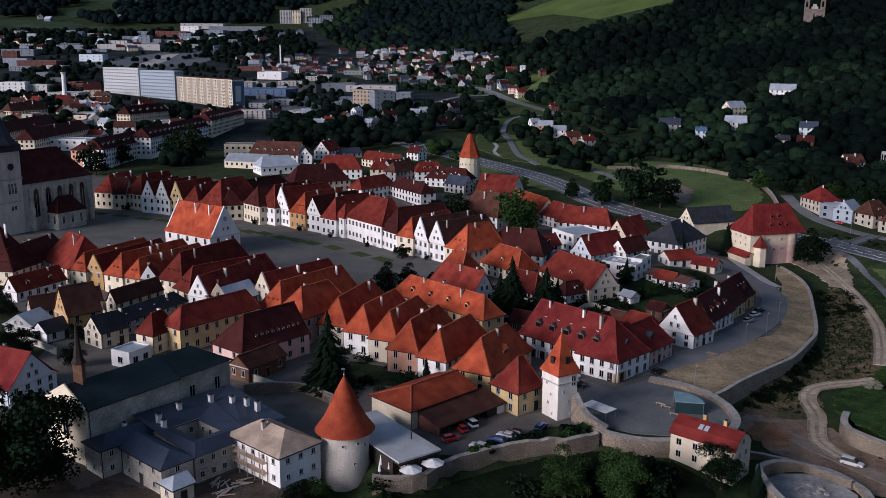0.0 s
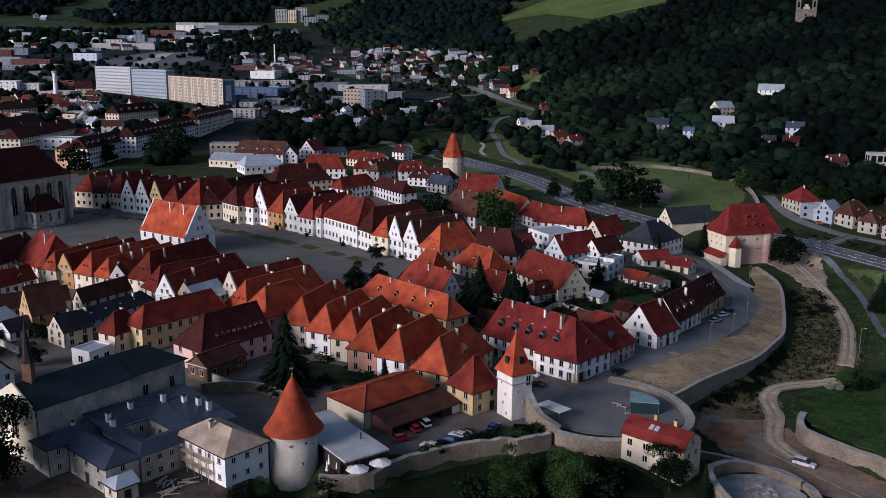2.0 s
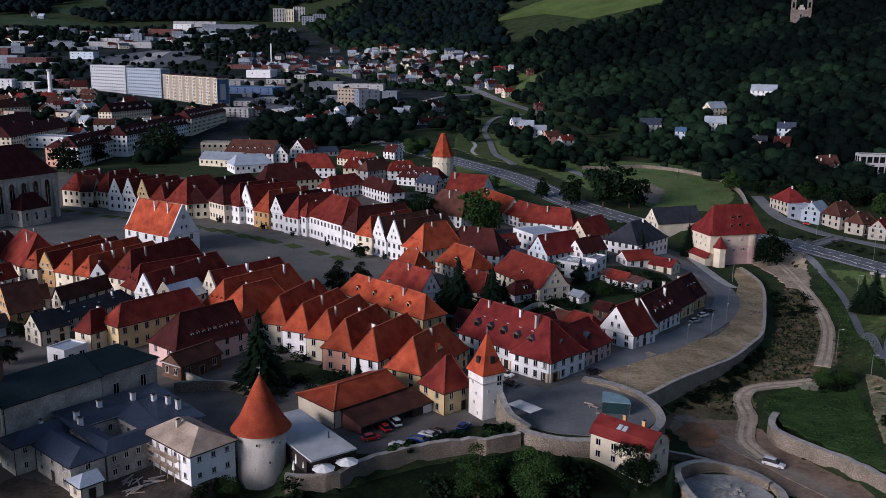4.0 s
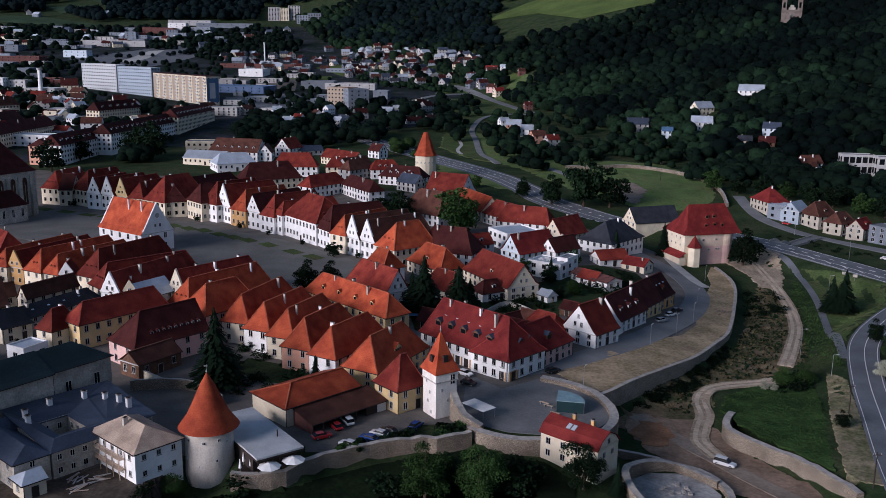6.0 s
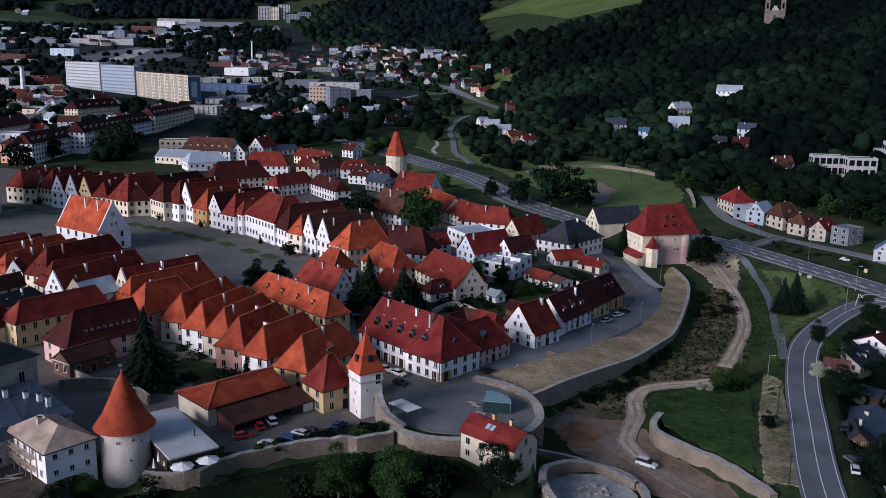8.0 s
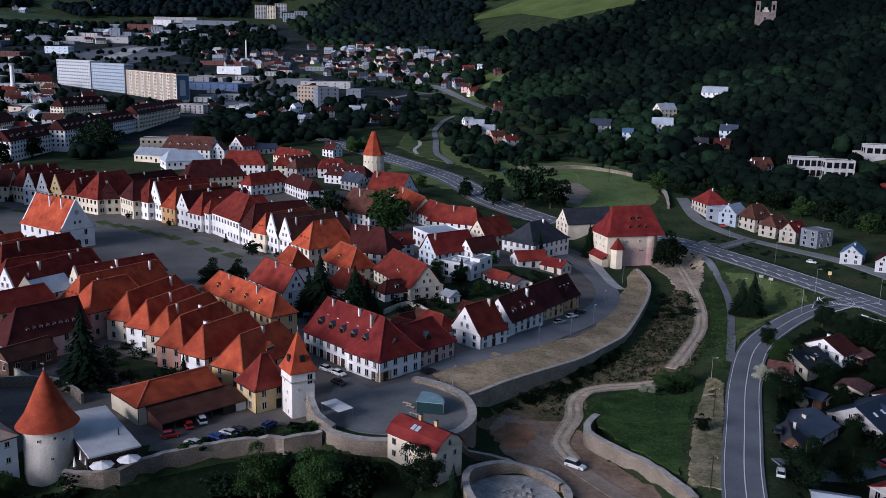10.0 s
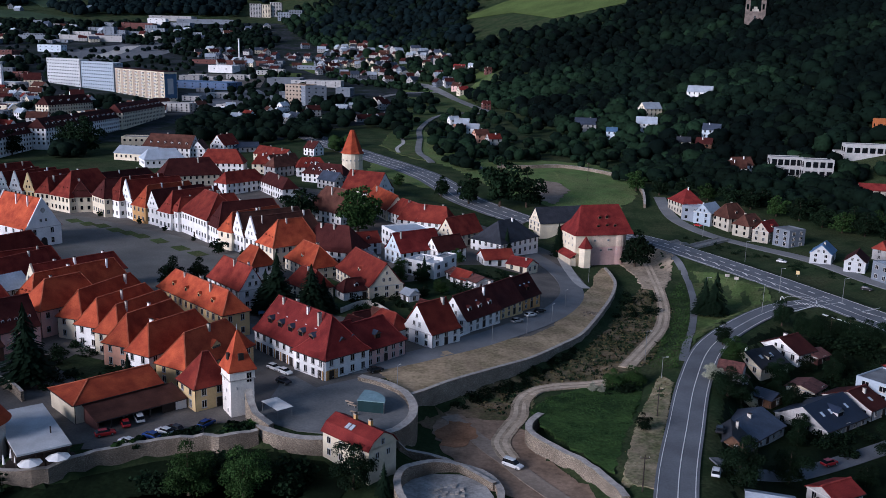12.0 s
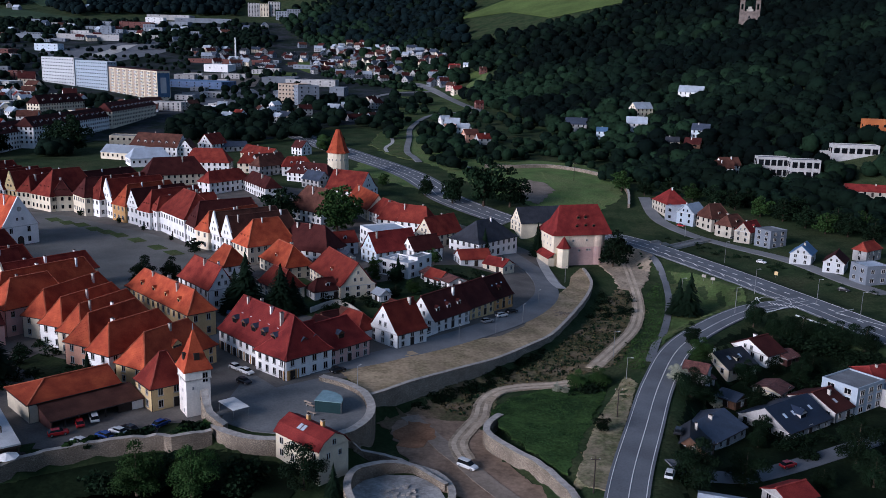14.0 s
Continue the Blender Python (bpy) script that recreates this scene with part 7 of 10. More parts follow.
# yellow house with a long orange roof
house(-1.8, 256.2, 133.8, 39.0, 8.4, 7.5, 5.5, (3.8, 3.8), wall='yellow', roof='orange', chimneys=3, dormers=4)
house(2.9, 279.2, 130.9, 21.8, 9.0, 6.5, 6.8, (0, 2.7), wall='white', roof='red', chimneys=2)
house(3.0, 306.6, 132.5, 10.7, 10.0, 6, 6.0, (2.5, 2.5), wall='white', roof='orange', chimneys=1)
house(21.0, 317.7, 126.4, 20.7, 11.0, 4.5, 6.6, (4.4, 4.4), wall='cream', roof='orange', chimneys=1, dormers=1)

# white row with grey dormers
house(34.6, 227.3, 133.8, 31.9, 14.0, 5.6, 8.4, (6.3, 1.4), wall='white', roof='bright', chimneys=4, dormers=5, skylights=5, gap=2.9, shops=(2,), shop_wall='white', label='long white row house with shops under a red roof', door=False, dormer=(2.0, 1.5), dormer_wall='wood', dormer_roof='slate')
house(40.8, 220.0, -130.4, 13.8, 12.0, 5.5, 6.0, (0, 5.7), shops=(0, 2), wall='white', roof='bright', chimneys=0, dormers=2, skylights=2, gap=2.7, door=False, dormer=(2.0, 1.5), dormer_wall='wood', dormer_roof='slate')
house(50.4, 230.0, -131.2, 14.5, 11.0, 4.6, 6.1, (3.3, 0), wall='pink', roof='bright', chimneys=0, dormers=1, gap=2.7, dormer=(2.0, 1.5), dormer_wall='wood', dormer_roof='slate')

# white gabled houses along the lane
house(65.9, 245.3, 45.4, 11.0, 12.1, 4.2, 7.3, (0, 0), wall='white', roof='red', chimneys=1, skylights=3)
house(77.2, 263.5, -127.6, 17.2, 10.5, 3.9, 6.5, (0, 0), wall='white', roof='dark', chimneys=1, dormers=3, skylights=1, dormer_wall='white', label='white terraced house with three dormers in a dark red roof', gap=2.8, group='terraced houses along the lane', dormer=(1.5, 1.4), dormer_roof='dark')
house(86.3, 278.7, -126.0, 13.5, 10.5, 3.9, 6.3, (0, 0), wall='yellow', roof='dark', chimneys=1, dormers=0, skylights=5, label='yellow terraced house with many skylights in a dark roof', gap=2.8, group='terraced houses along the lane', dormer=(1.5, 1.4), dormer_roof='dark')
house(93.7, 291.3, -126.6, 11.0, 10.5, 3.9, 6.1, (0, 0), wall='ochre', roof='dark', chimneys=1, dormers=1, skylights=3, dormer_wall='wood', label='ochre terraced house with a wooden dormer in a dark red roof', gap=2.8, group='terraced houses along the lane', dormer=(1.5, 1.4), dormer_roof='dark')

# square, far row
house(-171.2, 459.5, 73.3, 26.0, 10.7, 8, 8.0, (4.8, 3.2), wall='cream', roof='red', skylights=3, chimneys=3, dormers=0, group='houses on the far side of the square', gap=2.6, size=(1.1, 1.75), hip_dormers=3)
house(-166.4, 451.1, -177.0, 6.4, 14.0, 8, 7.0, (0, 0), wall='cream', roof='dark', skylights=4, chimneys=1, group='houses on the far side of the square', gap=2.6, size=(1.1, 1.75))
house(-152.1, 455.9, 57.0, 26.0, 12.2, 8, 9.1, (5.5, 3.7), wall='cream', roof='red', skylights=2, chimneys=2, group='houses on the far side of the square', gap=2.6, size=(1.1, 1.75), hip_dormers=3)
house(-144.6, 449.6, 69.2, 26.0, 8.5, 7.5, 7.7, (-1, 2.6), wall='white', roof='red', skylights=3, chimneys=1, group='houses on the far side of the square', gap=2.6, size=(1.1, 1.75))
house(-135.0, 445.7, 61.0, 26.0, 9.6, 7.5, 8.6, (-1, 2.9), wall='white', roof='red', skylights=4, chimneys=2, group='houses on the far side of the square', gap=2.6, size=(1.1, 1.75))
house(-127.3, 443.1, 60.9, 26.0, 9.4, 7.5, 8.5, (-1, 2.8), wall='yellow', roof='red', skylights=2, chimneys=1, group='houses on the far side of the square', gap=2.6, size=(1.1, 1.75))
house(-121.2, 440.3, 70.7, 26.0, 8.7, 7.5, 6.9, (3.9, 2.6), wall='cream', roof='red', skylights=3, chimneys=2, group='houses on the far side of the square', gap=2.6, size=(1.1, 1.75), hip_dormers=2)
house(-107.5, 432.9, 55.8, 26.0, 15.8, 7.5, 11.1, (7.1, 4.7), wall='cream', roof='red', skylights=4, chimneys=1, group='houses on the far side of the square', gap=2.6, size=(1.1, 1.75), hip_dormers=3)
house(-108.7, 433.2, 111.3, 26.0, 10.0, 7.5, 7.0, (4.5, 3.0), wall='cream', roof='dark', skylights=2, chimneys=2, group='houses on the far side of the square', gap=2.6, size=(1.1, 1.75), hip_dormers=3)
house(-82.6, 425.4, 42.7, 30.0, 14.3, 9, 7.9, (3.6, 4.3), wall='cream', roof='dark', skylights=3, chimneys=1, group='houses on the far side of the square', gap=2.6, size=(1.1, 1.75), hip_dormers=2)
house(-76.1, 423.7, 49.6, 30.0, 11.2, 8.5, 9.5, (5.0, 3.4), wall='white', roof='red', skylights=4, chimneys=2, dormers=0, group='houses on the far side of the square', gap=2.6, size=(1.1, 1.75), hip_dormers=3)
house(-67.7, 420.7, 44.1, 30.0, 12.0, 8, 9.6, (-1, 3.6), wall='white', roof='red', chimneys=1, skylights=1, group='houses on the far side of the square', gap=2.6, size=(1.1, 1.75))
house(-60.3, 412.3, 50.6, 30.0, 10.7, 7.8, 8.6, (4.8, 3.2), wall='ochre', roof='orange', skylights=3, chimneys=2, group='houses on the far side of the square', gap=2.6, size=(1.1, 1.75), hip_dormers=3)
house(-52.4, 407.3, 50.5, 30.0, 10.4, 8, 7.8, (0, 3.1), wall='white', roof='dark', chimneys=1, skylights=2, group='houses on the far side of the square', gap=2.6, size=(1.1, 1.75))
house(-44.1, 398.8, 48.7, 30.0, 9.7, 7.8, 8.7, (4.4, 2.9), wall='white', roof='red', skylights=2, chimneys=2, group='houses on the far side of the square', gap=2.6, size=(1.1, 1.75), hip_dormers=3)
house(-37.1, 394.2, 39.7, 30.0, 6.7, 9, 5.4, (3.0, 2.0), wall='white', roof='red', skylights=3, chimneys=2, group='houses on the far side of the square', gap=2.6, size=(1.1, 1.75), hip_dormers=2)
house(-30.8, 379.3, 128.8, 28.5, 18.0, 9.5, 9.0, (8.1, 7.2), wall='white', roof='red', chimneys=2, skylights=4, group='houses on the far side of the square', gap=2.6, size=(1.1, 1.75), label='broad white town mansion under a large red clay-tiled hipped roof', hip_dormers=3)
house(-13.2, 367.7, 35.0, 30.0, 12.4, 8, 9.3, (4.3, 3.7), wall='white', roof='dark', skylights=2, chimneys=1, group='houses on the far side of the square', gap=2.6, size=(1.1, 1.75), hip_dormers=3)
house(-9.2, 362.8, 51.3, 30.0, 8.4, 7.6, 7.1, (3.8, 2.5), wall='cream', roof='orange', skylights=3, chimneys=2, group='houses on the far side of the square', gap=2.6, size=(1.1, 1.75), hip_dormers=2)
house(-0.9, 356.5, 40.7, 30.0, 9.6, 7.2, 8.6, (-1, 2.9), wall='white', roof='brown', skylights=4, chimneys=1, group='houses on the far side of the square', gap=2.6, size=(1.1, 1.75))
house(5.0, 351.0, 43.6, 30.0, 9.6, 7.2, 8.2, (-1, 2.9), wall='white', roof='brown', skylights=2, chimneys=2, group='houses on the far side of the square', gap=2.6, size=(1.1, 1.75))
house(9.1, 336.9, 40.3, 20.0, 12.4, 7.2, 8.7, (5.6, 3.7), wall='cream', roof='orange', skylights=3, chimneys=1, group='houses on the far side of the square', gap=2.6, size=(1.1, 1.75), hip_dormers=3)

# roofs behind the far row
house(-100.3, 469.2, -124.5, 36.4, 12.0, 6, 6.6, (4.2, 4.2), wall='cream', roof='dark', chimneys=2, skylights=2)
house(-75.6, 501.7, -149.7, 33.4, 16.0, 6, 8.8, (5.6, 5.6), wall='cream', roof='dark', chimneys=2, skylights=2)
house(-68.1, 544.9, -176.4, 26.9, 14.0, 6, 7.7, (4.9, 4.9), wall='white', roof='red', chimneys=2, skylights=2)
house(-43.3, 484.3, -127.7, 27.0, 10.0, 6, 5.5, (3.5, 3.5), wall='white', roof='red', chimneys=2, skylights=2)
house(-21.2, 476.3, 122.3, 33.5, 9.0, 6, 5.0, (3.1, 3.1), wall='white', roof='dark', chimneys=2, skylights=2)
house(-41.9, 544.3, -176.4, 15.2, 10.0, 6, 5.5, (3.5, 3.5), wall='cream', roof='red', chimneys=2, skylights=2)
house(-31.5, 536.8, -129.5, 17.4, 10.0, 6, 5.5, (3.5, 3.5), wall='grey', roof='brown', chimneys=2, skylights=2)
house(-14.0, 541.0, 15.0, 18.0, 11.0, 5.5, 5.2, (3.5, 3.5), wall='white', roof='red', chimneys=2, dormers=3)
house(-1.0, 519.0, 158.0, 27.0, 12.0, 5.0, 5.8, (4.2, 4.2), wall='white', roof='dark', chimneys=2, dormers=4, skylights=2)
house(-33.0, 549.0, 50.0, 20.0, 10.0, 6.0, 5.0, (0, 0), wall='grey', roof='brown', chimneys=2, skylights=3)
house(4.0, 500.0, 140.0, 14.0, 9.0, 5.0, 4.4, (0, 0), wall='grey', roof='slate', chimneys=1, skylights=2)
house(16.8, 419.4, 139.5, 23.9, 16.2, 5.5, 9.7, (4.9, 4.9), wall='white', roof='brown', chimneys=2, skylights=1)
house(26.0, 340.6, 158.7, 23.0, 15.0, 5, 8.4, (5.0, 5.0), wall='white', roof='dark', chimneys=2)
house(37.0, 352.0, 29.3, 10.0, 8.5, 5, 3.6, (0, 0), wall='white', roof='red', chimneys=1, dormers=1, skylights=1)
house(25.7, 480.9, 153.2, 21.4, 18.9, 4, 9.4, (0, 0), wall='white', roof='red', chimneys=1)
house(38.8, 437.2, 113.0, 34.1, 11.0, 5, 6.6, (0, 0), wall='cream', roof='orange', chimneys=1)
house(20.3, 415.4, 134.2, 13.7, 10.0, 6, 5.0, (0, 0), wall='white', roof='red', chimneys=1, floors=3)

# houses with gardens inside the wall
area('gardens', [(13.0, 275.0), (20.8, 321.5), (31.7, 305.7), (40.3, 296.3), (69.6, 317.5), (69.9, 295.9), (54.9, 254.6), (34.9, 267.1), (16.4, 249.6)], GRASS, 0.17, 'dark green overgrown gardens behind the houses', 'grass', level=upper)
area('gardens', [(-26.6, 225.1), (-15.9, 220.3), (-1.3, 217.4), (-6.7, 205.5), (-20.6, 208.9), (-28.5, 216.6)], GRASS, 0.17, 'dark green garden behind the stable wing', 'grass', level=upper)
area('gardens', [(-143.4, 274.8), (-127.2, 262.9), (-111.1, 241.5), (-109.0, 222.7), (-113.6, 214.2)], GRASS, 0.17, 'dark green yards and gardens', 'grass', level=upper)
area('gardens', [(62.0, 292.0), (70.0, 318.0), (74.0, 336.0), (84.0, 341.0), (97.0, 334.0), (99.0, 318.0), (90.0, 302.0), (76.0, 280.0), (66.0, 268.0)], GRASS, 0.19, 'dark green gardens behind the terraced houses', 'grass', level=upper)
belt([(64.0, 292.0), (72.0, 322.0), (92.0, 332.0), (94.0, 318.0), (80.0, 288.0)], 26, 3.2, 'dark garden shrubs behind the terraced houses', seed=74, mat='dark', wide=0.8)
block(62.7, 319.8, -34.5, 13.1, 10.0, 5.5, wall='white', roof='metal', floors=2, label='white unfinished house with an open roof terrace')
rampart('garden_wall', [(-49.2, 201.4), (-37.7, 203.2), (-31.0, 199.1), (-25.4, 193.1)], 0.7, 2.6, label='old rubble garden wall behind the round tower', foot=3, uneven=.2)
rampart('garden_wall', [(37.6, 268.4), (45.2, 278.0), (54.9, 263.0)], 0.4, 1.8, PLASTER['stonewash'], label='pale garden wall between the lawns', foot=2)
rampart('yard_wall', [(-121.6, 240.1), (-114.7, 235.4), (-105.4, 228.2)], 0.4, 2.0, PLASTER['stonewash'], label='pale panelled yard wall', foot=2)
rampart('yard_wall', [(-50.8, 211.2), (-46.4, 207.4), (-41.1, 203.1)], 0.5, 2.2, PLASTER['cream'], label='cream plastered yard wall', foot=2)
house(60.4, 399.9, 156.8, 24.4, 11.0, 5, 6.6, (3.3, 2.2), wall='white', roof='red', chimneys=2, skylights=4)
house(53.0, 410.5, 121.2, 27.3, 11.0, 5, 6.1, (3.3, 3.3), wall='white', roof='red', chimneys=1)
block(52.7, 368.0, -62.7, 15.5, 16.2, 7, wall='white', roof='metal', floors=2, label='white house with a pale sheet-metal flat roof')
house(74.7, 376.8, 47.1, 17.7, 10.4, 5, 6.8, (0, 0), wall='cream', roof='red', chimneys=1)
house(56.7, 341.9, 37.4, 19.5, 11.0, 5, 6.6, (0, 0), wall='pale', roof='bright', chimneys=1)
house(43.2, 299.8, 118.9, 29.2, 12.0, 4.5, 7.2, (0, 3.0), wall='cream', roof='red', chimneys=1, dormers=1)
house(24.9, 287.9, 132.4, 13.9, 9.0, 4, 5.4, (2.7, 2.7), wall='cream', roof='red', chimneys=1)
house(39.4, 287.1, 31.6, 10.1, 6.7, 3.2, 3.3, (2.3, 2.3), wall='white', roof='dark', chimneys=0, floors=1, dormers=1)
block(69.0, 321.5, -34.5, 4.2, 8.5, 6.6, wall='white', roof='felt', floors=2, label='raw white stair tower of the unfinished house')
rubble(61.5, 321.0, 5.75, 3.2, 30, 'white building rubble and blocks on the unfinished roof terrace', PLASTER['white'], 17)
house(68.9, 343.6, 39.7, 13.8, 8.3, 5, 4.6, (0, 0), wall='white', roof='dark', chimneys=1, skylights=3)
house(88.6, 346.0, 18.0, 12.5, 9.0, 3.0, 2.8, (0, 0), wall='white', roof='red', chimneys=1, floors=1)
house(98.6, 341.0, -38.0, 9.5, 7.5, 2.9, 2.2, (0, 0), wall='cream', roof='bright', chimneys=1, floors=1)
house(52.0, 292.0, 20.0, 7.0, 5.0, 2.0, 1.2, (0, 0), wall='wood', roof='brown', chimneys=0, floors=1, name='shed', category='shed', label='brown timber garden shed with a tiled roof')
house(57.8, 289.4, 30.0, 4.5, 3.6, 2.0, 0.5, (0, 0), wall='grey', roof='metal', chimneys=0, floors=1, name='shed', category='shed', label='small grey garden shed with a pale sheet roof')
house(45.8, 260.0, 40.0, 8.0, 5.0, 2.3, 1.4, (0, 0), wall='wood', roof='dark', chimneys=0, floors=1, name='shed', category='shed', label='dark timber shed behind the white row')
house(77.6, 309.2, -54.0, 18.0, 7.2, 3.4, 1.4, (0, 0), wall='white', roof='rust', chimneys=0, floors=1)
house(93.5, 372.1, 47.8, 24.6, 16.3, 6, 7.4, (7.4, 7.4), wall='white', roof='black', chimneys=1)
house(121.5, 424.0, 20.0, 24.0, 12.5, 4.8, 6.6, (0, 0), z=-3.0, wall='cream', sides=(3,), roof='black', chimneys=0, skylights=9, label='long yellow-gabled hall with a charcoal roof full of skylights')
house(53.8, 247.7, 136.5, 11.1, 8.0, 3.5, 4.0, (2.4, 2.4), wall='white', roof='red', chimneys=0, floors=1)
house(21.5, 254.3, 149.7, 7.3, 7.0, 3, 2.8, (0, 0), wall='wood', roof='dark', chimneys=0, floors=1)

# square, near row
# First two roofs take dark tiles: evening shade put into tile colour.
house(-149.4, 310.7, 81.7, 34.0, 8.7, 6.5, 6.5, (3.9, 2.6), wall='cream', roof='dark', skylights=4, chimneys=4, group='houses on the near side of the square', gap=2.8, size=(0.9, 1.4), hip_dormers=2)
house(-155.7, 302.5, -102.7, 14.5, 20.0, 6.5, 14.0, (9.0, 9.0), wall='cream', roof='dark', skylights=2, chimneys=3, group='houses on the near side of the square', gap=2.8, size=(0.9, 1.4), hip_dormers=3)
house(-133.0, 311.9, 136.6, 22.6, 16.0, 6.0, 9.6, (4.8, 4.8), wall='cream', roof='red', skylights=3, chimneys=2, group='houses on the near side of the square', gap=2.8, size=(0.9, 1.4), hip_dormers=3)
house(-119.9, 311.9, 65.8, 34.0, 7.2, 6.3, 5.3, (3.2, 2.2), wall='cream', roof='orange', skylights=4, chimneys=2, group='houses on the near side of the square', gap=2.8, size=(0.9, 1.4), hip_dormers=2)
house(-113.5, 310.5, 65.7, 34.0, 7.1, 6.3, 5.3, (-1, 2.1), wall='ochre', roof='red', chimneys=2, skylights=2, group='houses on the near side of the square', gap=2.8, size=(0.9, 1.4))
house(-104.1, 304.7, 60.4, 34.0, 8.8, 6.3, 6.7, (3.9, 2.6), wall='cream', roof='orange', skylights=3, chimneys=2, group='houses on the near side of the square', gap=2.8, size=(0.9, 1.4), hip_dormers=2)
house(-97.4, 301.9, 62.8, 34.0, 7.7, 6.3, 5.7, (3.4, 2.3), wall='cream', roof='orange', skylights=4, chimneys=2, group='houses on the near side of the square', gap=2.8, size=(0.9, 1.4), hip_dormers=2)
house(-102.3, 302.2, 100.4, 34.0, 5.2, 6.3, 3.8, (-1, 1.5), wall='white', roof='red', skylights=2, chimneys=1, group='houses on the near side of the square', gap=2.8, size=(0.9, 1.4))
house(-83.3, 298.6, 60.1, 34.0, 11.1, 6.3, 8.3, (5.0, 3.3), wall='cream', roof='red', chimneys=2, skylights=2, group='houses on the near side of the square', gap=2.8, size=(0.9, 1.4), hip_dormers=3)
house(-72.5, 284.2, 44.9, 34.0, 9.2, 6.3, 6.8, (4.2, 2.8), wall='cream', roof='red', chimneys=1, skylights=4, group='houses on the near side of the square', gap=2.8, size=(0.9, 1.4), hip_dormers=3)
house(-69.6, 279.8, 64.5, 34.0, 8.3, 6.3, 6.2, (-1, 2.5), wall='white', roof='red', chimneys=2, skylights=2, group='houses on the near side of the square', gap=2.8, size=(0.9, 1.4))
house(-76.3, 280.9, 107.3, 34.0, 4.9, 6.3, 3.6, (-1, 1.5), wall='cream', roof='red', chimneys=1, skylights=4, group='houses on the near side of the square', gap=2.8, size=(0.9, 1.4))
house(-49.5, 283.6, 50.6, 30.0, 7.2, 6.5, 5.3, (-1, 2.1), wall='cream', roof='red', skylights=4, chimneys=3, group='houses on the near side of the square', gap=2.8, size=(0.9, 1.4))
house(-43.2, 265.8, 55.2, 34.0, 9.8, 6.3, 7.3, (4.4, 2.9), wall='white', roof='orange', skylights=2, chimneys=2, group='houses on the near side of the square', gap=2.8, size=(0.9, 1.4), hip_dormers=3)
house(-39.6, 248.2, 54.2, 19.4, 11.1, 8, 6.9, (5.0, 3.3), wall='pink', roof='orange', chimneys=1, gap=3.6)
house(-50.0, 226.6, 50.2, 22.2, 12.2, 6, 7.3, (5.5, 0), wall='pink', roof='dark', chimneys=0, dormers=9, dormer=(0.8, 0.95), dormer_wall='white', gap=4.2, label='long pink two-storey school wing with small roof dormers')

# yards behind the near row
house(-137.6, 287.6, 63.8, 19.5, 6.3, 3.6, 4.4, (0, 0), wall='white', roof='red', chimneys=1, floors=1, dormers=2)
house(-118.3, 265.4, 38.4, 20.8, 5.3, 3.6, 3.7, (0, 0), wall='cream', roof='brown', chimneys=1, floors=1)
house(-108.2, 250.4, 45.4, 9.9, 9.4, 6, 7.5, (0, 0), wall='ochre', roof='brown', chimneys=1)
house(-98.4, 270.1, 62.2, 19.1, 4.1, 5, 3.7, (0, 0), wall='cream', roof='brown', chimneys=0, skylights=3)
house(-95.7, 238.7, 52.5, 8.4, 8.3, 4.6, 4.1, (0, 1.7), wall='cream', roof='black', chimneys=1, skylights=4)
house(-91.1, 256.3, 64.3, 28.8, 6.9, 4.2, 2.8, (1.0, 1.7), wall='grey', roof='black', chimneys=2, skylights=4)
house(-80.0, 233.5, 61.1, 8.6, 6.2, 5.6, 5.0, (2.8, 1.9), wall='cream', roof='red', chimneys=1)
house(-67.1, 242.6, 51.8, 27.3, 8.1, 7.2, 4.8, (3.6, 1.6), wall='yellow', roof='red', chimneys=1, skylights=8, gap=3.0, label='yellow two-storey house with wooden galleries and a red tiled roof')
house(-67.6, 271.0, 58.7, 12.4, 9.7, 5, 3.9, (0, 0), wall='grey', roof='metal', chimneys=0)
block(-83.1, 222.2, -26.9, 6.4, 7.5, 4, wall='white', roof='metal', floors=1, label='small white flat-roofed outbuilding')
house(-112.4, 242.7, 57.8, 8.5, 6.7, 3, 2.7, (0, 0), wall='white', roof='black', chimneys=0, floors=1)
house(-121.3, 247.9, 70.6, 8.1, 10.9, 3, 3.3, (0, 0), wall='grey', roof='metal', chimneys=0, floors=1)
house(-102.8, 200.0, 156.5, 11.8, 13.6, 4.5, 6.8, (0, 0), wall='pale', roof='bright', chimneys=1)
house(-48.9, 215.7, 57.0, 13.1, 7.0, 4, 2.5, (0, 0), wall='wood', roof='brown', chimneys=0, floors=1)

# friary beside the round tower
FRIARY = house(-69.7, 175.4, 55.4, 21.9, 13.6, 12.0, 3.5, (0, 0), wall="old", roof="green", chimneys=0, floors=1, sides=(), size=(1.1, 3.2), gap=6.5, z=0.0, name="friary_church", category="church", gable_windows=False, label="long weathered friary church nave with a dark green sheet-metal roof")
WEST = part("west_front", Geo().add([(-11.3, -6.8, -2), (-11.3, 6.8, -2), (-11.3, 6.8, 12.0), (-11.3, 0, 15.9), (-11.3, -6.8, 12.0), (-10.96, -6.8, -2), (-10.96, 6.8, -2), (-10.96, 6.8, 12.0), (-10.96, 0, 15.9), (-10.96, -6.8, 12.0)],
                                    [(4, 3, 2, 1, 0), (5, 6, 7, 8, 9), (0, 1, 6, 5), (1, 2, 7, 6), (2, 3, 8, 7), (3, 4, 9, 8), (4, 0, 5, 9)]).mesh("west_front", [PLASTER["cream"]]), FRIARY, None, "cream plastered west gable")
part("lancet_window", lancet_mesh(1.6, 4.6), WEST, pose(-11.32, 0, 5.0, 0, 0, 270))
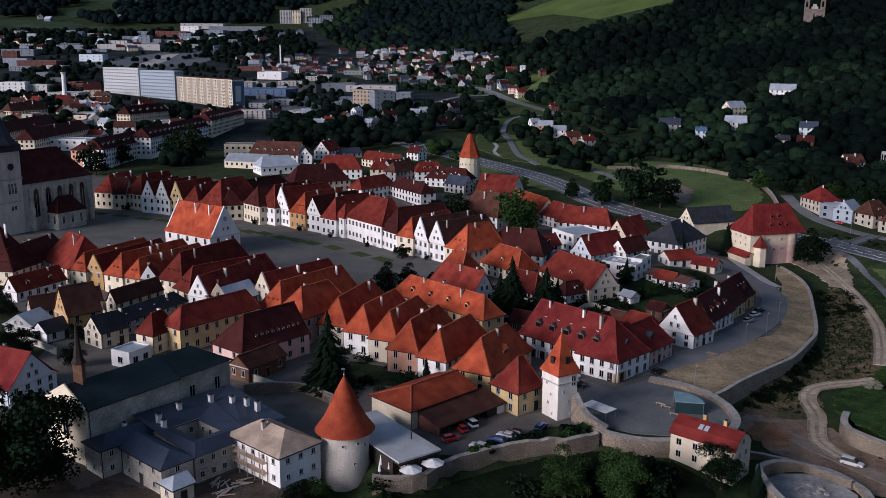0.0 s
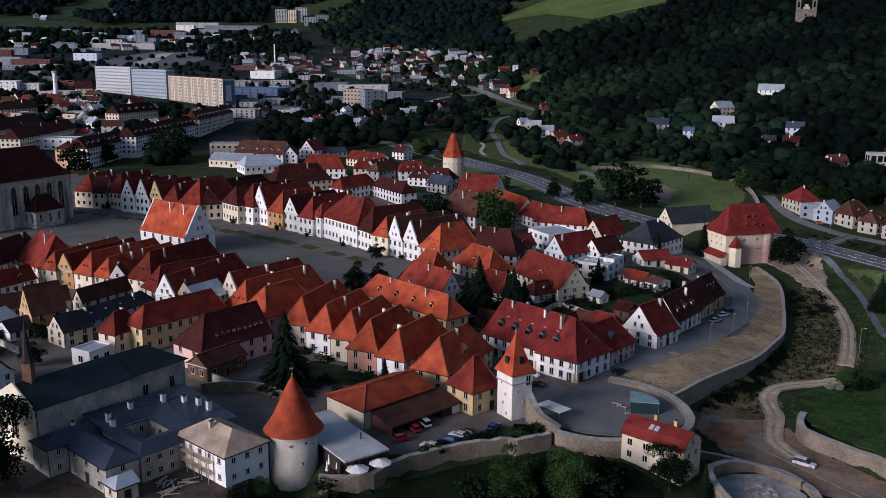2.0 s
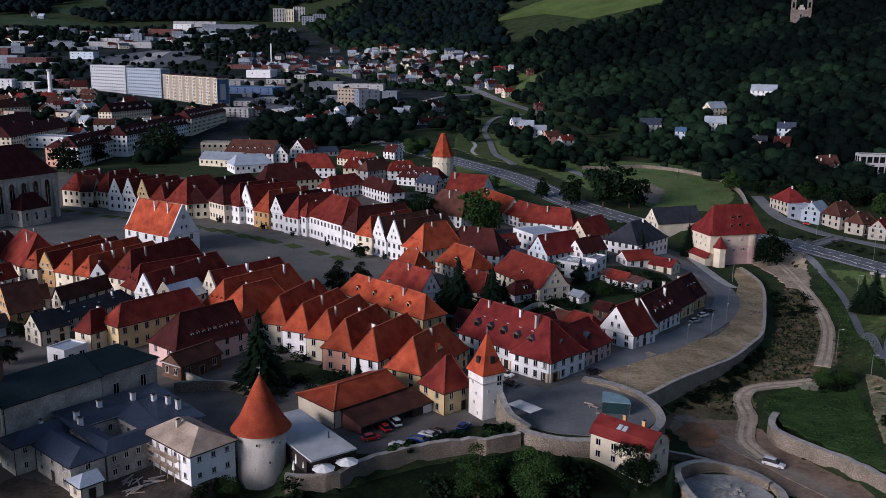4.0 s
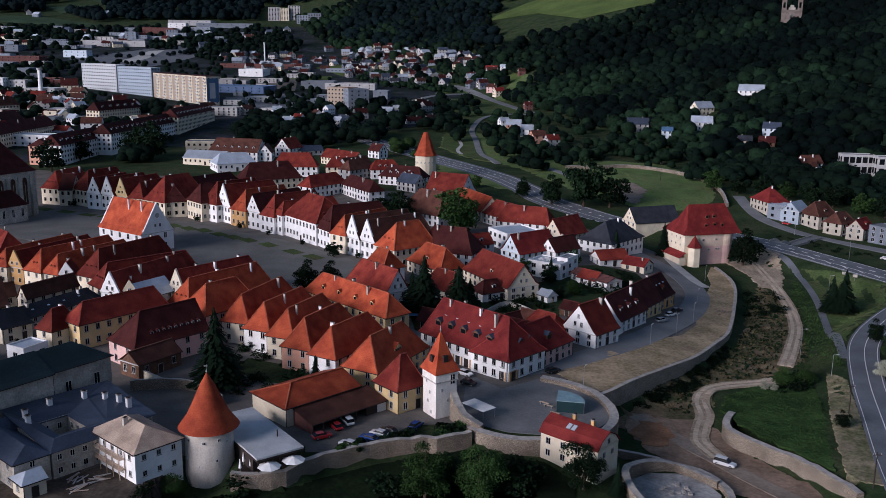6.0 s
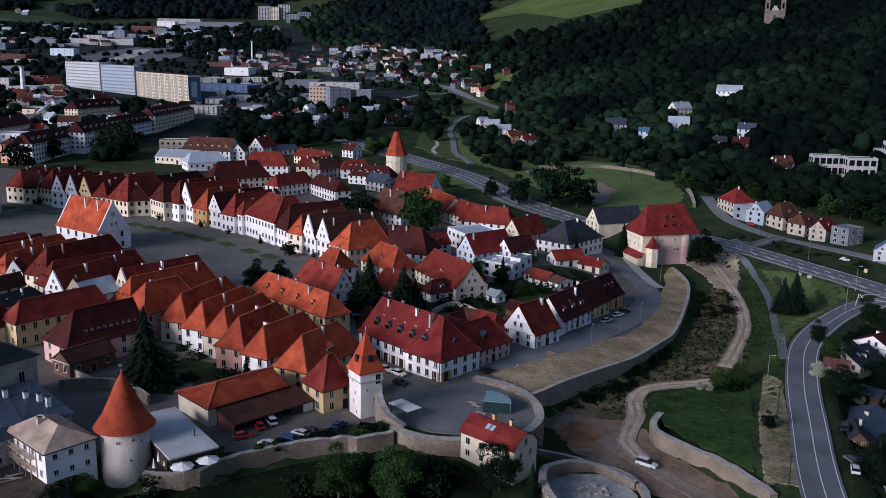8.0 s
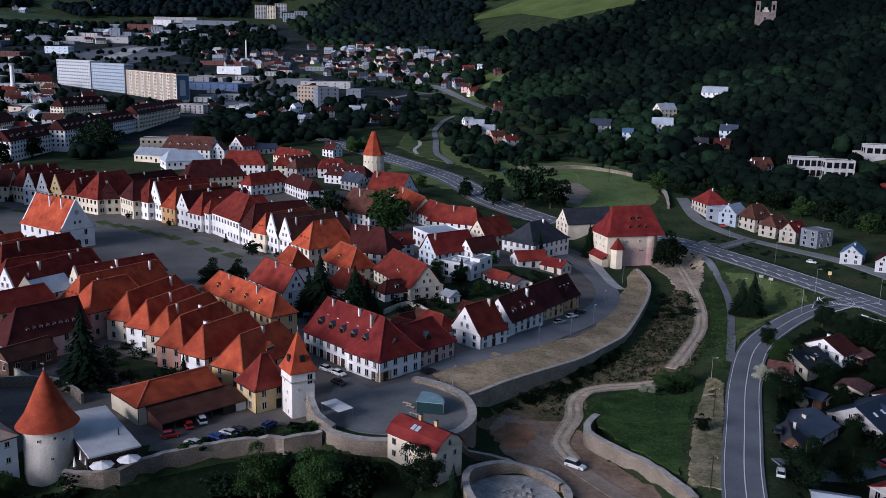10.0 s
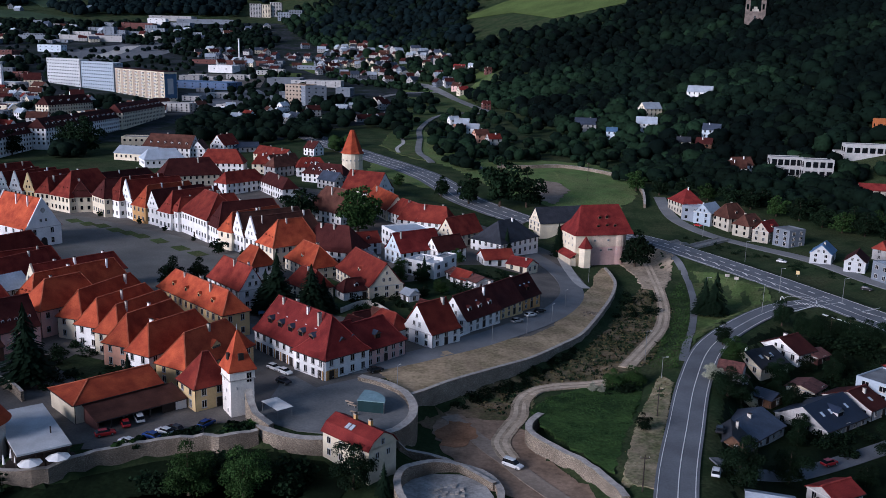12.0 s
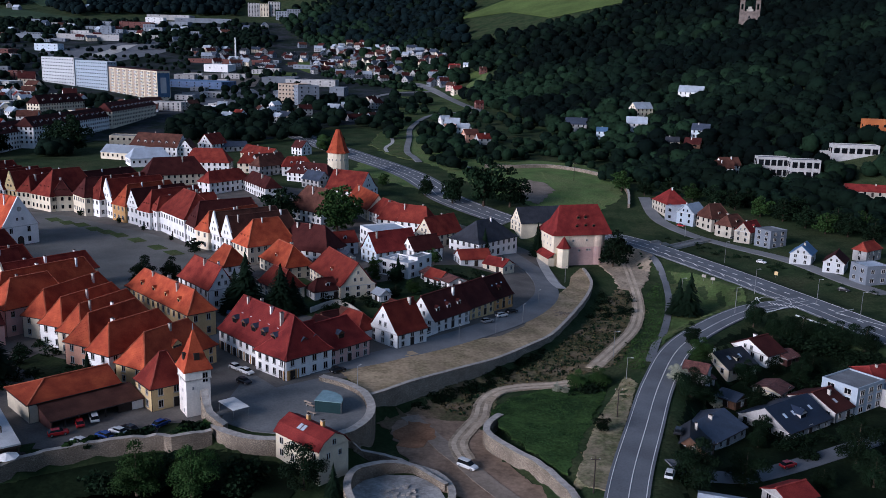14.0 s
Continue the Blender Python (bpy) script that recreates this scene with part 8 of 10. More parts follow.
part("lancet_window", lancet_mesh(0.7, 1.6), WEST, pose(-11.32, 0, 11.6, 0, 0, 270))
house(-59.3, 190.4, 55.4, 14.5, 12.2, 12.0, 3.3, (0, 5.5), wall="old", roof="green", chimneys=0, floors=1, sides=(0,), size=(1.3, 4.2), gap=6.5, door=False, z=0.0, name="friary_choir", category="church", label="friary choir with lancet windows under a dark green sheet-metal roof")
house(-34.6, 163.4, -41, 16.0, 9.9, 6.5, 2.7, (4.4, 4.4), z=0.0, wall='white', roof='boards', chimneys=1, gap=2.8, size=(0.75, 0.95), label='half-renovated white house with a newly boarded hipped roof', door=False)
house(-55.9, 158.2, -41, 14.1, 6.7, 5.6, 1.8, (0, 2.4), z=0.0, wall='old', roof='slate', chimneys=0, gap=4.2, size=(0.8, 1.1), category='friary', name='friary_wing', label='crumbling plastered friary wing under a slate-blue roof')
house(-64.9, 164.0, 49, 11.3, 6.2, 6.0, 1.6, (3.0, 0), z=0.0, wall='old', roof='slate', chimneys=1, gap=3.2, size=(0.7, 1.1), category='friary', name='friary_wing', label='short weathered friary wing leaning on the church nave')
house(-49.9, 150.6, 49, 4.2, 4.4, 3.4, 1.3, (1.6, 0), z=0.0, wall='cream', roof='metal', chimneys=0, gap=3.0, floors=1, size=(0.8, 1.0), category='outbuilding', name='outbuilding', label='small cream annexe with a grey sheet roof at the friary yard')
scaffold(-39.2, 160.7, -41, 12, 5.6)
timber_pile(-43.6, 155.6, 85)
timber_pile(-40.1, 156.6, 21)
timber_pile(-41.2, 152.3, 47)

# houses beyond the junction
house(194.3, 473.0, 12.3, 12.0, 17.4, 6, 6.9, (6.1, 6.1), wall='dull', roof='bright', chimneys=1)
block(196.1, 459.9, -42.9, 10.3, 10.0, 7, wall='concrete', roof='metal', floors=2)
house(201.3, 455.3, 45.2, 12.0, 9.6, 6, 4.3, (0, 0), wall='slabblue', roof='metal', chimneys=1)
house(210.1, 447.3, 24.4, 12.0, 12.4, 6, 6.2, (2.5, 2.5), wall='dull', roof='brown', chimneys=1, dormers=1)
house(215.3, 434.3, 37.1, 12.0, 9.4, 5.5, 4.7, (1.9, 1.9), wall='dull', roof='brown', chimneys=1, dormers=1)
house(219.8, 421.5, 44.0, 12.0, 8.0, 5.5, 4.0, (0, 0), wall='dull', roof='bright', chimneys=1, dormers=1)
block(226.2, 410.2, -62.2, 9.5, 10.0, 7.5, wall='concrete', roof='felt', floors=3)
house(229.2, 378.0, 59.5, 12.0, 8.5, 4.5, 3.6, (0, 0), wall='slabwhite', roof='blue', chimneys=1)
house(236.5, 362.2, 60.2, 12.0, 8.0, 4.5, 3.4, (0, 0), wall='slabwhite', roof='dark', chimneys=0)
block(241.5, 343.1, -74.5, 9.2, 10.0, 7, wall='concrete', roof='metal', floors=2)
house(258.2, 382.8, 37.8, 12.0, 6.2, 5, 3.1, (1.6, 1.6), wall='grey', roof='red', chimneys=0)
house(145.8, 228.6, 153.1, 6.3, 6.0, 3, 1.8, (0, 0), wall='grey', roof='rust', chimneys=0, floors=1)

# houses below the road
house(159.7, 249.0, 32.0, 11.5, 12.4, 2.4, 3.2, (0, 0), z=-6.6, wall='cream', roof='black', chimneys=1, dormers=1, skylights=2, floors=1, label='cream gabled house under a charcoal roof with skylights')
house(171.6, 258.4, 35.0, 8.5, 13.5, 3.2, 3.2, (0, 0), z=-6.4, wall='white', roof='dark', chimneys=1, floors=1)
house(178.6, 256.2, 35.0, 6.0, 7.0, 2.4, 1.2, (0, 0), z=-6.8, wall='brick', roof='rust', chimneys=0, floors=1, name='shed', category='shed', label='low brick shed under a rusty sheet roof')
house(168.0, 233.5, 48.0, 8.0, 7.6, 2.1, 1.1, (0, 0), z=-8.1, wall='cream', roof='rust', chimneys=0, floors=1, name='shed', category='shed', skylights=0, label='cream shed with a striped rusty sheet-metal roof')
house(164.3, 213.8, 36.5, 17.2, 14.4, 2.3, 3.9, (0, 0), z=-8.3, wall='grey', roof='navy', chimneys=0, floors=1, skylights=4, dormers=1, dormer=(2.6, 1.2), label='wide grey house under a dark navy sheet roof with skylights')
house(176.2, 222.0, 36.0, 8.0, 13.4, 3.2, 2.9, (0, 0), z=-8.2, wall='grey', roof='dark', chimneys=1, floors=1, skylights=1, label='grey house with a dark maroon sheet roof beside the navy roof')
block(186.5, 227.5, 36.0, 12.5, 10.0, 6.9, z=-8.2, wall='slabblue', roof='felt', floors=3, size=(1.8, 1.4), label='pale blue-grey three-storey flat-roofed house with balconies')
house(141.5, 203.0, 44.0, 16.4, 12.4, 2.5, 2.6, (0, 0), z=-7.7, wall='grey', roof='slate', chimneys=1, floors=1, label='grey rendered house with a weathered slate-grey roof')
house(134.8, 191.4, 75.0, 9.2, 9.0, 2.6, 3.8, (0, 0), z=-7.0, wall='wood', roof='black', chimneys=1, floors=1, label='dark timber gabled house under a charcoal roof')
house(147.6, 233.0, 32.0, 8.0, 4.6, 2.1, 0.7, (0, 0), z=-6.0, wall='grey', roof='rust', chimneys=0, floors=1, name='shed', category='shed', label='grey shed with a brown and grey sheet roof')
house(154.6, 225.0, 132.0, 6.0, 6.4, 2.4, 1.2, (0, 0), z=-8.0, wall='wood', roof='slate', chimneys=0, floors=1, name='shed', category='shed', label='dark timber garden shed with a slate-grey roof')
house(134.9, 165.0, 163.3, 9.2, 9.0, 3.0, 1.7, (0, 0), z=-8.0, wall='grey', roof='metal', chimneys=0, floors=1)
house(150.6, 172.0, 28.0, 8.2, 7.0, 3.0, 1.6, (0, 0), z=-8.2, wall='grey', roof='bright', chimneys=0, floors=1)
house(144.2, 161.5, 28.0, 9.0, 8.0, 3.2, 2.2, (0, 0), z=-8.2, wall='cream', roof='bright', chimneys=1, floors=1)
house(198.0, 238.6, -163.3, 10.6, 9.0, 5.4, 1.6, (2.2, 2.2), z=-8.0, wall='pink', roof='bright', chimneys=1)
block(196.5, 228.0, 36.0, 6.0, 9.0, 4.4, z=-8.2, wall='grey', roof='felt', floors=1)
strip('garden_lane', [(127.0, 175.5), (138.8, 179.8), (153.3, 186.8), (170.5, 197.0), (186.0, 207.0)], 5.0, ASPHALT, 0.2, 'narrow grey lane between the gardens', 'road')

# trees in and round the old town
tree(-29.4, 204.2, 19.2, 'fir', 1.3)
tree(-6.0, 206.3, 7.6, 'fir', 1.0)
tree(18.3, 266.5, 18.3, 'fir', 1.5)
tree(14.7, 267.6, 13.2, 'fir', 1.5)
tree(28.8, 266.9, 15.1, 'fir', 1.7)
tree(32.4, 268.2, 11.1, 'fir', 1.6)
tree(61.8, 310.7, 9.0, 'fir', 1.0)
tree(2.1, 405.9, 16.8, 'dark', 1.0)
tree(29.9, 390.5, 18.9, 'green', 1.0)
tree(-22.3, 292.6, 11.2, 'dark', 1.0)
tree(-15.0, 298.7, 9.4, 'dark', 1.0)
tree(65.0, 490.1, 11.8, 'tall', 1.0)
tree(80.0, 477.4, 16.8, 'tall', 1.0)
tree(96.5, 473.7, 27.0, 'tall', 1.0)
tree(110.4, 474.1, 21.4, 'dark', 1.0)
tree(-80.6, 145.1, 24.8, 'dark', 1.0)
tree(-76.8, 154.5, 18.5, 'dark', 1.1)
tree(-114.8, 222.6, 10.4, 'dark', 1.0)
tree(-97.0, 218.8, 6.6, 'dark', 1.0)
tree(-113.6, 227.9, 6.3, 'dark', 1.0)
tree(21.9, 159.3, 11.0, 'green', 1.0)
tree(32.3, 159.6, 10.6, 'green', 1.0)
tree(53.0, 163.7, 9.8, 'dark', 1.0)
tree(-24.9, 155.9, 5.6, 'green', 1.0)
tree(146.7, 363.5, 15.8, 'dark', 1.0)
tree(116.5, 375.1, 14.5, 'fir', 1.0)
tree(-172.9, 597.5, 25.5, 'dark', 1.0)
tree(-185.4, 604.2, 20.9, 'dark', 1.0)
tree(-215.7, 542.1, 20.1, 'dark', 1.0)
tree(-215.8, 585.7, 17.3, 'dark', 1.0)
tree(93.8, 361.6, 11.3, 'fir', 1.0)
tree(52.4, 318.5, 6.6, 'green', 1.0)
tree(12.7, 276.9, 7.6, 'dark', 1.0)
tree(73.8, 338.2, 6.5, 'green', 1.0)
tree(15.6, 492.5, 8.2, 'green', 1.0)
tree(40.3, 511.4, 7.5, 'green', 1.0)
tree(162.6, 303.1, 14.9, 'fir', 1.35)
tree(159.3, 304.7, 12.8, 'fir', 1.35)
tree(115.1, 191.2, 4.4, 'dark', 1.0)
tree(108.6, 222.8, 2.8, 'blossom', 1.0)
tree(110.7, 222.1, 2.5, 'blossom', 1.0)
tree(120.0, 226.0, 6.4, 'green', 1.0)
tree(114.1, 225.5, 5.6, 'green', 1.0)
tree(59.1, 160.9, 7.1, 'fir', 1.0)
area('wall_slope', [(-16.7, 153.8), (-11.6, 157.5), (-0.4, 161.5), (22.1, 175.7), (31.4, 178.7), (41.6, 176.0), (44.1, 168.7), (42.6, 155.2)], SHADE_GRASS, 0.14, 'lush grass slope below the town wall, shade in its colour', 'grass', ragged=0.5, cell=1.5)
area('terrace_deck', [(-14.5, 158.8), (-9.5, 158.8), (-4.6, 160.4), (-1.0, 165.5), (-3.5, 168), (-9, 165), (-14.5, 164)], DARK, 0.2, 'dark timber terrace deck before the pavilion', 'deck')
bush(4.5, 169.9, 1.7, 1.2, -0.2, 'dense dark green shrub by the town wall')
bush(6.2, 171.0, 1.7, 1.2, -0.2, 'dense dark green shrub by the town wall')
bush(8.0, 172.1, 1.7, 1.2, -0.2, 'dense dark green shrub by the town wall')
bush(15.6, 176.4, 1.7, 1.2, -0.2, 'dense dark green shrub by the town wall')
bush(17.4, 177.6, 1.7, 1.2, -0.2, 'dense dark green shrub by the town wall')
bush(25.2, 179.5, 1.7, 1.2, -0.2, 'dense dark green shrub by the town wall')
bush(27.0, 180.7, 1.7, 1.2, -0.2, 'dense dark green shrub by the town wall')
bush(28.9, 181.9, 1.7, 1.2, -0.2, 'dense dark green shrub by the town wall')
bush(24.4, 181.2, 1.7, 1.2, -0.2, 'dense dark green shrub by the town wall')
bush(-12.8, 153.9, 1.7, 1.2, -2.8, 'dense dark green shrub by the town wall')
bush(-16.7, 154.7, 1.7, 1.2, -4.1, 'dense dark green shrub by the town wall')
tree(29.8, 413.5, 17.7, 'green', 1.3, where='in a town garden')
tree(-1.0, 418.9, 14.0, 'dark', 1.4, where='in a town garden')
tree(60.6, 307.7, 7.1, 'dark', 1.0, where='in a town garden')
tree(67.9, 294.1, 5.4, 'green', 1.1, where='in a town garden')
tree(62.3, 289.5, 4.4, 'dark', 1.2, where='in a town garden')
tree(53.8, 309.6, 4.2, 'green', 1.2, where='in a town garden')
tree(78.7, 314.2, 5.1, 'dark', 1.0, where='in a town garden')
tree(48.2, 277.3, 4.2, 'dark', 1.2, where='in a town garden')
tree(-7.1, 305.1, 4.6, 'dark', 1.1, where='in a town garden')
tree(-19.3, 343.3, 6.1, 'dark', 1.2, where='in a town garden')
house(58.0, 285.2, 128.4, 5.0, 4.0, 2.4, 1.6, (0, 0), wall='white', roof='metal', chimneys=0, floors=1, name='shed', category='shed', label='small white shed under a metal pitched roof between gardens', door=True)
house(45.8, 248.3, 143.7, 9.8, 6.0, 2.6, 2.4, (0, 0), wall='cream', roof='dark', chimneys=0, floors=1, name='shed', category='shed', label='small cream shed under a dark pitched roof between gardens', door=True)
house(50.0, 260.3, 140.9, 5.1, 5.0, 2.4, 2.0, (0, 0), wall='wood', roof='brown', chimneys=0, floors=1, name='shed', category='shed', label='small timber shed under a brown pitched roof between gardens', door=True)
house(43.4, 290.7, 137.3, 6.8, 5.0, 2.6, 2.0, (0, 0), wall='grey', roof='dark', chimneys=0, floors=1, name='shed', category='shed', label='small grey shed under a dark pitched roof between gardens', door=True)
house(39.0, 334.8, 137.0, 8.8, 6.0, 2.8, 2.4, (0, 0), wall='grey', roof='slate', chimneys=0, floors=1, name='shed', category='shed', label='small grey shed under a slate pitched roof between gardens', door=True)
house(26.3, 319.3, 135.3, 9.0, 7.0, 3.0, 2.8, (0, 0), wall='cream', roof='red', chimneys=0, floors=1, name='shed', category='shed', label='small cream shed under a red pitched roof between gardens', door=True)
house(9.3, 368.1, 135.8, 8.9, 7.0, 3.0, 2.8, (0, 0), wall='cream', roof='dark', chimneys=0, floors=1, name='shed', category='shed', label='small cream shed under a dark pitched roof between gardens', door=True)
house(63.9, 270.1, 140.0, 5.3, 5.0, 2.4, 2.0, (0, 0), wall='wood', roof='dark', chimneys=0, floors=1, name='shed', category='shed', label='small timber shed under a dark pitched roof between gardens', door=True)
house(76.0, 309.1, 131.8, 8.0, 6.0, 2.8, 2.4, (0, 0), wall='white', roof='red', chimneys=0, floors=1, name='shed', category='shed', label='small white shed under a red pitched roof between gardens', door=True)
house(61.3, 323.4, 135.3, 6.9, 6.0, 2.8, 2.4, (0, 0), wall='grey', roof='dark', chimneys=0, floors=1, name='shed', category='shed', label='small grey shed under a dark pitched roof between gardens', door=True)
tree(-134.3, 261.5, 8.0, 'dark', 1.0, where='in a walled yard')
tree(-104.0, 239.7, 6.1, 'dark', 1.0, where='in a walled yard')
tree(-146.6, 281.3, 6.4, 'dark', 1.0, where='in a walled yard')
tree(-86.3, 223.4, 5.0, 'dark', 1.0, where='in a walled yard')
tree(-116.0, 238.3, 4.4, 'dark', 1.0, where='in a walled yard')
area('friary_yard', [(-76, 138), (-31, 138), (-27, 163), (-36, 168), (-44, 160), (-52, 152), (-66, 158)], SHADED_SOIL, 0.12, 'trodden soil of the friary building yard, shade in its dark colour', 'ground', ragged=0.6)
tree(176.4, 515.7, 11.8, 'green', 1.2, where='behind the row of houses')
tree(187.4, 505.5, 10.2, 'dark', 1.2, where='behind the row of houses')
tree(200.8, 501.9, 11.6, 'dark', 1.2, where='behind the row of houses')
tree(211.8, 495.7, 10.2, 'green', 1.2, where='behind the row of houses')
tree(221.0, 487.1, 11.4, 'dark', 1.2, where='behind the row of houses')
tree(230.1, 478.5, 11.9, 'dark', 1.2, where='behind the row of houses')
tree(239.5, 465.7, 11.1, 'green', 1.2, where='behind the row of houses')
tree(248.5, 457.9, 12.3, 'dark', 1.2, where='behind the row of houses')
tree(255.7, 446.1, 11.4, 'dark', 1.2, where='behind the row of houses')
tree(261.7, 436.3, 10.7, 'green', 1.2, where='behind the row of houses')
tree(270.4, 430.8, 11.9, 'dark', 1.2, where='behind the row of houses')
tree(276.3, 416.7, 11.6, 'dark', 1.2, where='behind the row of houses')
tree(238.2, 485.5, 10.1, 'dark', 1.2, where='behind the row of houses')
tree(257.6, 467.3, 11.2, 'dark', 1.2, where='behind the row of houses')
tree(271.8, 447.8, 11.0, 'dark', 1.2, where='behind the row of houses')
tree(282.7, 440.6, 10.9, 'green', 1.2, where='behind the row of houses')

# gardens below the road
tree(131.0, 172.5, 10.5, 'dark', 1.15, where='in the gardens below the road')
tree(143.8, 179.0, 8.5, 'dark', 1.1, where='in the gardens below the road')
tree(172.8, 191.9, 11, 'dark', 1.0, where='in the gardens below the road')
tree(150.0, 240.4, 7.5, 'green', 1.1, where='in the gardens below the road')
tree(141.3, 216.0, 8, 'dark', 1.3, where='in the gardens below the road')
tree(146.0, 219.5, 6.5, 'dark', 1.2, where='in the gardens below the road')
tree(159.9, 221.0, 7.5, 'dark', 1.1, where='in the gardens below the road')
tree(162.9, 240.1, 7.5, 'dark', 1.1, where='in the gardens below the road')
tree(156.0, 206.0, 5.5, 'dark', 1.1, where='in the gardens below the road')
tree(189.4, 271.4, 9, 'dark', 1.2, where='in the gardens below the road')
tree(194.2, 269.3, 9, 'dark', 1.2, where='in the gardens below the road')
tree(198.7, 264.7, 8.5, 'dark', 1.2, where='in the gardens below the road')
tree(203.0, 258.0, 8, 'dark', 1.2, where='in the gardens below the road')
tree(176.1, 276.6, 9, 'dark', 0.9, where='in the gardens below the road')
tree(181.9, 275.4, 8.5, 'tall', 0.9, where='in the gardens below the road')
tree(185.5, 273.5, 8.5, 'tall', 0.9, where='in the gardens below the road')
tree(150.6, 253.0, 7.5, 'tall', 0.9, where='in the gardens below the road')
tree(184.5, 249.1, 6.5, 'dark', 1.1, where='in the gardens below the road')
tree(191.6, 243.0, 7, 'dark', 1.1, where='in the gardens below the road')
tree(179.0, 243.0, 6.5, 'dark', 1.1, where='in the gardens below the road')
tree(173.0, 247.0, 5.5, 'dark', 1.0, where='in the gardens below the road')
tree(171.6, 180.5, 8, 'dark', 1.1, where='in the gardens below the road')
tree(160.2, 179.2, 5, 'dark', 1.2, where='in the gardens below the road')
tree(184.0, 198.0, 8, 'dark', 1.1, where='in the gardens below the road')
tree(153.0, 199.0, 5, 'dark', 1.1, where='in the gardens below the road')
tree(158.5, 228.0, 5.5, 'dark', 1.1, where='in the gardens below the road')
tree(139.5, 224.0, 5, 'blossom', 1.1, where='in the gardens below the road')
tree(149.0, 221.0, 4.0, 'blossom', 1.0, where='in the gardens below the road')
belt([(150.0, 200.0), (160.0, 232.0), (188.0, 252.0), (200.0, 246.0), (178.0, 205.0), (160.0, 190.0)], 46, 2.8, 'dark garden shrubs between the houses', seed=18, mat='dark', wide=0.9)
belt([(183.0, 268.0), (196.0, 266.0), (206.0, 252.0), (203.0, 247.0), (192.0, 258.0), (182.0, 264.0)], 34, 4.5, 'dense dark hedge between the gardens and the main road', seed=64, mat='dark', wide=0.8)

# small trees and lawns on the square
tree(-91.7, 411.2, 3.1, 'dark', 1.0, where='clipped round before the square houses')
tree(-68.3, 396.3, 3.0, 'dark', 1.0, where='clipped round before the square houses')
tree(-52.5, 382.1, 2.8, 'dark', 1.0, where='clipped round before the square houses')
tree(-35.0, 364.6, 2.7, 'dark', 1.0, where='clipped round before the square houses')
tree(-22.7, 354.5, 2.6, 'dark', 1.0, where='clipped round before the square houses')
tree(-9.8, 342.1, 2.5, 'dark', 1.0, where='clipped round before the square houses')
tree(-150.9, 440.7, 3.4, 'dark', 1.0, where='clipped round before the square houses')
tree(-140.5, 437.1, 3.4, 'dark', 1.0, where='clipped round before the square houses')
tree(-162.6, 444.3, 3.5, 'dark', 1.0, where='clipped round before the square houses')
tree(-173.8, 449.4, 3.5, 'dark', 1.0, where='clipped round before the square houses')
area('lawn_bed', [(-104.0, 401.7), (-98.1, 395.1), (-94.2, 398.5), (-100.1, 405.1)], LAWN, 0.22, 'small green lawn bed set in the paving', 'lawn')
area('lawn_bed', [(-95.4, 395.6), (-89.6, 389.0), (-85.7, 392.4), (-91.5, 399.0)], LAWN, 0.22, 'small green lawn bed set in the paving', 'lawn')
area('lawn_bed', [(-87.7, 392.1), (-81.9, 385.5), (-78.0, 389.0), (-83.8, 395.6)], LAWN, 0.22, 'small green lawn bed set in the paving', 'lawn')
area('lawn_bed', [(-78.9, 384.0), (-73.1, 377.4), (-69.2, 380.8), (-75.0, 387.4)], LAWN, 0.22, 'small green lawn bed set in the paving', 'lawn')
area('lawn_bed', [(-71.1, 378.4), (-65.3, 371.8), (-61.4, 375.2), (-67.2, 381.8)], LAWN, 0.22, 'small green lawn bed set in the paving', 'lawn')
area('lawn_bed', [(-63.8, 373.0), (-58.0, 366.4), (-54.1, 369.8), (-59.9, 376.4)], LAWN, 0.22, 'small green lawn bed set in the paving', 'lawn')
area('lawn_bed', [(-53.6, 364.5), (-47.8, 357.9), (-43.9, 361.4), (-49.7, 368.0)], LAWN, 0.22, 'small green lawn bed set in the paving', 'lawn')
area('lawn_bed', [(-41.3, 352.5), (-35.5, 345.9), (-31.6, 349.3), (-37.4, 355.9)], LAWN, 0.22, 'small green lawn bed set in the paving', 'lawn')
area('lawn_bed', [(-32.0, 343.9), (-26.2, 337.3), (-22.3, 340.8), (-28.1, 347.4)], LAWN, 0.22, 'small green lawn bed set in the paving', 'lawn')
area('lawn_bed', [(-178.4, 434.7), (-170.5, 430.9), (-168.2, 435.6), (-176.2, 439.4)], LAWN, 0.22, 'small green lawn bed set in the paving', 'lawn')
area('lawn_bed', [(-165.3, 429.2), (-157.4, 425.4), (-155.1, 430.1), (-163.1, 433.9)], LAWN, 0.22, 'small green lawn bed set in the paving', 'lawn')
area('lawn_bed', [(-152.0, 422.4), (-144.1, 418.6), (-141.9, 423.3), (-149.8, 427.1)], LAWN, 0.22, 'small green lawn bed set in the paving', 'lawn')
area('lawn_bed', [(-141.3, 418.5), (-133.4, 414.7), (-131.2, 419.4), (-139.1, 423.2)], LAWN, 0.22, 'small green lawn bed set in the paving', 'lawn')

# cars
car(-0.2, 176.1, 30, 'red', 'hatchback', 'parked on the gravel car park', z=0.00)
car(2.1, 181.3, 120, 'red', 'hatchback', 'parked on the gravel car park', z=0.00)
car(4.1, 184.1, 120, 'white', 'van', 'parked on the gravel car park', z=0.00)
car(9.6, 175.5, 150, 'blue', 'hatchback', 'parked on the gravel car park', z=0.00)
car(11.6, 177.8, 150, 'white', 'hatchback', 'parked on the gravel car park', z=0.00)
car(5.7, 172.4, 150, 'white', 'hatchback', 'parked on the gravel car park', z=0.00)
car(13.4, 179.3, 150, 'black', 'hatchback', 'parked on the gravel car park', z=0.00)
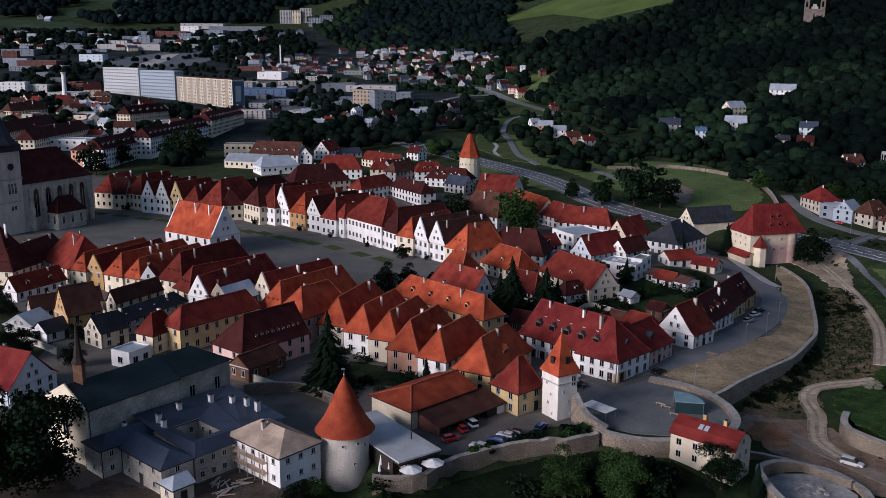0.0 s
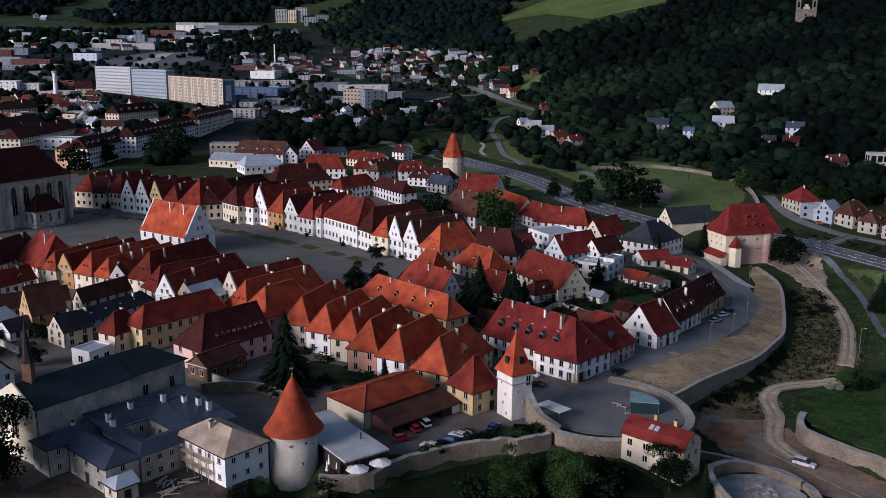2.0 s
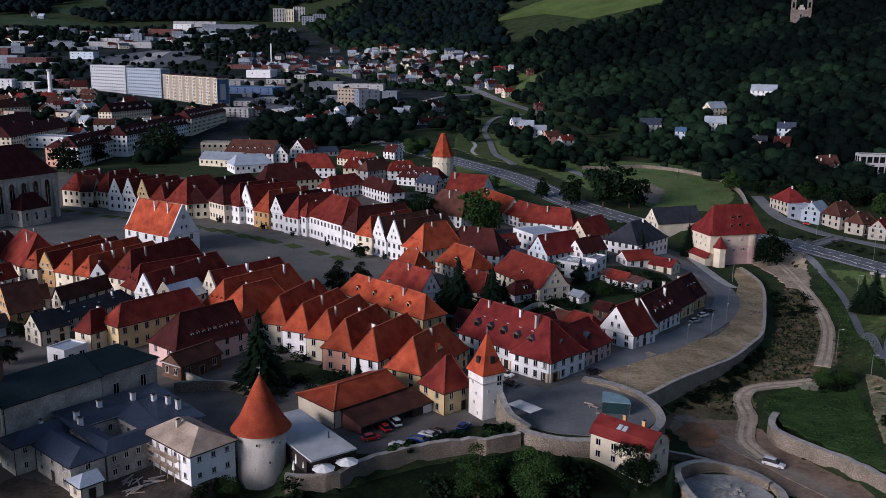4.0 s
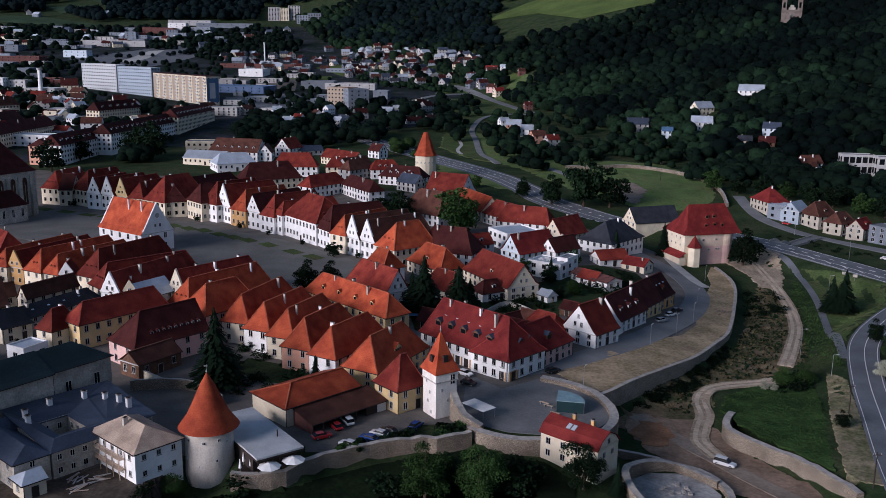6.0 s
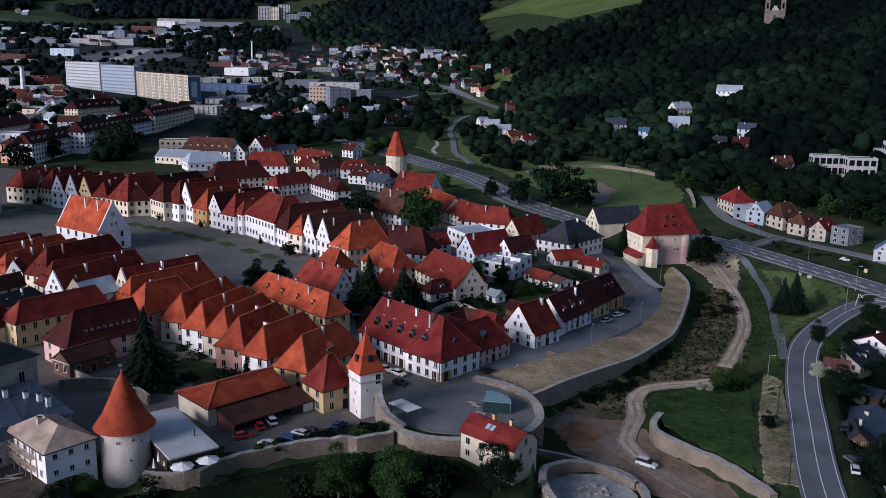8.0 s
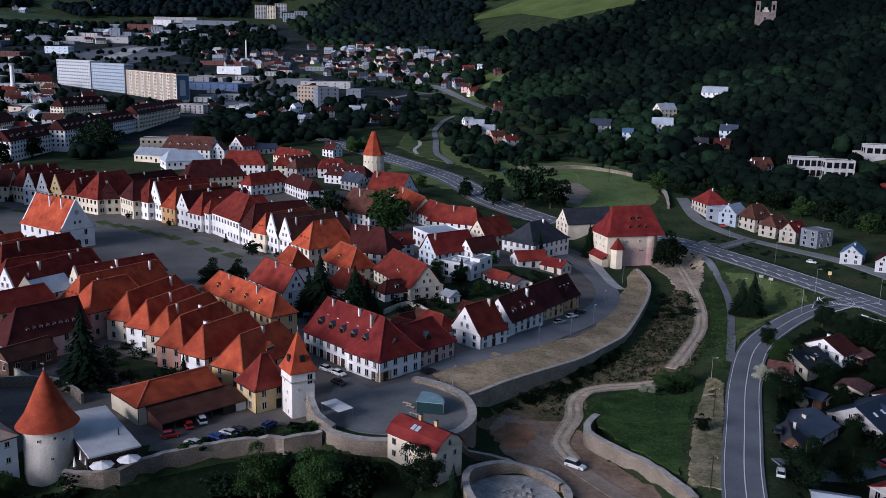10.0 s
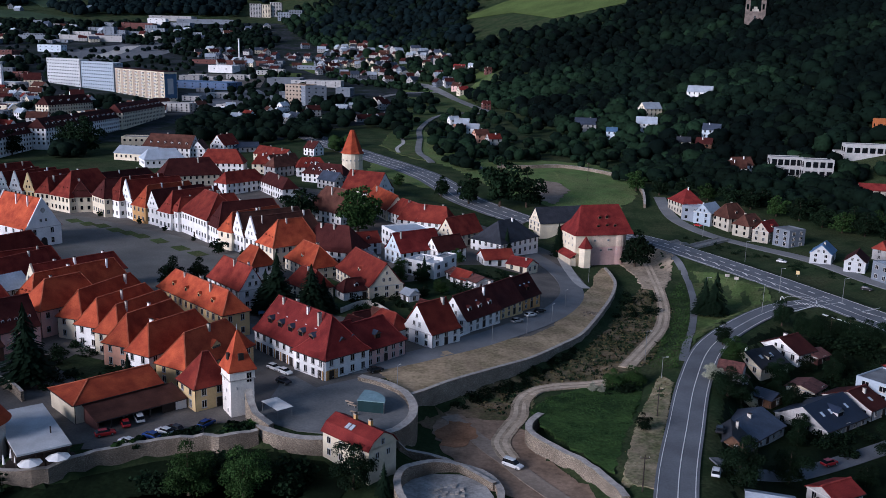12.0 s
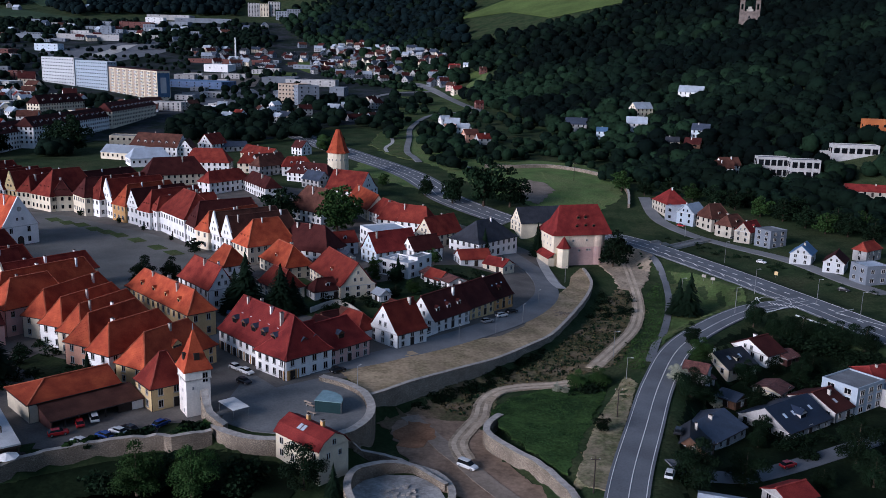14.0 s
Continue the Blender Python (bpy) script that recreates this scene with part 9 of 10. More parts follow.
car(19.3, 182.4, 60, 'blue', 'hatchback', 'parked on the gravel car park', z=0.00)
car(85.1, 178.2, -38, 'white', 'van', 'driving on the gravel road below the wall', z=-5.60)
car(26.9, 217.7, -40, 'white', 'hatchback', 'parked in the lane', z=0.00)
car(30.3, 214.8, -40, 'white', 'hatchback', 'parked in the lane', z=0.00)
car(31.1, 208.3, -35, 'black', 'hatchback', 'parked in the lane', z=0.00)
car(52.6, 217.8, 35, 'black', 'hatchback', 'parked in the lane', z=0.00)
car(96.9, 278.3, 35, 'white', 'hatchback', 'parked in the lane', z=-2.57)
car(100.4, 284.4, 35, 'black', 'hatchback', 'parked in the lane', z=-2.98)
car(92.0, 269.9, 35, 'silver', 'hatchback', 'parked in the lane', z=-1.98)
car(211.5, 376.6, -40, 'white', 'hatchback', 'beside the road', z=-5.47)
car(226.8, 330.1, -40, 'black', 'hatchback', 'beside the road', z=-4.58)
car(152.0, 257.5, 40, 'black', 'hatchback', 'beside the road', z=-2.00)
car(132.2, 191.2, 70, 'black', 'hatchback', 'beside the road', z=-2.00)
car(125.5, 170.3, 70, 'white', 'hatchback', 'beside the road', z=-2.15)
car(156.2, 188.4, 28, 'red', 'hatchback', 'beside the garden lane', z=-8.0)
car(194.5, 447.5, -45, 'red', 'hatchback', 'beside the road', z=-4.26)
car(214.4, 424.3, -45, 'black', 'hatchback', 'beside the road', z=-5.35)

# street lamps and terrace furniture
street_lamp(94.2, 259.7, 6.0, 60)
street_lamp(83.2, 245.0, 6.0, 60)
street_lamp(110.0, 295.6, 6.0, 60)
street_lamp(58.8, 206.8, 6.0, 60)
street_lamp(127.0, 226.4, 6.0, 0)
street_lamp(103.4, 275.4, 6.0, 60)
street_lamp(123.9, 336.7, 6.0, 60)
street_lamp(173.5, 287.8, 9.0, 0)
street_lamp(163.8, 318.8, 9.0, 0)
street_lamp(196.2, 377.3, 9.0, 0)
street_lamp(192.0, 428.8, 9.0, 0)
street_lamp(188.4, 314.3, 9.0, 0)
street_lamp(213.3, 285.5, 9.0, 0)
street_lamp(205.5, 301.7, 9.0, 0)
street_lamp(127.6, 249.3, 9.0, 0)
parasol(-7.7, 158.4, 0.2)
parasol(-3.6, 161.3, 0.2)
closed_parasol(-13.8, 163.4, 0.00)
closed_parasol(-12.0, 161.5, 0.00)
closed_parasol(-13.8, 160.5, 0.00)
canopy_tent(33.0, 190.1, 0.2, -48, 7.0, 4.0, 2.3, CANVAS, 'white canvas canopy over terrace tables')
glass_kiosk(50.6, 192.4, 0.20, -10, 6.4, 2.6)
bench(48.4, 196.8, 0.20, -35)
bench(49.2, 195.1, 0.20, -35)
bench(50.2, 190.9, 0.20, -35)
utility_pole(109.1, 162.6, 7.5)
utility_pole(119.9, 199.2, 7.5)
utility_pole(152.6, 543.7, 11)
utility_pole(136.5, 179.1, 8)
road_sign(175.8, 334.5, 2.6, 1.6, 1.1, CAPSTONE, -20, 'pale road sign panel on a steel post')
road_sign(177.9, 330.0, 2.6, 1.6, 1.1, CAPSTONE, -20, 'pale road sign panel on a steel post')
road_sign(209.5, 352.8, 2.6, 1.3, 1.5, PLASTER['yellow'], -20, 'yellow road sign panel on a steel post')
rubble(71, 166, terrain(71, 166) + 0.15, 4.0, 40, 'pale broken stones on the gravel floor of the ruin', CAPSTONE, 3)
rubble(116.6, 291.7, terrain(116.6, 291.7), 4.0, 60, 'heap of broken stones on the waste ground', STONE, 4)
wall_fence(72.3, 246.8, 76.9, 254.1, -0.19)
canopy_tent(16.2, 260.3, 0.1, 10, 4.5, 3.0, 2.2, TILE['blue'], 'bright blue canvas garden tent')

# far town: apartment houses
block(-396, 1108, -38, 75, 12, 30.7, floors=8, wall='slabwhite', roof='felt', label='pale panel apartment slab of eight storeys', name='apartment_block', category='apartment block', gap=3.6, size=(1.25, 1.25), group='slab apartment blocks')
block(-338, 1064, -38, 68, 12, 31.2, floors=8, wall='slabblue', roof='felt', label='pale panel apartment slab of eight storeys', name='apartment_block', category='apartment block', gap=3.6, size=(1.25, 1.25), group='slab apartment blocks')
SLAB = block(-263, 989, -48, 127, 14, 27.8, floors=8, wall='cream', roof='felt', label='cream and ochre panel apartment slab with balconies', name='apartment_block', category='apartment block', gap=3.6, size=(1.25, 1.25), group='slab apartment blocks')
balcony_bays(SLAB, 127, 14, 27.8)
block(-360, 2010, 0, 25, 12, 26.7, floors=10, wall='grey', roof='felt', name='apartment_tower', category='apartment block', gap=5, size=(2.6, 1.8), group='apartment towers on the slope')
block(-337, 2011, 0, 18, 12, 25.4, floors=10, wall='cream', roof='felt', name='apartment_tower', category='apartment block', gap=5, size=(2.6, 1.8), group='apartment towers on the slope')
block(-318, 2018, 0, 25, 12, 29.3, floors=10, wall='grey', roof='felt', name='apartment_tower', category='apartment block', gap=5, size=(2.6, 1.8), group='apartment towers on the slope')
block(-291, 1966, -10, 25, 12, 16.1, floors=5, wall='concrete', roof='felt', name='apartment_tower', category='apartment block', gap=5, size=(2.6, 1.8), group='apartment towers on the slope')
block(-264, 1956, -10, 29, 12, 17.2, floors=5, wall='concrete', roof='felt', name='apartment_tower', category='apartment block', gap=5, size=(2.6, 1.8), group='apartment towers on the slope')
block(-87, 945, -25, 25, 20, 19.9, floors=5, wall='tan', roof='brown', gap=4, label='ochre office block with balconies and dark flat roof', category='building')
block(-72, 931, 25, 22, 18, 19.6, floors=5, wall='concrete', roof='felt', gap=6, label='pale grey office block side wing', category='building')
block(-143, 1168, -3, 42, 30, 8.7, floors=2, wall='concrete', roof='felt', gap=20, label='long white supermarket hall', category='building')
block(-102, 1162, -3, 63, 25, 7.2, floors=2, wall='grey', roof='felt', gap=12, label='low grey retail hall with flat roof', category='building')
block(-233, 1114, -12, 80, 40, 6.9, floors=2, wall='bluehall', roof='blue', gap=9, label='large hall with blue cladding and a blue sheet roof', category='building')
block(-254, 1298, -8, 35, 30, 9.0, floors=1, wall='white', roof='metal', gap=12, label='white hall with a pale pitched roof', category='building')
block(-575, 1659, -2, 113, 40, 7.5, floors=1, wall='grey', roof='felt', gap=30, label='long low white market hall', category='building')
block(-737, 1579, 0, 55, 40, 8.6, floors=2, wall='concrete', roof='blue', gap=12, category='building')
block(-641, 1433, -5, 64, 30, 8.7, floors=2, wall='brick', roof='metal', gap=9, category='building')
block(-432, 1028, -8, 37, 25, 8.9, floors=2, wall='grey', roof='metal', gap=6, category='building')
block(-590, 1513, -5, 40, 20, 10.0, floors=2, wall='pale', roof='felt', gap=9, category='building')
block(-520, 1942, 0, 88, 40, 7.4, floors=2, wall='grey', roof='metal', gap=15, category='building')
block(-555, 1837, 0, 61, 30, 8.3, floors=2, wall='brick', roof='felt', gap=12, category='building')
block(-525, 1860, 0, 36, 20, 14.4, floors=3, wall='white', roof='felt', gap=9, category='building')
block(-576, 1736, 0, 21, 20, 13.6, floors=3, wall='concrete', roof='felt', gap=9, category='building')
block(-441, 1917, 0, 116, 40, 6.0, floors=1, wall='concrete', roof='metal', gap=25, category='building')
block(-264, 1398, -6, 122, 25, 5.2, floors=1, wall='brick', roof='brown', gap=15, category='building')
block(-677, 1660, 0, 60, 30, 5.5, floors=1, wall='concrete', roof='metal', gap=20, category='building')
block(-534, 1115, 5, 29, 16, 12.3, floors=3, wall='white', roof='felt', gap=6, category='building')
block(-55, 1058, -8, 17, 20, 9.2, floors=2, wall='concrete', roof='metal', gap=9, category='building')
block(-372, 918, 5, 27, 12, 7.4, floors=3, wall='white', roof='felt', gap=5, category='building')
block(-38, 891, -10, 34, 14, 4.4, floors=1, wall='grey', roof='slate', gap=8, category='building')
block(-186, 849, -12, 31, 14, 7.5, floors=3, wall='grey', roof='felt', gap=5, category='building')
block(-148, 849, -5, 24, 14, 4.3, floors=2, wall='white', roof='metal', gap=6, category='building')
mast(-430, 1012, 30, 2.6, 'tall pale concrete chimney')
mast(-279, 1496, 28, 1.4, 'slender pale water tower')
house(-422, 1070, 20, 18.7, 10.0, 9, 8, (0, 0), floors=2, wall='cream', roof='dark', name='chapel', category='church', label='small cream church with a dark red roof', dormers=0, chimneys=1, gap=3.6)

# houses on the hillside
# White villas in grey plaster: hill shade is put into their wall colour.
block(274, 555, -6, 19, 9, 11.8, floors=2, size=(2.9, 3.6), gap=3.5, label='modern white cubic villa with tall windows', wall='grey', roof='felt', category='house')
block(288, 541, -6, 17, 9, 11.2, floors=2, size=(2.9, 3.6), gap=3.5, label='modern white cubic villa with tall windows', wall='grey', roof='felt', category='house')
block(324, 558, -8, 27, 9, 6.8, floors=1, size=(3.2, 3.2), gap=3.8, label='low modern white terrace house on the hillside', wall='grey', roof='felt', category='house')
block(312, 561, -8, 13, 6, 4.9, floors=1, size=(2.6, 1.8), gap=4, label='low modern white annexe on the hillside', wall='grey', roof='felt', category='house')
block(351, 588, -5, 20, 8, 7.3, floors=1, size=(1.8, 1.6), gap=4, label='orange rendered house on the hillside', wall='orange', roof='felt', category='house')
house(311, 501, -12, 27.7, 10.0, 3.0, 3.2, (0, 0), floors=1, wall='dull', roof='bright', label='long low cream house under a bright red roof', dormers=0, chimneys=1, gap=3.6)
house(249, 569, -10, 11.9, 8.3, 6.0, 4.2, (0, 0), floors=2, wall='white', roof='brown', dormers=0, chimneys=1, gap=3.6)

# far town: long houses with dormers
house(-232.7, 573.4, -101.5, 13.7, 14.0, 12, 4.2, (2.1, 2.1), wall='salmon', roof='dark', floors=4, gap=3.2, size=(1.3, 1.5), chimneys=2, group='long apartment houses with dormers', category='apartment house', dormer=(2.3, 1.7), dormer_wall='white')
house(-222.3, 599.6, -95.3, 71.1, 14.0, 12, 6.3, (2.1, 2.1), wall='white', roof='dark', floors=4, dormers=9, gap=3.2, size=(1.3, 1.5), chimneys=2, group='long apartment houses with dormers', category='apartment house', dormer=(2.3, 1.7), dormer_wall='white')
house(-203.6, 676.3, -96.7, 129.8, 14.0, 12, 6.3, (2.1, 2.1), wall='white', roof='dark', floors=4, dormers=16, gap=3.2, size=(1.3, 1.5), chimneys=2, group='long apartment houses with dormers', category='apartment house', dormer=(2.3, 1.7), dormer_wall='white')
house(-193.8, 760.2, -93.2, 90.5, 14.0, 12, 6.3, (2.1, 2.1), wall='cream', roof='dark', floors=4, dormers=11, gap=3.2, size=(1.3, 1.5), chimneys=2, group='long apartment houses with dormers', category='apartment house', dormer=(2.3, 1.7), dormer_wall='white')
house(-293.8, 667.9, -91.8, 92.3, 14.0, 9, 7.0, (2.1, 2.1), wall='cream', roof='dark', floors=3, dormers=0, gap=3.2, size=(1.3, 1.5), chimneys=2, group='long apartment houses with dormers', category='apartment house', dormer=(2.3, 1.7), dormer_wall='white')
house(-333.6, 699.9, -88.1, 103.1, 14.0, 9, 7.0, (2.1, 2.1), wall='cream', roof='dark', floors=3, dormers=0, gap=3.2, size=(1.3, 1.5), chimneys=2, group='long apartment houses with dormers', category='apartment house', dormer=(2.3, 1.7), dormer_wall='white')
house(-275.9, 812.6, -109.3, 55.3, 14.0, 9, 7.0, (2.1, 2.1), wall='cream', roof='dark', floors=3, dormers=5, gap=3.2, size=(1.3, 1.5), chimneys=2, group='long apartment houses with dormers', category='apartment house', dormer=(2.3, 1.7), dormer_wall='white')
house(-392.5, 834.4, -120.2, 37.5, 14.0, 8, 7.0, (2.1, 2.1), wall='cream', roof='brown', floors=2, dormers=0, gap=3.2, size=(1.3, 1.5), chimneys=2, group='long apartment houses with dormers', category='apartment house', dormer=(2.3, 1.7), dormer_wall='white')
block(-276.2, 649.8, -8.8, 35.0, 14.0, 8, wall='white', roof='metal', floors=2, gap=5)

# sheet-roofed halls behind the square
house(-131.2, 581.7, 165.5, 28.2, 14.0, 4.5, 4.2, (0, 0), wall='cream', roof='metal', chimneys=1, floors=1)
house(-109.9, 561.0, -150.0, 24.7, 16.0, 5, 5.6, (4.0, 4.0), wall='white', roof='metal', chimneys=0, floors=1)
house(-116.7, 603.1, 167.7, 34.8, 16.0, 6, 8.0, (0, 2.4), wall='white', roof='brown', chimneys=1, dormers=6)
block(-148.1, 629.6, 4.3, 20.0, 12.0, 8, wall='cream', roof='felt', floors=2)
house(-97.6, 602.1, 93.9, 14.0, 8.9, 5.5, 5.3, (0, 0), wall='white', roof='brown')
house(-89.7, 625.7, 94.1, 14.0, 10.8, 6, 5.9, (0, 0), wall='white', roof='brown')
house(-85.6, 620.4, -114.5, 16.0, 12.0, 6, 6.6, (0, 0), wall='white', roof='red')
house(-74.2, 627.2, -156.1, 20.3, 10.0, 3.5, 3.0, (0, 0), wall='grey', roof='slate', floors=1)
house(-24.4, 619.8, 141.8, 10.2, 9.0, 5, 4.5, (0, 0), wall='white', roof='dark')
house(-44.1, 582.7, 136.6, 32.5, 10.0, 5, 5.0, (0, 0), wall='cream', roof='red', chimneys=2)

# suburb and hillside houses
suburb([(-527.9, 1062.9), (-396.6, 1030.5), (-283.9, 913.1), (-205.9, 895.0), (-188.7, 796.3), (-284.1, 709.0), (-346.2, 690.0)], 26, 13.9, ['cream', 'white', 'grey'], ['dark', 'dark', 'red', 'brown'], 501, 'distant small houses with red and grey roofs among trees')
# Grey walls and less red roofs: distance haze put into their colours.
suburb([(-156.0, 1582.5), (-54.7, 1462.6), (48.7, 1354.6), (75.8, 1251.8), (90.7, 1142.4), (56.0, 1148.5), (-0.6, 1235.2), (-61.7, 1240.7), (-128.6, 1299.9)], 62, 12.2, ['concrete', 'cream', 'grey', 'grey', 'concrete'], ['dark', 'brown', 'dark', 'black', 'slate', 'metal'], 502, 'distant small houses with red and grey roofs among trees')
suburb([(-367.8, 1575.3), (-150.1, 1521.5), (-135.3, 1369.0), (-192.1, 1296.1), (-326.5, 1394.3)], 34, 12.7, ['concrete', 'cream', 'grey', 'grey', 'concrete'], ['dark', 'brown', 'dark', 'black', 'slate', 'metal'], 503, 'distant small houses with red and grey roofs among trees')
suburb([(-241.4, 1636.8), (-97.4, 1575.9), (49.2, 1372.7), (48.2, 1340.5), (-153.8, 1559.3)], 22, 12.2, ['concrete', 'cream', 'grey', 'grey', 'concrete'], ['dark', 'brown', 'dark', 'black', 'slate', 'metal'], 504, 'distant small houses with red and grey roofs among trees')
suburb([(-904.5, 1847.3), (-632.0, 1844.9), (-303.5, 1907.8), (-281.5, 1765.7), (-443.7, 1605.6), (-791.1, 1609.2)], 30, 14.0, ['concrete', 'cream', 'grey', 'grey', 'concrete'], ['metal', 'brown', 'dark', 'slate'], 505, 'distant small houses with red and grey roofs among trees')
suburb([(-1001.7, 2164.3), (-715.8, 2177.8), (-648.7, 1967.6), (-891.5, 1919.3)], 8, 14.0, ['concrete', 'cream', 'grey', 'grey', 'concrete'], ['metal', 'brown'], 506, 'distant small houses with red and grey roofs among trees')
suburb([(-76.5, 877.0), (-0.4, 976.7), (30.9, 838.9), (-19.5, 775.9), (-69.2, 791.8)], 9, 11.7, ['concrete', 'cream', 'grey', 'grey', 'concrete'], ['dark', 'brown', 'dark', 'black', 'slate', 'metal'], 507, 'distant small houses with red and grey roofs among trees')
house(77, 1211, -10, 15.2, 10.0, 6.0, 5.0, (0, 0), floors=2, wall='white', roof='bright', dormers=0, chimneys=1, gap=3.6)
house(92, 1210, -10, 7.0, 6.0, 6.0, 3.0, (0, 0), floors=2, wall='white', roof='metal', dormers=0, chimneys=1, gap=3.6)
house(113, 1162, 15, 8.8, 6.1, 6.0, 3.1, (0, 0), floors=2, wall='brick', roof='brown', dormers=0, chimneys=1, gap=3.6)
house(81, 1084, 25, 12.2, 8.6, 6.0, 4.3, (0, 0), floors=2, wall='cream', roof='bright', dormers=0, chimneys=1, gap=3.6)
house(74, 1114, -25, 11.2, 7.8, 6.0, 3.9, (0, 0), floors=2, wall='pink', roof='brown', dormers=0, chimneys=1, gap=3.6)
house(62, 1159, -25, 11.6, 8.1, 6.0, 4.1, (0, 0), floors=2, wall='white', roof='slate', dormers=0, chimneys=1, gap=3.6)
house(51, 1194, 25, 15.0, 10.0, 6.0, 5.0, (0, 0), floors=2, wall='grey', roof='metal', dormers=0, chimneys=1, gap=3.6)
house(104, 939, 15, 8.3, 6.0, 6.0, 3.0, (0, 0), floors=2, wall='brick', roof='dark', dormers=0, chimneys=1, gap=3.6)
house(78, 763, -10, 12.5, 8.8, 6.0, 4.4, (0, 0), floors=2, wall='salmon', roof='metal', dormers=0, chimneys=1, gap=3.6)
house(87, 736, -10, 10.2, 7.2, 6.0, 3.6, (0, 0), floors=2, wall='white', roof='metal', dormers=0, chimneys=1, gap=3.6)
house(92, 699, 25, 11.5, 8.1, 6.0, 4.0, (0, 0), floors=2, wall='salmon', roof='brown', dormers=0, chimneys=1, gap=3.6)
house(71, 789, 25, 8.9, 6.3, 6.0, 3.1, (0, 0), floors=2, wall='white', roof='metal', dormers=0, chimneys=1, gap=3.6)
house(101, 679, 25, 10.4, 7.2, 6.0, 3.6, (0, 0), floors=2, wall='grey', roof='red', dormers=0, chimneys=1, gap=3.6)
house(180, 755, -10, 17.5, 10.0, 6.0, 5.0, (0, 0), floors=2, wall='grey', roof='slate', dormers=0, chimneys=1, gap=3.6)
house(195, 714, -10, 8.4, 6.0, 6.0, 3.0, (0, 0), floors=2, wall='pale', roof='blue', dormers=0, chimneys=1, gap=3.6)
house(222, 716, -10, 16.0, 10.0, 6.0, 5.0, (0, 0), floors=2, wall='white', roof='metal', dormers=0, chimneys=1, gap=3.6)
house(233, 758, 25, 16.9, 10.0, 6.0, 5.0, (0, 0), floors=2, wall='cream', roof='metal', dormers=0, chimneys=1, gap=3.6)
house(277, 772, -25, 20.5, 10.0, 6.0, 5.0, (0, 0), floors=2, wall='white', roof='metal', dormers=0, chimneys=1, gap=3.6)
house(257, 658, -25, 12.4, 8.7, 6.0, 4.3, (0, 0), floors=2, wall='pale', roof='slate', dormers=0, chimneys=1, gap=3.6)
house(234, 645, -10, 9.5, 6.6, 6.0, 3.3, (0, 0), floors=2, wall='cream', roof='black', dormers=0, chimneys=1, gap=3.6)
house(245, 631, -25, 11.1, 7.7, 6.0, 3.9, (0, 0), floors=2, wall='wood', roof='dark', dormers=0, chimneys=1, gap=3.6)
house(253, 574, 15, 13.4, 9.4, 6.0, 4.7, (0, 0), floors=2, wall='white', roof='brown', dormers=0, chimneys=1, gap=3.6)

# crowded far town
# Mostly grey and concrete walls, their dimness standing in for distance haze.
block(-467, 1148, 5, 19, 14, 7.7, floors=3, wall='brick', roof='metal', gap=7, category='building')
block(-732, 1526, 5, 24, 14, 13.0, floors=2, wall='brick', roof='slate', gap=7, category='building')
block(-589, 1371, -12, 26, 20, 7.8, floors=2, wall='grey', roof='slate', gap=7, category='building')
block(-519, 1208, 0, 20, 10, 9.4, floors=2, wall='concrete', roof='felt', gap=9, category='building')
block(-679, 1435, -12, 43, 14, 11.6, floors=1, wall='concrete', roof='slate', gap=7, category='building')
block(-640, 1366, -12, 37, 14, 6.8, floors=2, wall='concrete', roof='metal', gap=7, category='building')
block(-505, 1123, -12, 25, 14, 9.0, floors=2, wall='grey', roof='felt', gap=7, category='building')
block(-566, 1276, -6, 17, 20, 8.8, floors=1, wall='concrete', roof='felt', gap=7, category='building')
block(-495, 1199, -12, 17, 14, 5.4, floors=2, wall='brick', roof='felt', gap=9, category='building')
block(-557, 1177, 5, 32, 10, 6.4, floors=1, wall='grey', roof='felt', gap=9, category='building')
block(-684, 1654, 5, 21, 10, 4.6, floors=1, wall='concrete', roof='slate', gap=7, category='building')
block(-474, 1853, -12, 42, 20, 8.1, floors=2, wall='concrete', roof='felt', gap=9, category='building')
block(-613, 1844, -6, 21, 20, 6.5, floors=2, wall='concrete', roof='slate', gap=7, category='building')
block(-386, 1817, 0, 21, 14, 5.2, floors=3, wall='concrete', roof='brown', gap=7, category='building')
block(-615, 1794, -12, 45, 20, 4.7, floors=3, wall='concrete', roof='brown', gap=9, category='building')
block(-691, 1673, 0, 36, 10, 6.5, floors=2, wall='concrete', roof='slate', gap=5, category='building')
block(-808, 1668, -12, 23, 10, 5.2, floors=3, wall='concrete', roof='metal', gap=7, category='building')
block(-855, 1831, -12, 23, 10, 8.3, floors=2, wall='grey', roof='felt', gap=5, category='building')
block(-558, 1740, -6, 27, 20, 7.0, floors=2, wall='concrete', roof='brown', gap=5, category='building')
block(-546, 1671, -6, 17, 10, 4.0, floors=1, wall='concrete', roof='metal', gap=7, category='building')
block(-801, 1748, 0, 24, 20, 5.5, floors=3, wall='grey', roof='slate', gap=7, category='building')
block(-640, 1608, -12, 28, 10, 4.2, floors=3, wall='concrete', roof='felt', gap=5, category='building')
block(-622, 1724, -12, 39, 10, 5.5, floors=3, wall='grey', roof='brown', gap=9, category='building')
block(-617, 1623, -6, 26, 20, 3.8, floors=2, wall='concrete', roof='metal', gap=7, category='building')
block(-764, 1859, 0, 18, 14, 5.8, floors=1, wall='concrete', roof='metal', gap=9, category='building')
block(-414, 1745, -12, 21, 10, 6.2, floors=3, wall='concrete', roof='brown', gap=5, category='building')
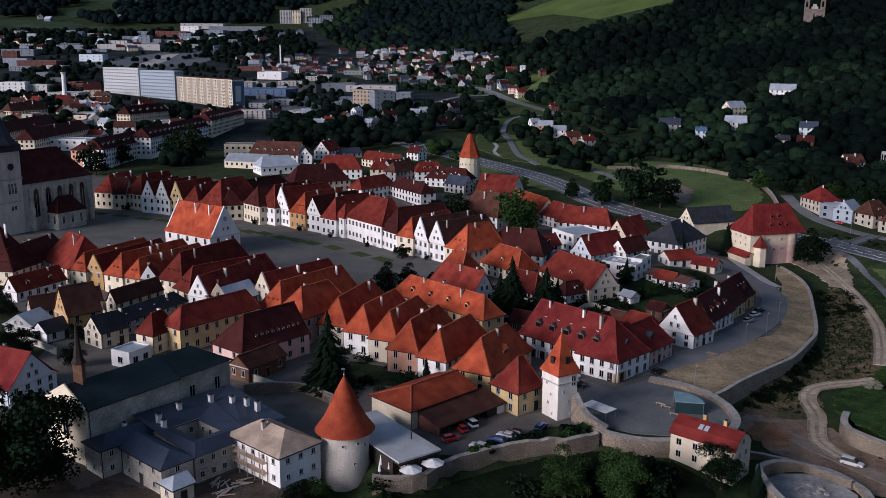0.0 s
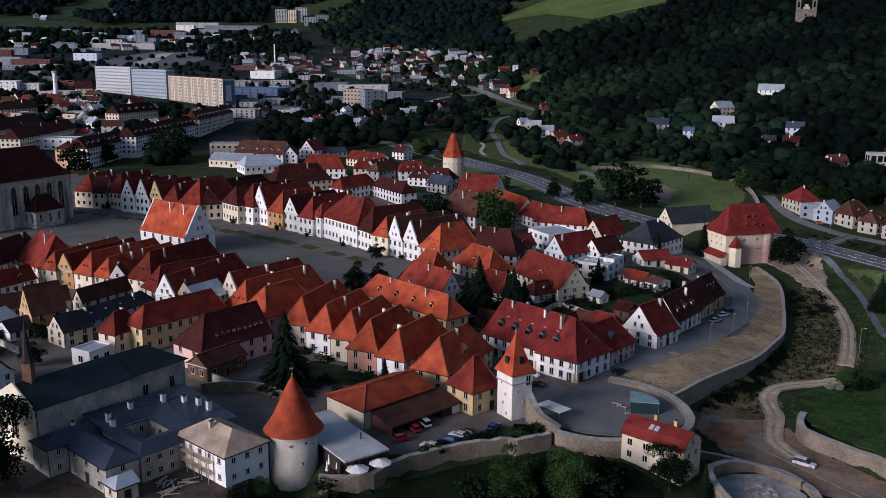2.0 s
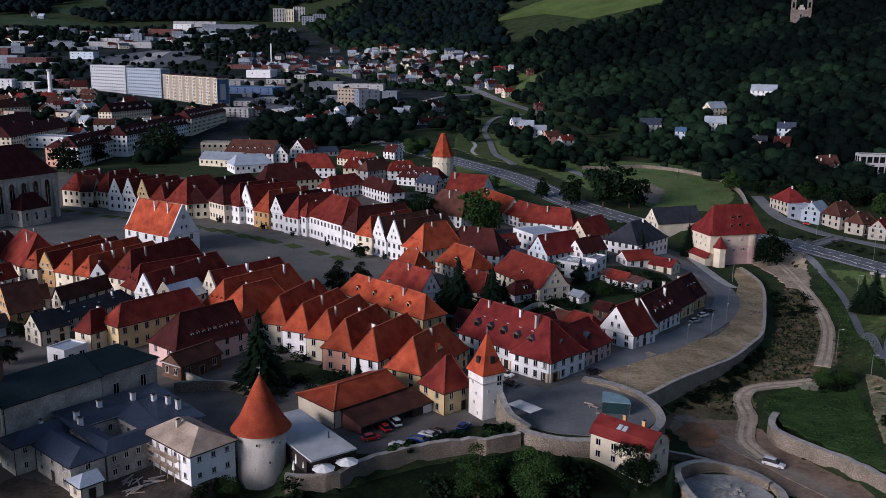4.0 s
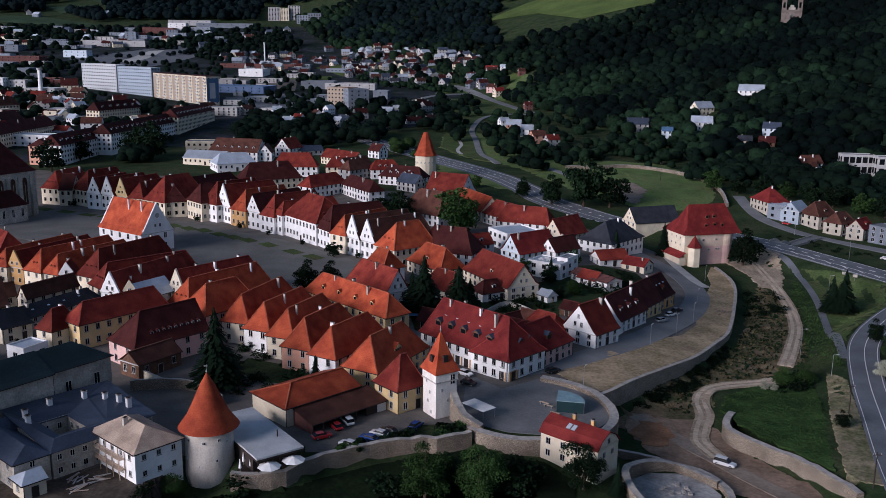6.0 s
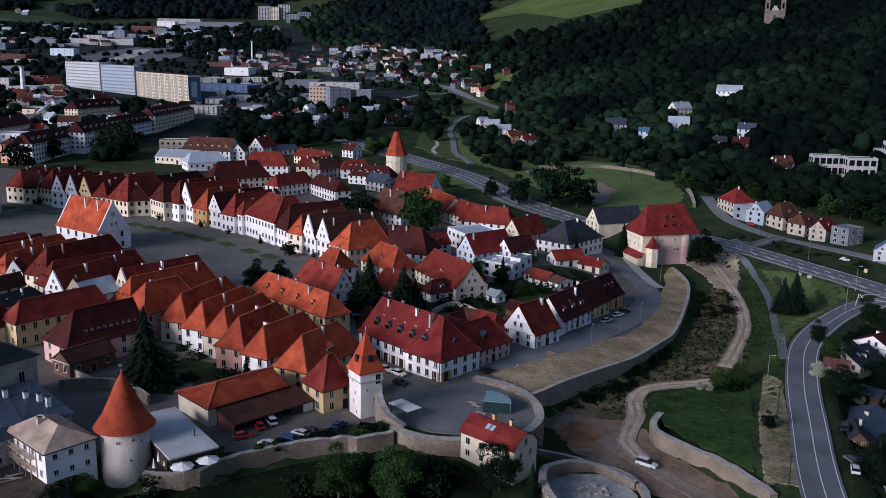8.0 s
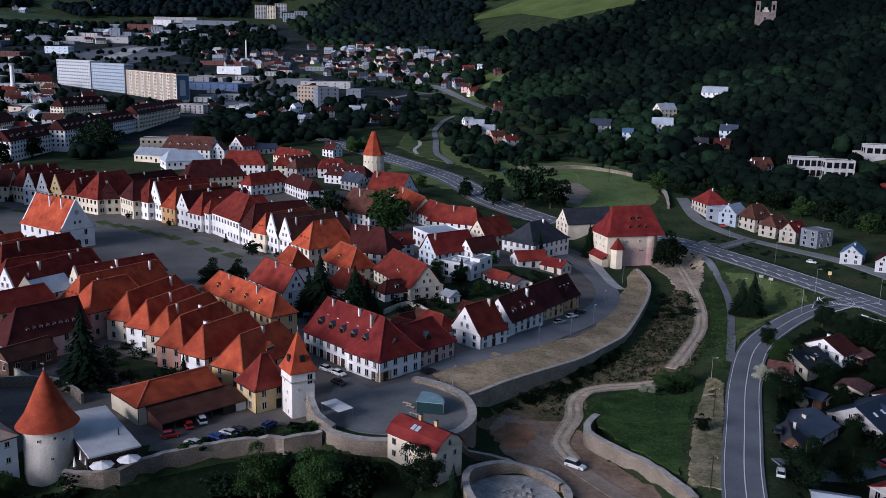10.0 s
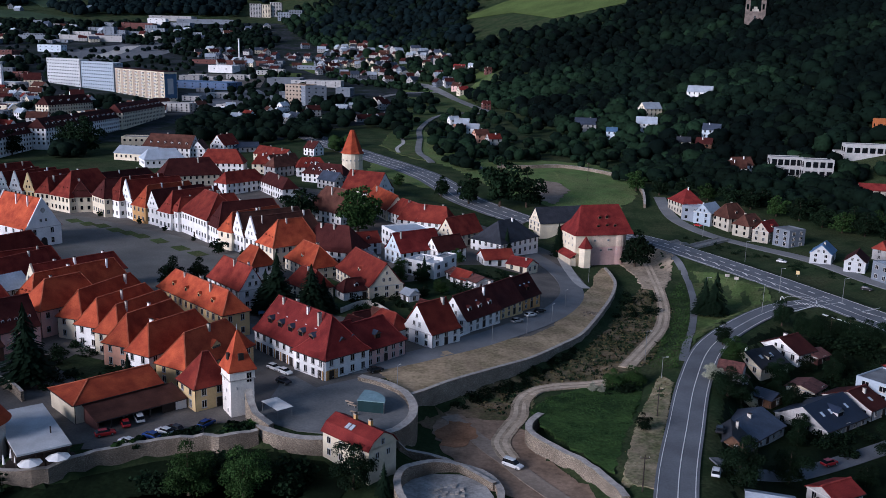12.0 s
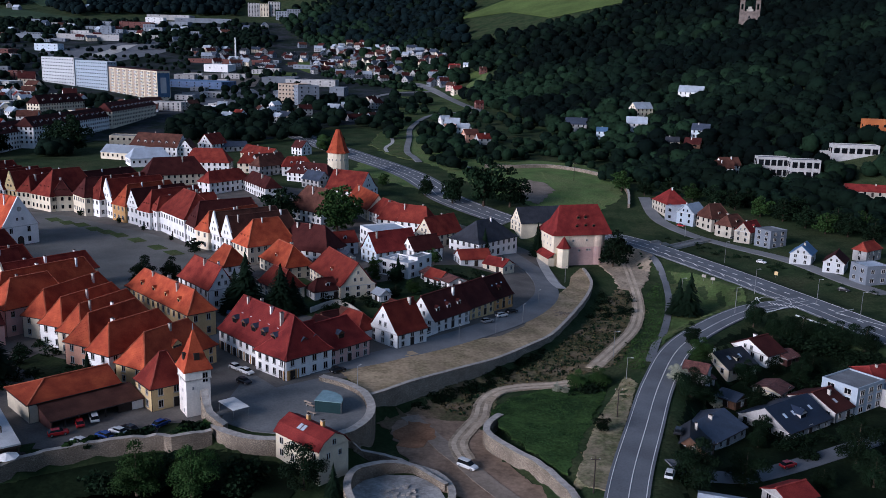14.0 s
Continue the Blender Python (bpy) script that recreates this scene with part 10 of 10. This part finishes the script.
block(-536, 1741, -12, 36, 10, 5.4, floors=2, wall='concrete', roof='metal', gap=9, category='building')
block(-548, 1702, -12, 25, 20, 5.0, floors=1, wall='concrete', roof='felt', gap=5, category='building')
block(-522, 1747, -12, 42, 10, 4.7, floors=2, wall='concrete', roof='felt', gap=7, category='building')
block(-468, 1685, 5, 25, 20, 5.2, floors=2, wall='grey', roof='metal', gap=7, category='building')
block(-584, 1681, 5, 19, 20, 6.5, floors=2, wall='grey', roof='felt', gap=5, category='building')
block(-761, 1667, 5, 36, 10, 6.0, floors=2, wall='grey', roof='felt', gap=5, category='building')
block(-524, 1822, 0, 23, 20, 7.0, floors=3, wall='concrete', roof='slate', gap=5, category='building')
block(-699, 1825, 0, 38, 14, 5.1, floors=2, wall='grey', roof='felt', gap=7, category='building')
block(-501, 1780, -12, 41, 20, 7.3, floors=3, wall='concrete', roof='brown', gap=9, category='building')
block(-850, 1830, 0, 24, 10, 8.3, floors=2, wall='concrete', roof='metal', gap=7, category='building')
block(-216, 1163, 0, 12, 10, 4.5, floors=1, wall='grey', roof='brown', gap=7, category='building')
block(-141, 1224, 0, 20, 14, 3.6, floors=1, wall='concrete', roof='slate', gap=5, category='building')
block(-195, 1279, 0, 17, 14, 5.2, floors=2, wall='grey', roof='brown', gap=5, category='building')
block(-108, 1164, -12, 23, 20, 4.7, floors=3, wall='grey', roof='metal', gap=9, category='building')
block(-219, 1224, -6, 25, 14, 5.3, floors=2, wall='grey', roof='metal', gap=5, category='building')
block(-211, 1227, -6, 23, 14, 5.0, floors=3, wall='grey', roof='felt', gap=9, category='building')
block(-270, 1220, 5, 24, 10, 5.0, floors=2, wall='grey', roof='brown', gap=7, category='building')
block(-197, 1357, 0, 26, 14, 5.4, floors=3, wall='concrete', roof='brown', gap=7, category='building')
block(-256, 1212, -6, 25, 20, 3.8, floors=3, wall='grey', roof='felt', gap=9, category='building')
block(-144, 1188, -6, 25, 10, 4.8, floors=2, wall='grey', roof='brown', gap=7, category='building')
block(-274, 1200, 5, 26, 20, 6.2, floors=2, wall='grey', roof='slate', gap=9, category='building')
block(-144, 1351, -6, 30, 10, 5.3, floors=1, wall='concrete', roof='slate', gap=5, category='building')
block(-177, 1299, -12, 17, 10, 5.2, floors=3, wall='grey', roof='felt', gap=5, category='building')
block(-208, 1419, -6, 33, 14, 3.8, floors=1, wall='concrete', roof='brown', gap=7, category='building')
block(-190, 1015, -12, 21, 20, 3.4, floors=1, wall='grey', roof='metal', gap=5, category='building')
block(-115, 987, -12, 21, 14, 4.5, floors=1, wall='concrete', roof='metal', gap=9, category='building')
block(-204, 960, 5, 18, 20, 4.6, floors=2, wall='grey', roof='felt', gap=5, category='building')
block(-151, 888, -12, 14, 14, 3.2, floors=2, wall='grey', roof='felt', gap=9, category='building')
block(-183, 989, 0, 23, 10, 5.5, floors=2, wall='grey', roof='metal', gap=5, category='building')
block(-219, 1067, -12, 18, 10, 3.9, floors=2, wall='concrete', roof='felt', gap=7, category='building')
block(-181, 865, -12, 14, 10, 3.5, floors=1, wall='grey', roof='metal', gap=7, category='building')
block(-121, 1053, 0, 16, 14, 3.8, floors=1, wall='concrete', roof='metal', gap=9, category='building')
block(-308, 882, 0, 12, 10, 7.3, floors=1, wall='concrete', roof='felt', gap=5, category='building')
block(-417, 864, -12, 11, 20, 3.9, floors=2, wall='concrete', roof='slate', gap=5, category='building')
block(-314, 773, 5, 10, 20, 5.4, floors=2, wall='concrete', roof='felt', gap=5, category='building')
block(-211, 846, 0, 12, 10, 5.2, floors=3, wall='concrete', roof='felt', gap=9, category='building')
block(-337, 839, 5, 16, 14, 5.1, floors=3, wall='grey', roof='metal', gap=9, category='building')
block(-246, 795, -12, 13, 10, 3.8, floors=3, wall='concrete', roof='dark', gap=7, category='building')
block(-302, 699, -12, 14, 14, 5.6, floors=3, wall='concrete', roof='slate', gap=7, category='building')
block(-328, 812, -6, 12, 20, 6.2, floors=2, wall='cream', roof='metal', gap=9, category='building')
block(-378, 814, 5, 9, 20, 6.5, floors=2, wall='cream', roof='felt', gap=5, category='building')
block(-292, 884, -12, 19, 14, 5.8, floors=2, wall='cream', roof='dark', gap=7, category='building')
block(-276, 702, 5, 12, 14, 3.3, floors=2, wall='concrete', roof='felt', gap=5, category='building')
block(-301, 794, 0, 8, 14, 3.3, floors=1, wall='grey', roof='metal', gap=7, category='building')
block(-253, 801, -6, 16, 14, 3.5, floors=2, wall='cream', roof='slate', gap=5, category='building')
block(-331, 871, -6, 11, 20, 4.2, floors=2, wall='concrete', roof='felt', gap=9, category='building')
suburb([(-482.3, 969.6), (-364.3, 945.2), (-205.4, 868.5), (-198.5, 795.7), (-278.2, 693.7), (-329.7, 656.1)], 22, 11.0, ['cream', 'grey', 'white'], ['dark', 'dark', 'red', 'brown', 'metal'], 508, 'distant small houses with red and grey roofs among trees')
suburb([(-194.7, 869.2), (-87.3, 876.3), (-20.0, 794.8), (-45.2, 722.4), (-115.4, 770.2)], 12, 9.1, ['cream', 'grey', 'white'], ['dark', 'red', 'brown', 'metal'], 509, 'distant small houses with red and grey roofs among trees')
suburb([(-158.0, 1603.2), (79.4, 1316.0), (88.6, 1114.0), (-30.5, 1213.1), (-125.5, 1267.8)], 26, 10.6, ['concrete', 'cream', 'grey', 'grey', 'concrete'], ['dark', 'brown', 'dark', 'black', 'slate', 'metal'], 510, 'distant small houses with red and grey roofs among trees')

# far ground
area('town_land', [(-976.5, 1900.9), (-581.5, 1903.2), (-283.0, 1926.7), (-188.6, 1704.8), (-140.8, 1521.9), (-31.2, 1242.5), (41.8, 1143.3), (36.2, 839.2), (-19.4, 768.5), (-67.2, 670.0), (-154.3, 665.4), (-197.5, 628.8), (-241.2, 589.1), (-275.4, 505.1)], HAZED_TOWNLAND, 0.3, 'lots, lanes and lawns of the far town in haze-tinted blue-grey', 'ground', ragged=4, cell=14)
area('parking_lot', [(-233.5, 1045.8), (-163.8, 1101.2), (-124.4, 1001.6), (-130.4, 873.4), (-178.7, 870.2)], ASPHALT, 0.4, 'grey asphalt parking lot by the halls', 'pavement')
area('bus_yard', [(-593.5, 1483.1), (-476.9, 1653.9), (-380.2, 1629.8), (-427.7, 1387.8), (-503.4, 1360.5)], ASPHALT, 0.6, 'broad grey asphalt yard of the industrial estate', 'pavement')
area('pale_yard', [(-501.7, 1455.0), (-495.8, 1582.4), (-472.8, 1597.2), (-470.8, 1531.3), (-473.7, 1424.0)], FOOTWAY, 0.9, 'pale concrete yard', 'pavement')
area('hill_field', [(73.9, 1556.8), (152.6, 1600.6), (191.0, 1602.3), (347.2, 1349.8), (294.3, 1363.9), (216.2, 1384.0), (162.5, 1508.5)], FIELD, 1.2, 'bright green hay meadow above the forest', 'field')
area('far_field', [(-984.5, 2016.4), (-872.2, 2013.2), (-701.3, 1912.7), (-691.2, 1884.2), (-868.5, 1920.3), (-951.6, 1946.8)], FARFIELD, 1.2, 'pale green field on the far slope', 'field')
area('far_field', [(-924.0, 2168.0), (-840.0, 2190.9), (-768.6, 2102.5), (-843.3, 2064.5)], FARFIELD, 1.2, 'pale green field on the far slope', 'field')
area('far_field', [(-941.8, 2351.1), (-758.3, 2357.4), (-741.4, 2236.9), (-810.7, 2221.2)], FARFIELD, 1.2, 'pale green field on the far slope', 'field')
area('slope_lawn', [(74.3, 1161.1), (108.7, 1190.9), (112.1, 1148.3), (90.3, 1136.7)], FIELD, 0.8, 'green meadow at the forest edge', 'field')

# woods and belts of trees
belt([(-183.8, 796.6), (-100.0, 801.7), (-27.2, 723.4), (-29.5, 672.0), (-72.1, 720.9), (-162.1, 700.1)], 60, 13, 'belt of dark green trees between the houses', seed=1)
belt([(-134.5, 900.9), (-36.5, 973.6), (30.9, 838.9), (27.8, 750.0), (-28.1, 746.8), (-118.1, 788.9)], 70, 13, 'belt of dark green trees between the houses', seed=2, mat='forest_light')
belt([(-211.1, 673.7), (-173.0, 748.8), (-154.3, 665.4), (-176.6, 597.3)], 30, 12, 'belt of dark green trees between the houses', seed=3)
belt([(-490.4, 1779.6), (-249.8, 1695.6), (-243.1, 1581.4), (-339.1, 1449.2), (-416.6, 1540.2)], 220, 13, 'belt of dark green trees between the houses', seed=4, clump=40)
belt([(-644.2, 1373.9), (-553.0, 1379.8), (-448.7, 1113.9), (-500.4, 1090.3)], 60, 14, 'belt of dark green trees between the houses', seed=5, clump=50)
belt([(32.6, 885.0), (87.8, 889.4), (165.3, 761.5), (226.9, 663.9), (231.5, 597.8), (178.4, 526.0), (135.9, 603.8), (61.7, 617.2), (42.0, 675.8)], 70, 10, 'belt of dark green trees between the houses', seed=6)
belt([(32.6, 885.0), (87.8, 889.4), (165.3, 761.5), (226.9, 663.9), (231.5, 597.8), (178.4, 526.0), (135.9, 603.8), (61.7, 617.2), (42.0, 675.8)], 75, 9.5, 'belt of fresh green trees between the houses', seed=66, mat='valley')
belt([(-1231.4, 2542.7), (-1018.7, 2550.4), (-901.1, 2245.3), (-938.2, 2186.3), (-887.4, 2079.6), (-999.9, 2048.9)], 420, 22, 'wooded far hills, distance haze in their bluish leaf colour', seed=70, clump=26, mat='far')
belt([(-817.2, 2557.7), (-230.0, 2358.6), (-267.6, 2195.0), (-349.3, 2204.5), (-430.1, 2207.1), (-388.3, 1986.8), (-710.5, 1972.7), (-804.0, 2221.4), (-731.9, 2237.2)], 800, 22, 'wooded far hills, distance haze in their bluish leaf colour', seed=71, clump=26, mat='far')
belt([(-836.7, 2047.9), (-744.4, 2052.0), (-711.1, 1957.2), (-711.7, 1942.0)], 40, 22, 'wooded far hills, distance haze in their bluish leaf colour', seed=72, clump=26, mat='far')
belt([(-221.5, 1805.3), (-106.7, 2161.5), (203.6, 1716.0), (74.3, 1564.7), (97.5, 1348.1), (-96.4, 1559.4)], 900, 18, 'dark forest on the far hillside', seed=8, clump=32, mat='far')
belt([(-156.0, 1582.5), (101.3, 1288.5), (86.5, 1085.5), (-58.6, 1177.7), (-128.6, 1299.9)], 260, 8, 'belt of dark green trees between the houses', seed=9, clump=44, mat='valley')
belt([(-904.5, 1847.3), (-298.1, 1872.6), (-281.5, 1765.7), (-443.7, 1605.6), (-765.6, 1555.9)], 330, 13, 'belt of dark green trees between the houses', seed=10, clump=30)
belt([(-539.8, 1087.5), (-200.0, 868.8), (-186.0, 784.7), (-278.2, 693.7), (-329.7, 656.1)], 190, 10, 'belt of dark green trees between the houses', seed=11, clump=50)
belt([(-917.5, 1874.7), (-681.3, 1856.6), (-376.9, 1926.6), (-366.1, 1869.8), (-885.7, 1807.6)], 110, 12, 'belt of dark green trees between the houses', seed=12, clump=28)
belt([(-20.5, 650.7), (18.1, 579.2), (15.0, 602.4), (-8.6, 673.1)], 14, 9, 'belt of dark green trees between the houses', seed=13, mat='green')
belt([(59.0, 676.7), (110.0, 679.4), (161.4, 682.1), (212.0, 641.8), (209.4, 566.9), (178.8, 517.0), (183.8, 587.5), (136.3, 623.5), (77.6, 620.6)], 50, 9, 'round green trees along the river', seed=41, mat='valley')
belt([(219.4, 546.9), (246.9, 511.7), (270.6, 564.2), (239.8, 600.2)], 50, 12, 'belt of dark green trees between the houses', seed=14)
belt([(260.4, 547.5), (299.6, 454.8), (317.1, 495.3), (282.3, 543.3)], 70, 11, 'belt of dark green trees between the houses', seed=15)
belt([(283.2, 625.6), (334.0, 536.1), (357.7, 592.4), (310.3, 651.9)], 40, 12, 'belt of dark green trees between the houses', seed=16)
belt([(36.5, 280.9), (61.7, 288.5), (59.6, 269.1), (35.0, 268.3)], 14, 4, 'garden shrubs', seed=19, mat='dark')
belt([(136.4, 325.2), (148.3, 328.7), (142.3, 300.4), (127.9, 298.5)], 26, 2.6, 'low scrub on the waste ground', seed=20, mat='dark', wide=0.8)
belt([(71.6, 211.1), (92.4, 233.6), (109.9, 258.4), (88.4, 222.5), (72.6, 205.4)], 30, 2.4, 'dark scrub below the retaining wall', seed=21, mat='dark', wide=0.9)
belt([(6.7, 159.1), (23.0, 168.5), (44.4, 172.6), (41.6, 160.3)], 26, 5, 'dark shrubs below the town wall', seed=22, mat='dark', wide=0.7)
belt([(3.6, 169.7), (18.8, 179.4), (19.2, 177.7), (4.7, 169.4)], 16, 2.2, 'clipped dark hedge shrubs along the town wall', seed=23, mat='dark', wide=0.8)
belt([(23.1, 180.1), (30.4, 184.8), (30.6, 181.8), (24.0, 177.5)], 8, 3, 'dark shrubs at the tower foot', seed=24, mat='dark', wide=0.8)

belt([(-131.7, 658.8), (-128.9, 700.8), (-77.5, 745.9), (-35.4, 728.4), (-50.9, 656.2), (-90.0, 648.0)], 55, 12, 'dark trees behind the sheet-roofed halls', seed=71)
belt([(-174, 678), (-168, 784), (-114, 847), (-90, 741), (-131, 706), (-146, 646)], 70, 11, 'dark green trees along the street below the apartment slabs', seed=77)
belt([(5, 900), (36, 880), (58, 990), (12, 1010)], 16, 13, 'round green trees in the valley meadow', seed=75, mat='forest_light', wide=0.5)
belt([(20, 790), (40, 780), (42, 700), (24, 690)], 9, 9, 'round green trees beside the stream', seed=76, mat='valley', wide=0.5)
belt([(-10.2, 829.9), (40.6, 804.8), (56.0, 680.9), (28.8, 700.9)], 12, 11, 'dark trees along the valley road', seed=72)
belt([(64.0, 600.0), (84.0, 560.0), (92.0, 570.0), (72.0, 612.0)], 12, 9, 'round green trees beside the main road', seed=73, mat='forest_light')

# pale ground in the valley suburb
area('suburb_field', [(-181.8, 1403.6), (-144.4, 1462.1), (-85.9, 1387.0), (-128.6, 1299.9)], FIELD, 0.5, 'pale green allotments between the houses', 'field')
area('suburb_field', [(-148.9, 1509.2), (-73.5, 1480.9), (-34.9, 1388.0), (-88.3, 1426.4)], FIELD, 0.5, 'pale green allotments between the houses', 'field')
area('suburb_field', [(-192.1, 1296.1), (-144.5, 1298.9), (-140.3, 1260.6), (-202.0, 1257.0)], FIELD, 0.5, 'pale green allotments between the houses', 'field')
area('market_yard', [(-299.5, 1276.6), (-186.6, 1257.9), (-167.6, 1127.4), (-224.3, 1096.9)], YARD, 0.4, 'grey yard between the market halls', 'pavement')

# weeds and grass
tufts([(90.8, 201.4), (96.4, 214.6), (105.0, 223.9), (120.1, 236.6), (124.8, 232.7), (114.5, 199.7), (108.2, 181.1), (104.6, 170.4), (99.7, 179.6), (94.2, 188.2)], 6000, 0.22, LEAF['meadow'], 'tall green meadow grass', 31, meadow_level)
tufts([(72.2, 211.5), (91.9, 229.0), (105.9, 245.7), (122.0, 280.4), (133.1, 310.3), (143.5, 333.2), (150.3, 311.3), (128.8, 247.4), (110.7, 231.3), (93.3, 222.8), (84.5, 204.1), (76.6, 212.6)], 900, 0.4, LEAF['weed'], 'dark weeds and brambles on the waste ground', 32)
tufts([(127.2, 229.6), (128.9, 221.4), (118.5, 186.8), (111.9, 163.2), (105.8, 165.9), (110.0, 181.0), (115.8, 199.5)], 260, 0.22, LEAF['weed'], 'dry grass tufts on the embankment', 33)
tufts([(141.8, 303.7), (160.7, 342.6), (157.8, 316.1), (143.8, 261.5), (131.6, 229.9), (127.6, 244.3)], 1200, 0.3, LEAF['meadow'], 'rough grass between the track and the road', 34)
tufts([(72.2, 211.5), (91.9, 229.0), (105.9, 245.7), (122.0, 280.4), (133.1, 310.3), (143.5, 333.2), (150.3, 311.3), (128.8, 247.4), (110.7, 231.3), (93.3, 222.8), (84.5, 204.1), (76.6, 212.6)], 500, 0.55, LEAF['dark'], 'dark weeds and brambles on the waste ground', 35)
belt([(110.2, 218.0), (121.2, 233.6), (124.8, 232.7), (122.5, 223.5), (116.0, 218.6)], 16, 3.2, "dark shrubs at the meadow's edge", seed=50, mat='dark', wide=0.8)
belt([(73.2, 213.2), (81.5, 221.8), (90.6, 231.4), (100.6, 245.1), (108.1, 258.0), (110.5, 256.5), (101.8, 239.3), (90.4, 223.6), (76.0, 213.0)], 40, 2.0, 'dark brambles at the foot of the retaining wall', seed=51, mat='dark', wide=1.0)
belt([(-35.7, 228.6), (-26.8, 242.1), (-8.2, 223.6), (-6.4, 203.8), (-19.7, 203.1)], 16, 3.4, 'dark garden shrubs behind the stable wing', seed=52, mat='dark', wide=0.8)
belt([(-34.8, 220.6), (-29.6, 225.1), (-21.7, 205.1), (-23.8, 199.7), (-30.7, 201.2)], 10, 3.5, 'dark garden shrubs beside the round tower', seed=53, mat='dark', wide=0.8)
belt([(167.7, 543.1), (196.0, 532.6), (225.0, 504.3), (255.7, 466.1), (283.9, 420.1), (317.1, 495.3), (282.3, 543.3), (244.2, 589.7), (189.7, 592.1)], 150, 9, 'dark trees on the slope behind the house row', seed=60)
belt([(165.4, 528.0), (194.1, 523.4), (223.2, 497.8), (253.8, 460.6), (283.9, 420.1), (314.5, 488.9), (280.3, 537.1), (242.6, 583.5), (187.8, 580.8)], 60, 7, 'lighter trees on the slope behind the house row', seed=61, mat='forest_light')
belt([(40.7, 653.9), (74.2, 625.2), (106.0, 583.6), (113.6, 627.1), (80.2, 677.8), (46.1, 744.2)], 40, 8, 'round green trees along the river', seed=62, mat='forest_light')
belt([(183.1, 427.6), (205.6, 394.5), (223.6, 362.6), (239.2, 326.6), (235.8, 319.1), (216.1, 354.3), (197.8, 384.8), (180.2, 414.6)], 40, 2, 'low shrubs on the strip beside the main road', seed=63, mat='dark', wide=0.9)
belt([(-466.1, 936.4), (-365.3, 980.1), (-211.4, 894.6), (-87.3, 876.3), (-122.5, 1237.2), (-335.4, 1433.1), (-539.7, 1460.9), (-734.6, 1491.0)], 330, 10, 'dark trees between the far houses', seed=67, clump=36)
belt([(-271.1, 664.8), (-207.7, 662.6), (-175.4, 759.3), (-156.5, 694.3), (-171.9, 581.0), (-225.3, 567.0)], 34, 11, 'dark trees along the far street', seed=68)
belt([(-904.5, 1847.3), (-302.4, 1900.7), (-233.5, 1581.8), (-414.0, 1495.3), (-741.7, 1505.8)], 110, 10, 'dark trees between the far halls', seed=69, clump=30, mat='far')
belt([(-36.0, 145.6), (-36.6, 151.4), (-25.5, 160.1), (-10.5, 157.8), (-7.5, 152.4)], 14, 3.0, 'dark shrubs at the foot of the friary yard', seed=54, mat='dark', wide=0.8)

SPOTS = hill_spots()
RNG.shuffle(SPOTS)
# Leaf colours darken uphill: the hill's fall-off of light put into them.
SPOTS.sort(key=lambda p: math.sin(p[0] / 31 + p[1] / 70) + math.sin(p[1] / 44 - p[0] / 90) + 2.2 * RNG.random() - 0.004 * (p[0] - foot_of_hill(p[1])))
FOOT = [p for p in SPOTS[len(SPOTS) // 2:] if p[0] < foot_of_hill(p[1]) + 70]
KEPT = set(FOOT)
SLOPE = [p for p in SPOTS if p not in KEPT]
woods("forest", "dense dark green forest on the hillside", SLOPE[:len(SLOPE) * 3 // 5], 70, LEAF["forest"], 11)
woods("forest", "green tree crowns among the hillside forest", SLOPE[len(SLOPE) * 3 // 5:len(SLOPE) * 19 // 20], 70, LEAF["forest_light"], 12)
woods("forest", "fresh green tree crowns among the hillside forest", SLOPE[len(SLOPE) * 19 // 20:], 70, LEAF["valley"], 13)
woods("forest", "green trees at the hill foot, valley light in their leaf colour", FOOT, 70, LEAF["valley"], 14)
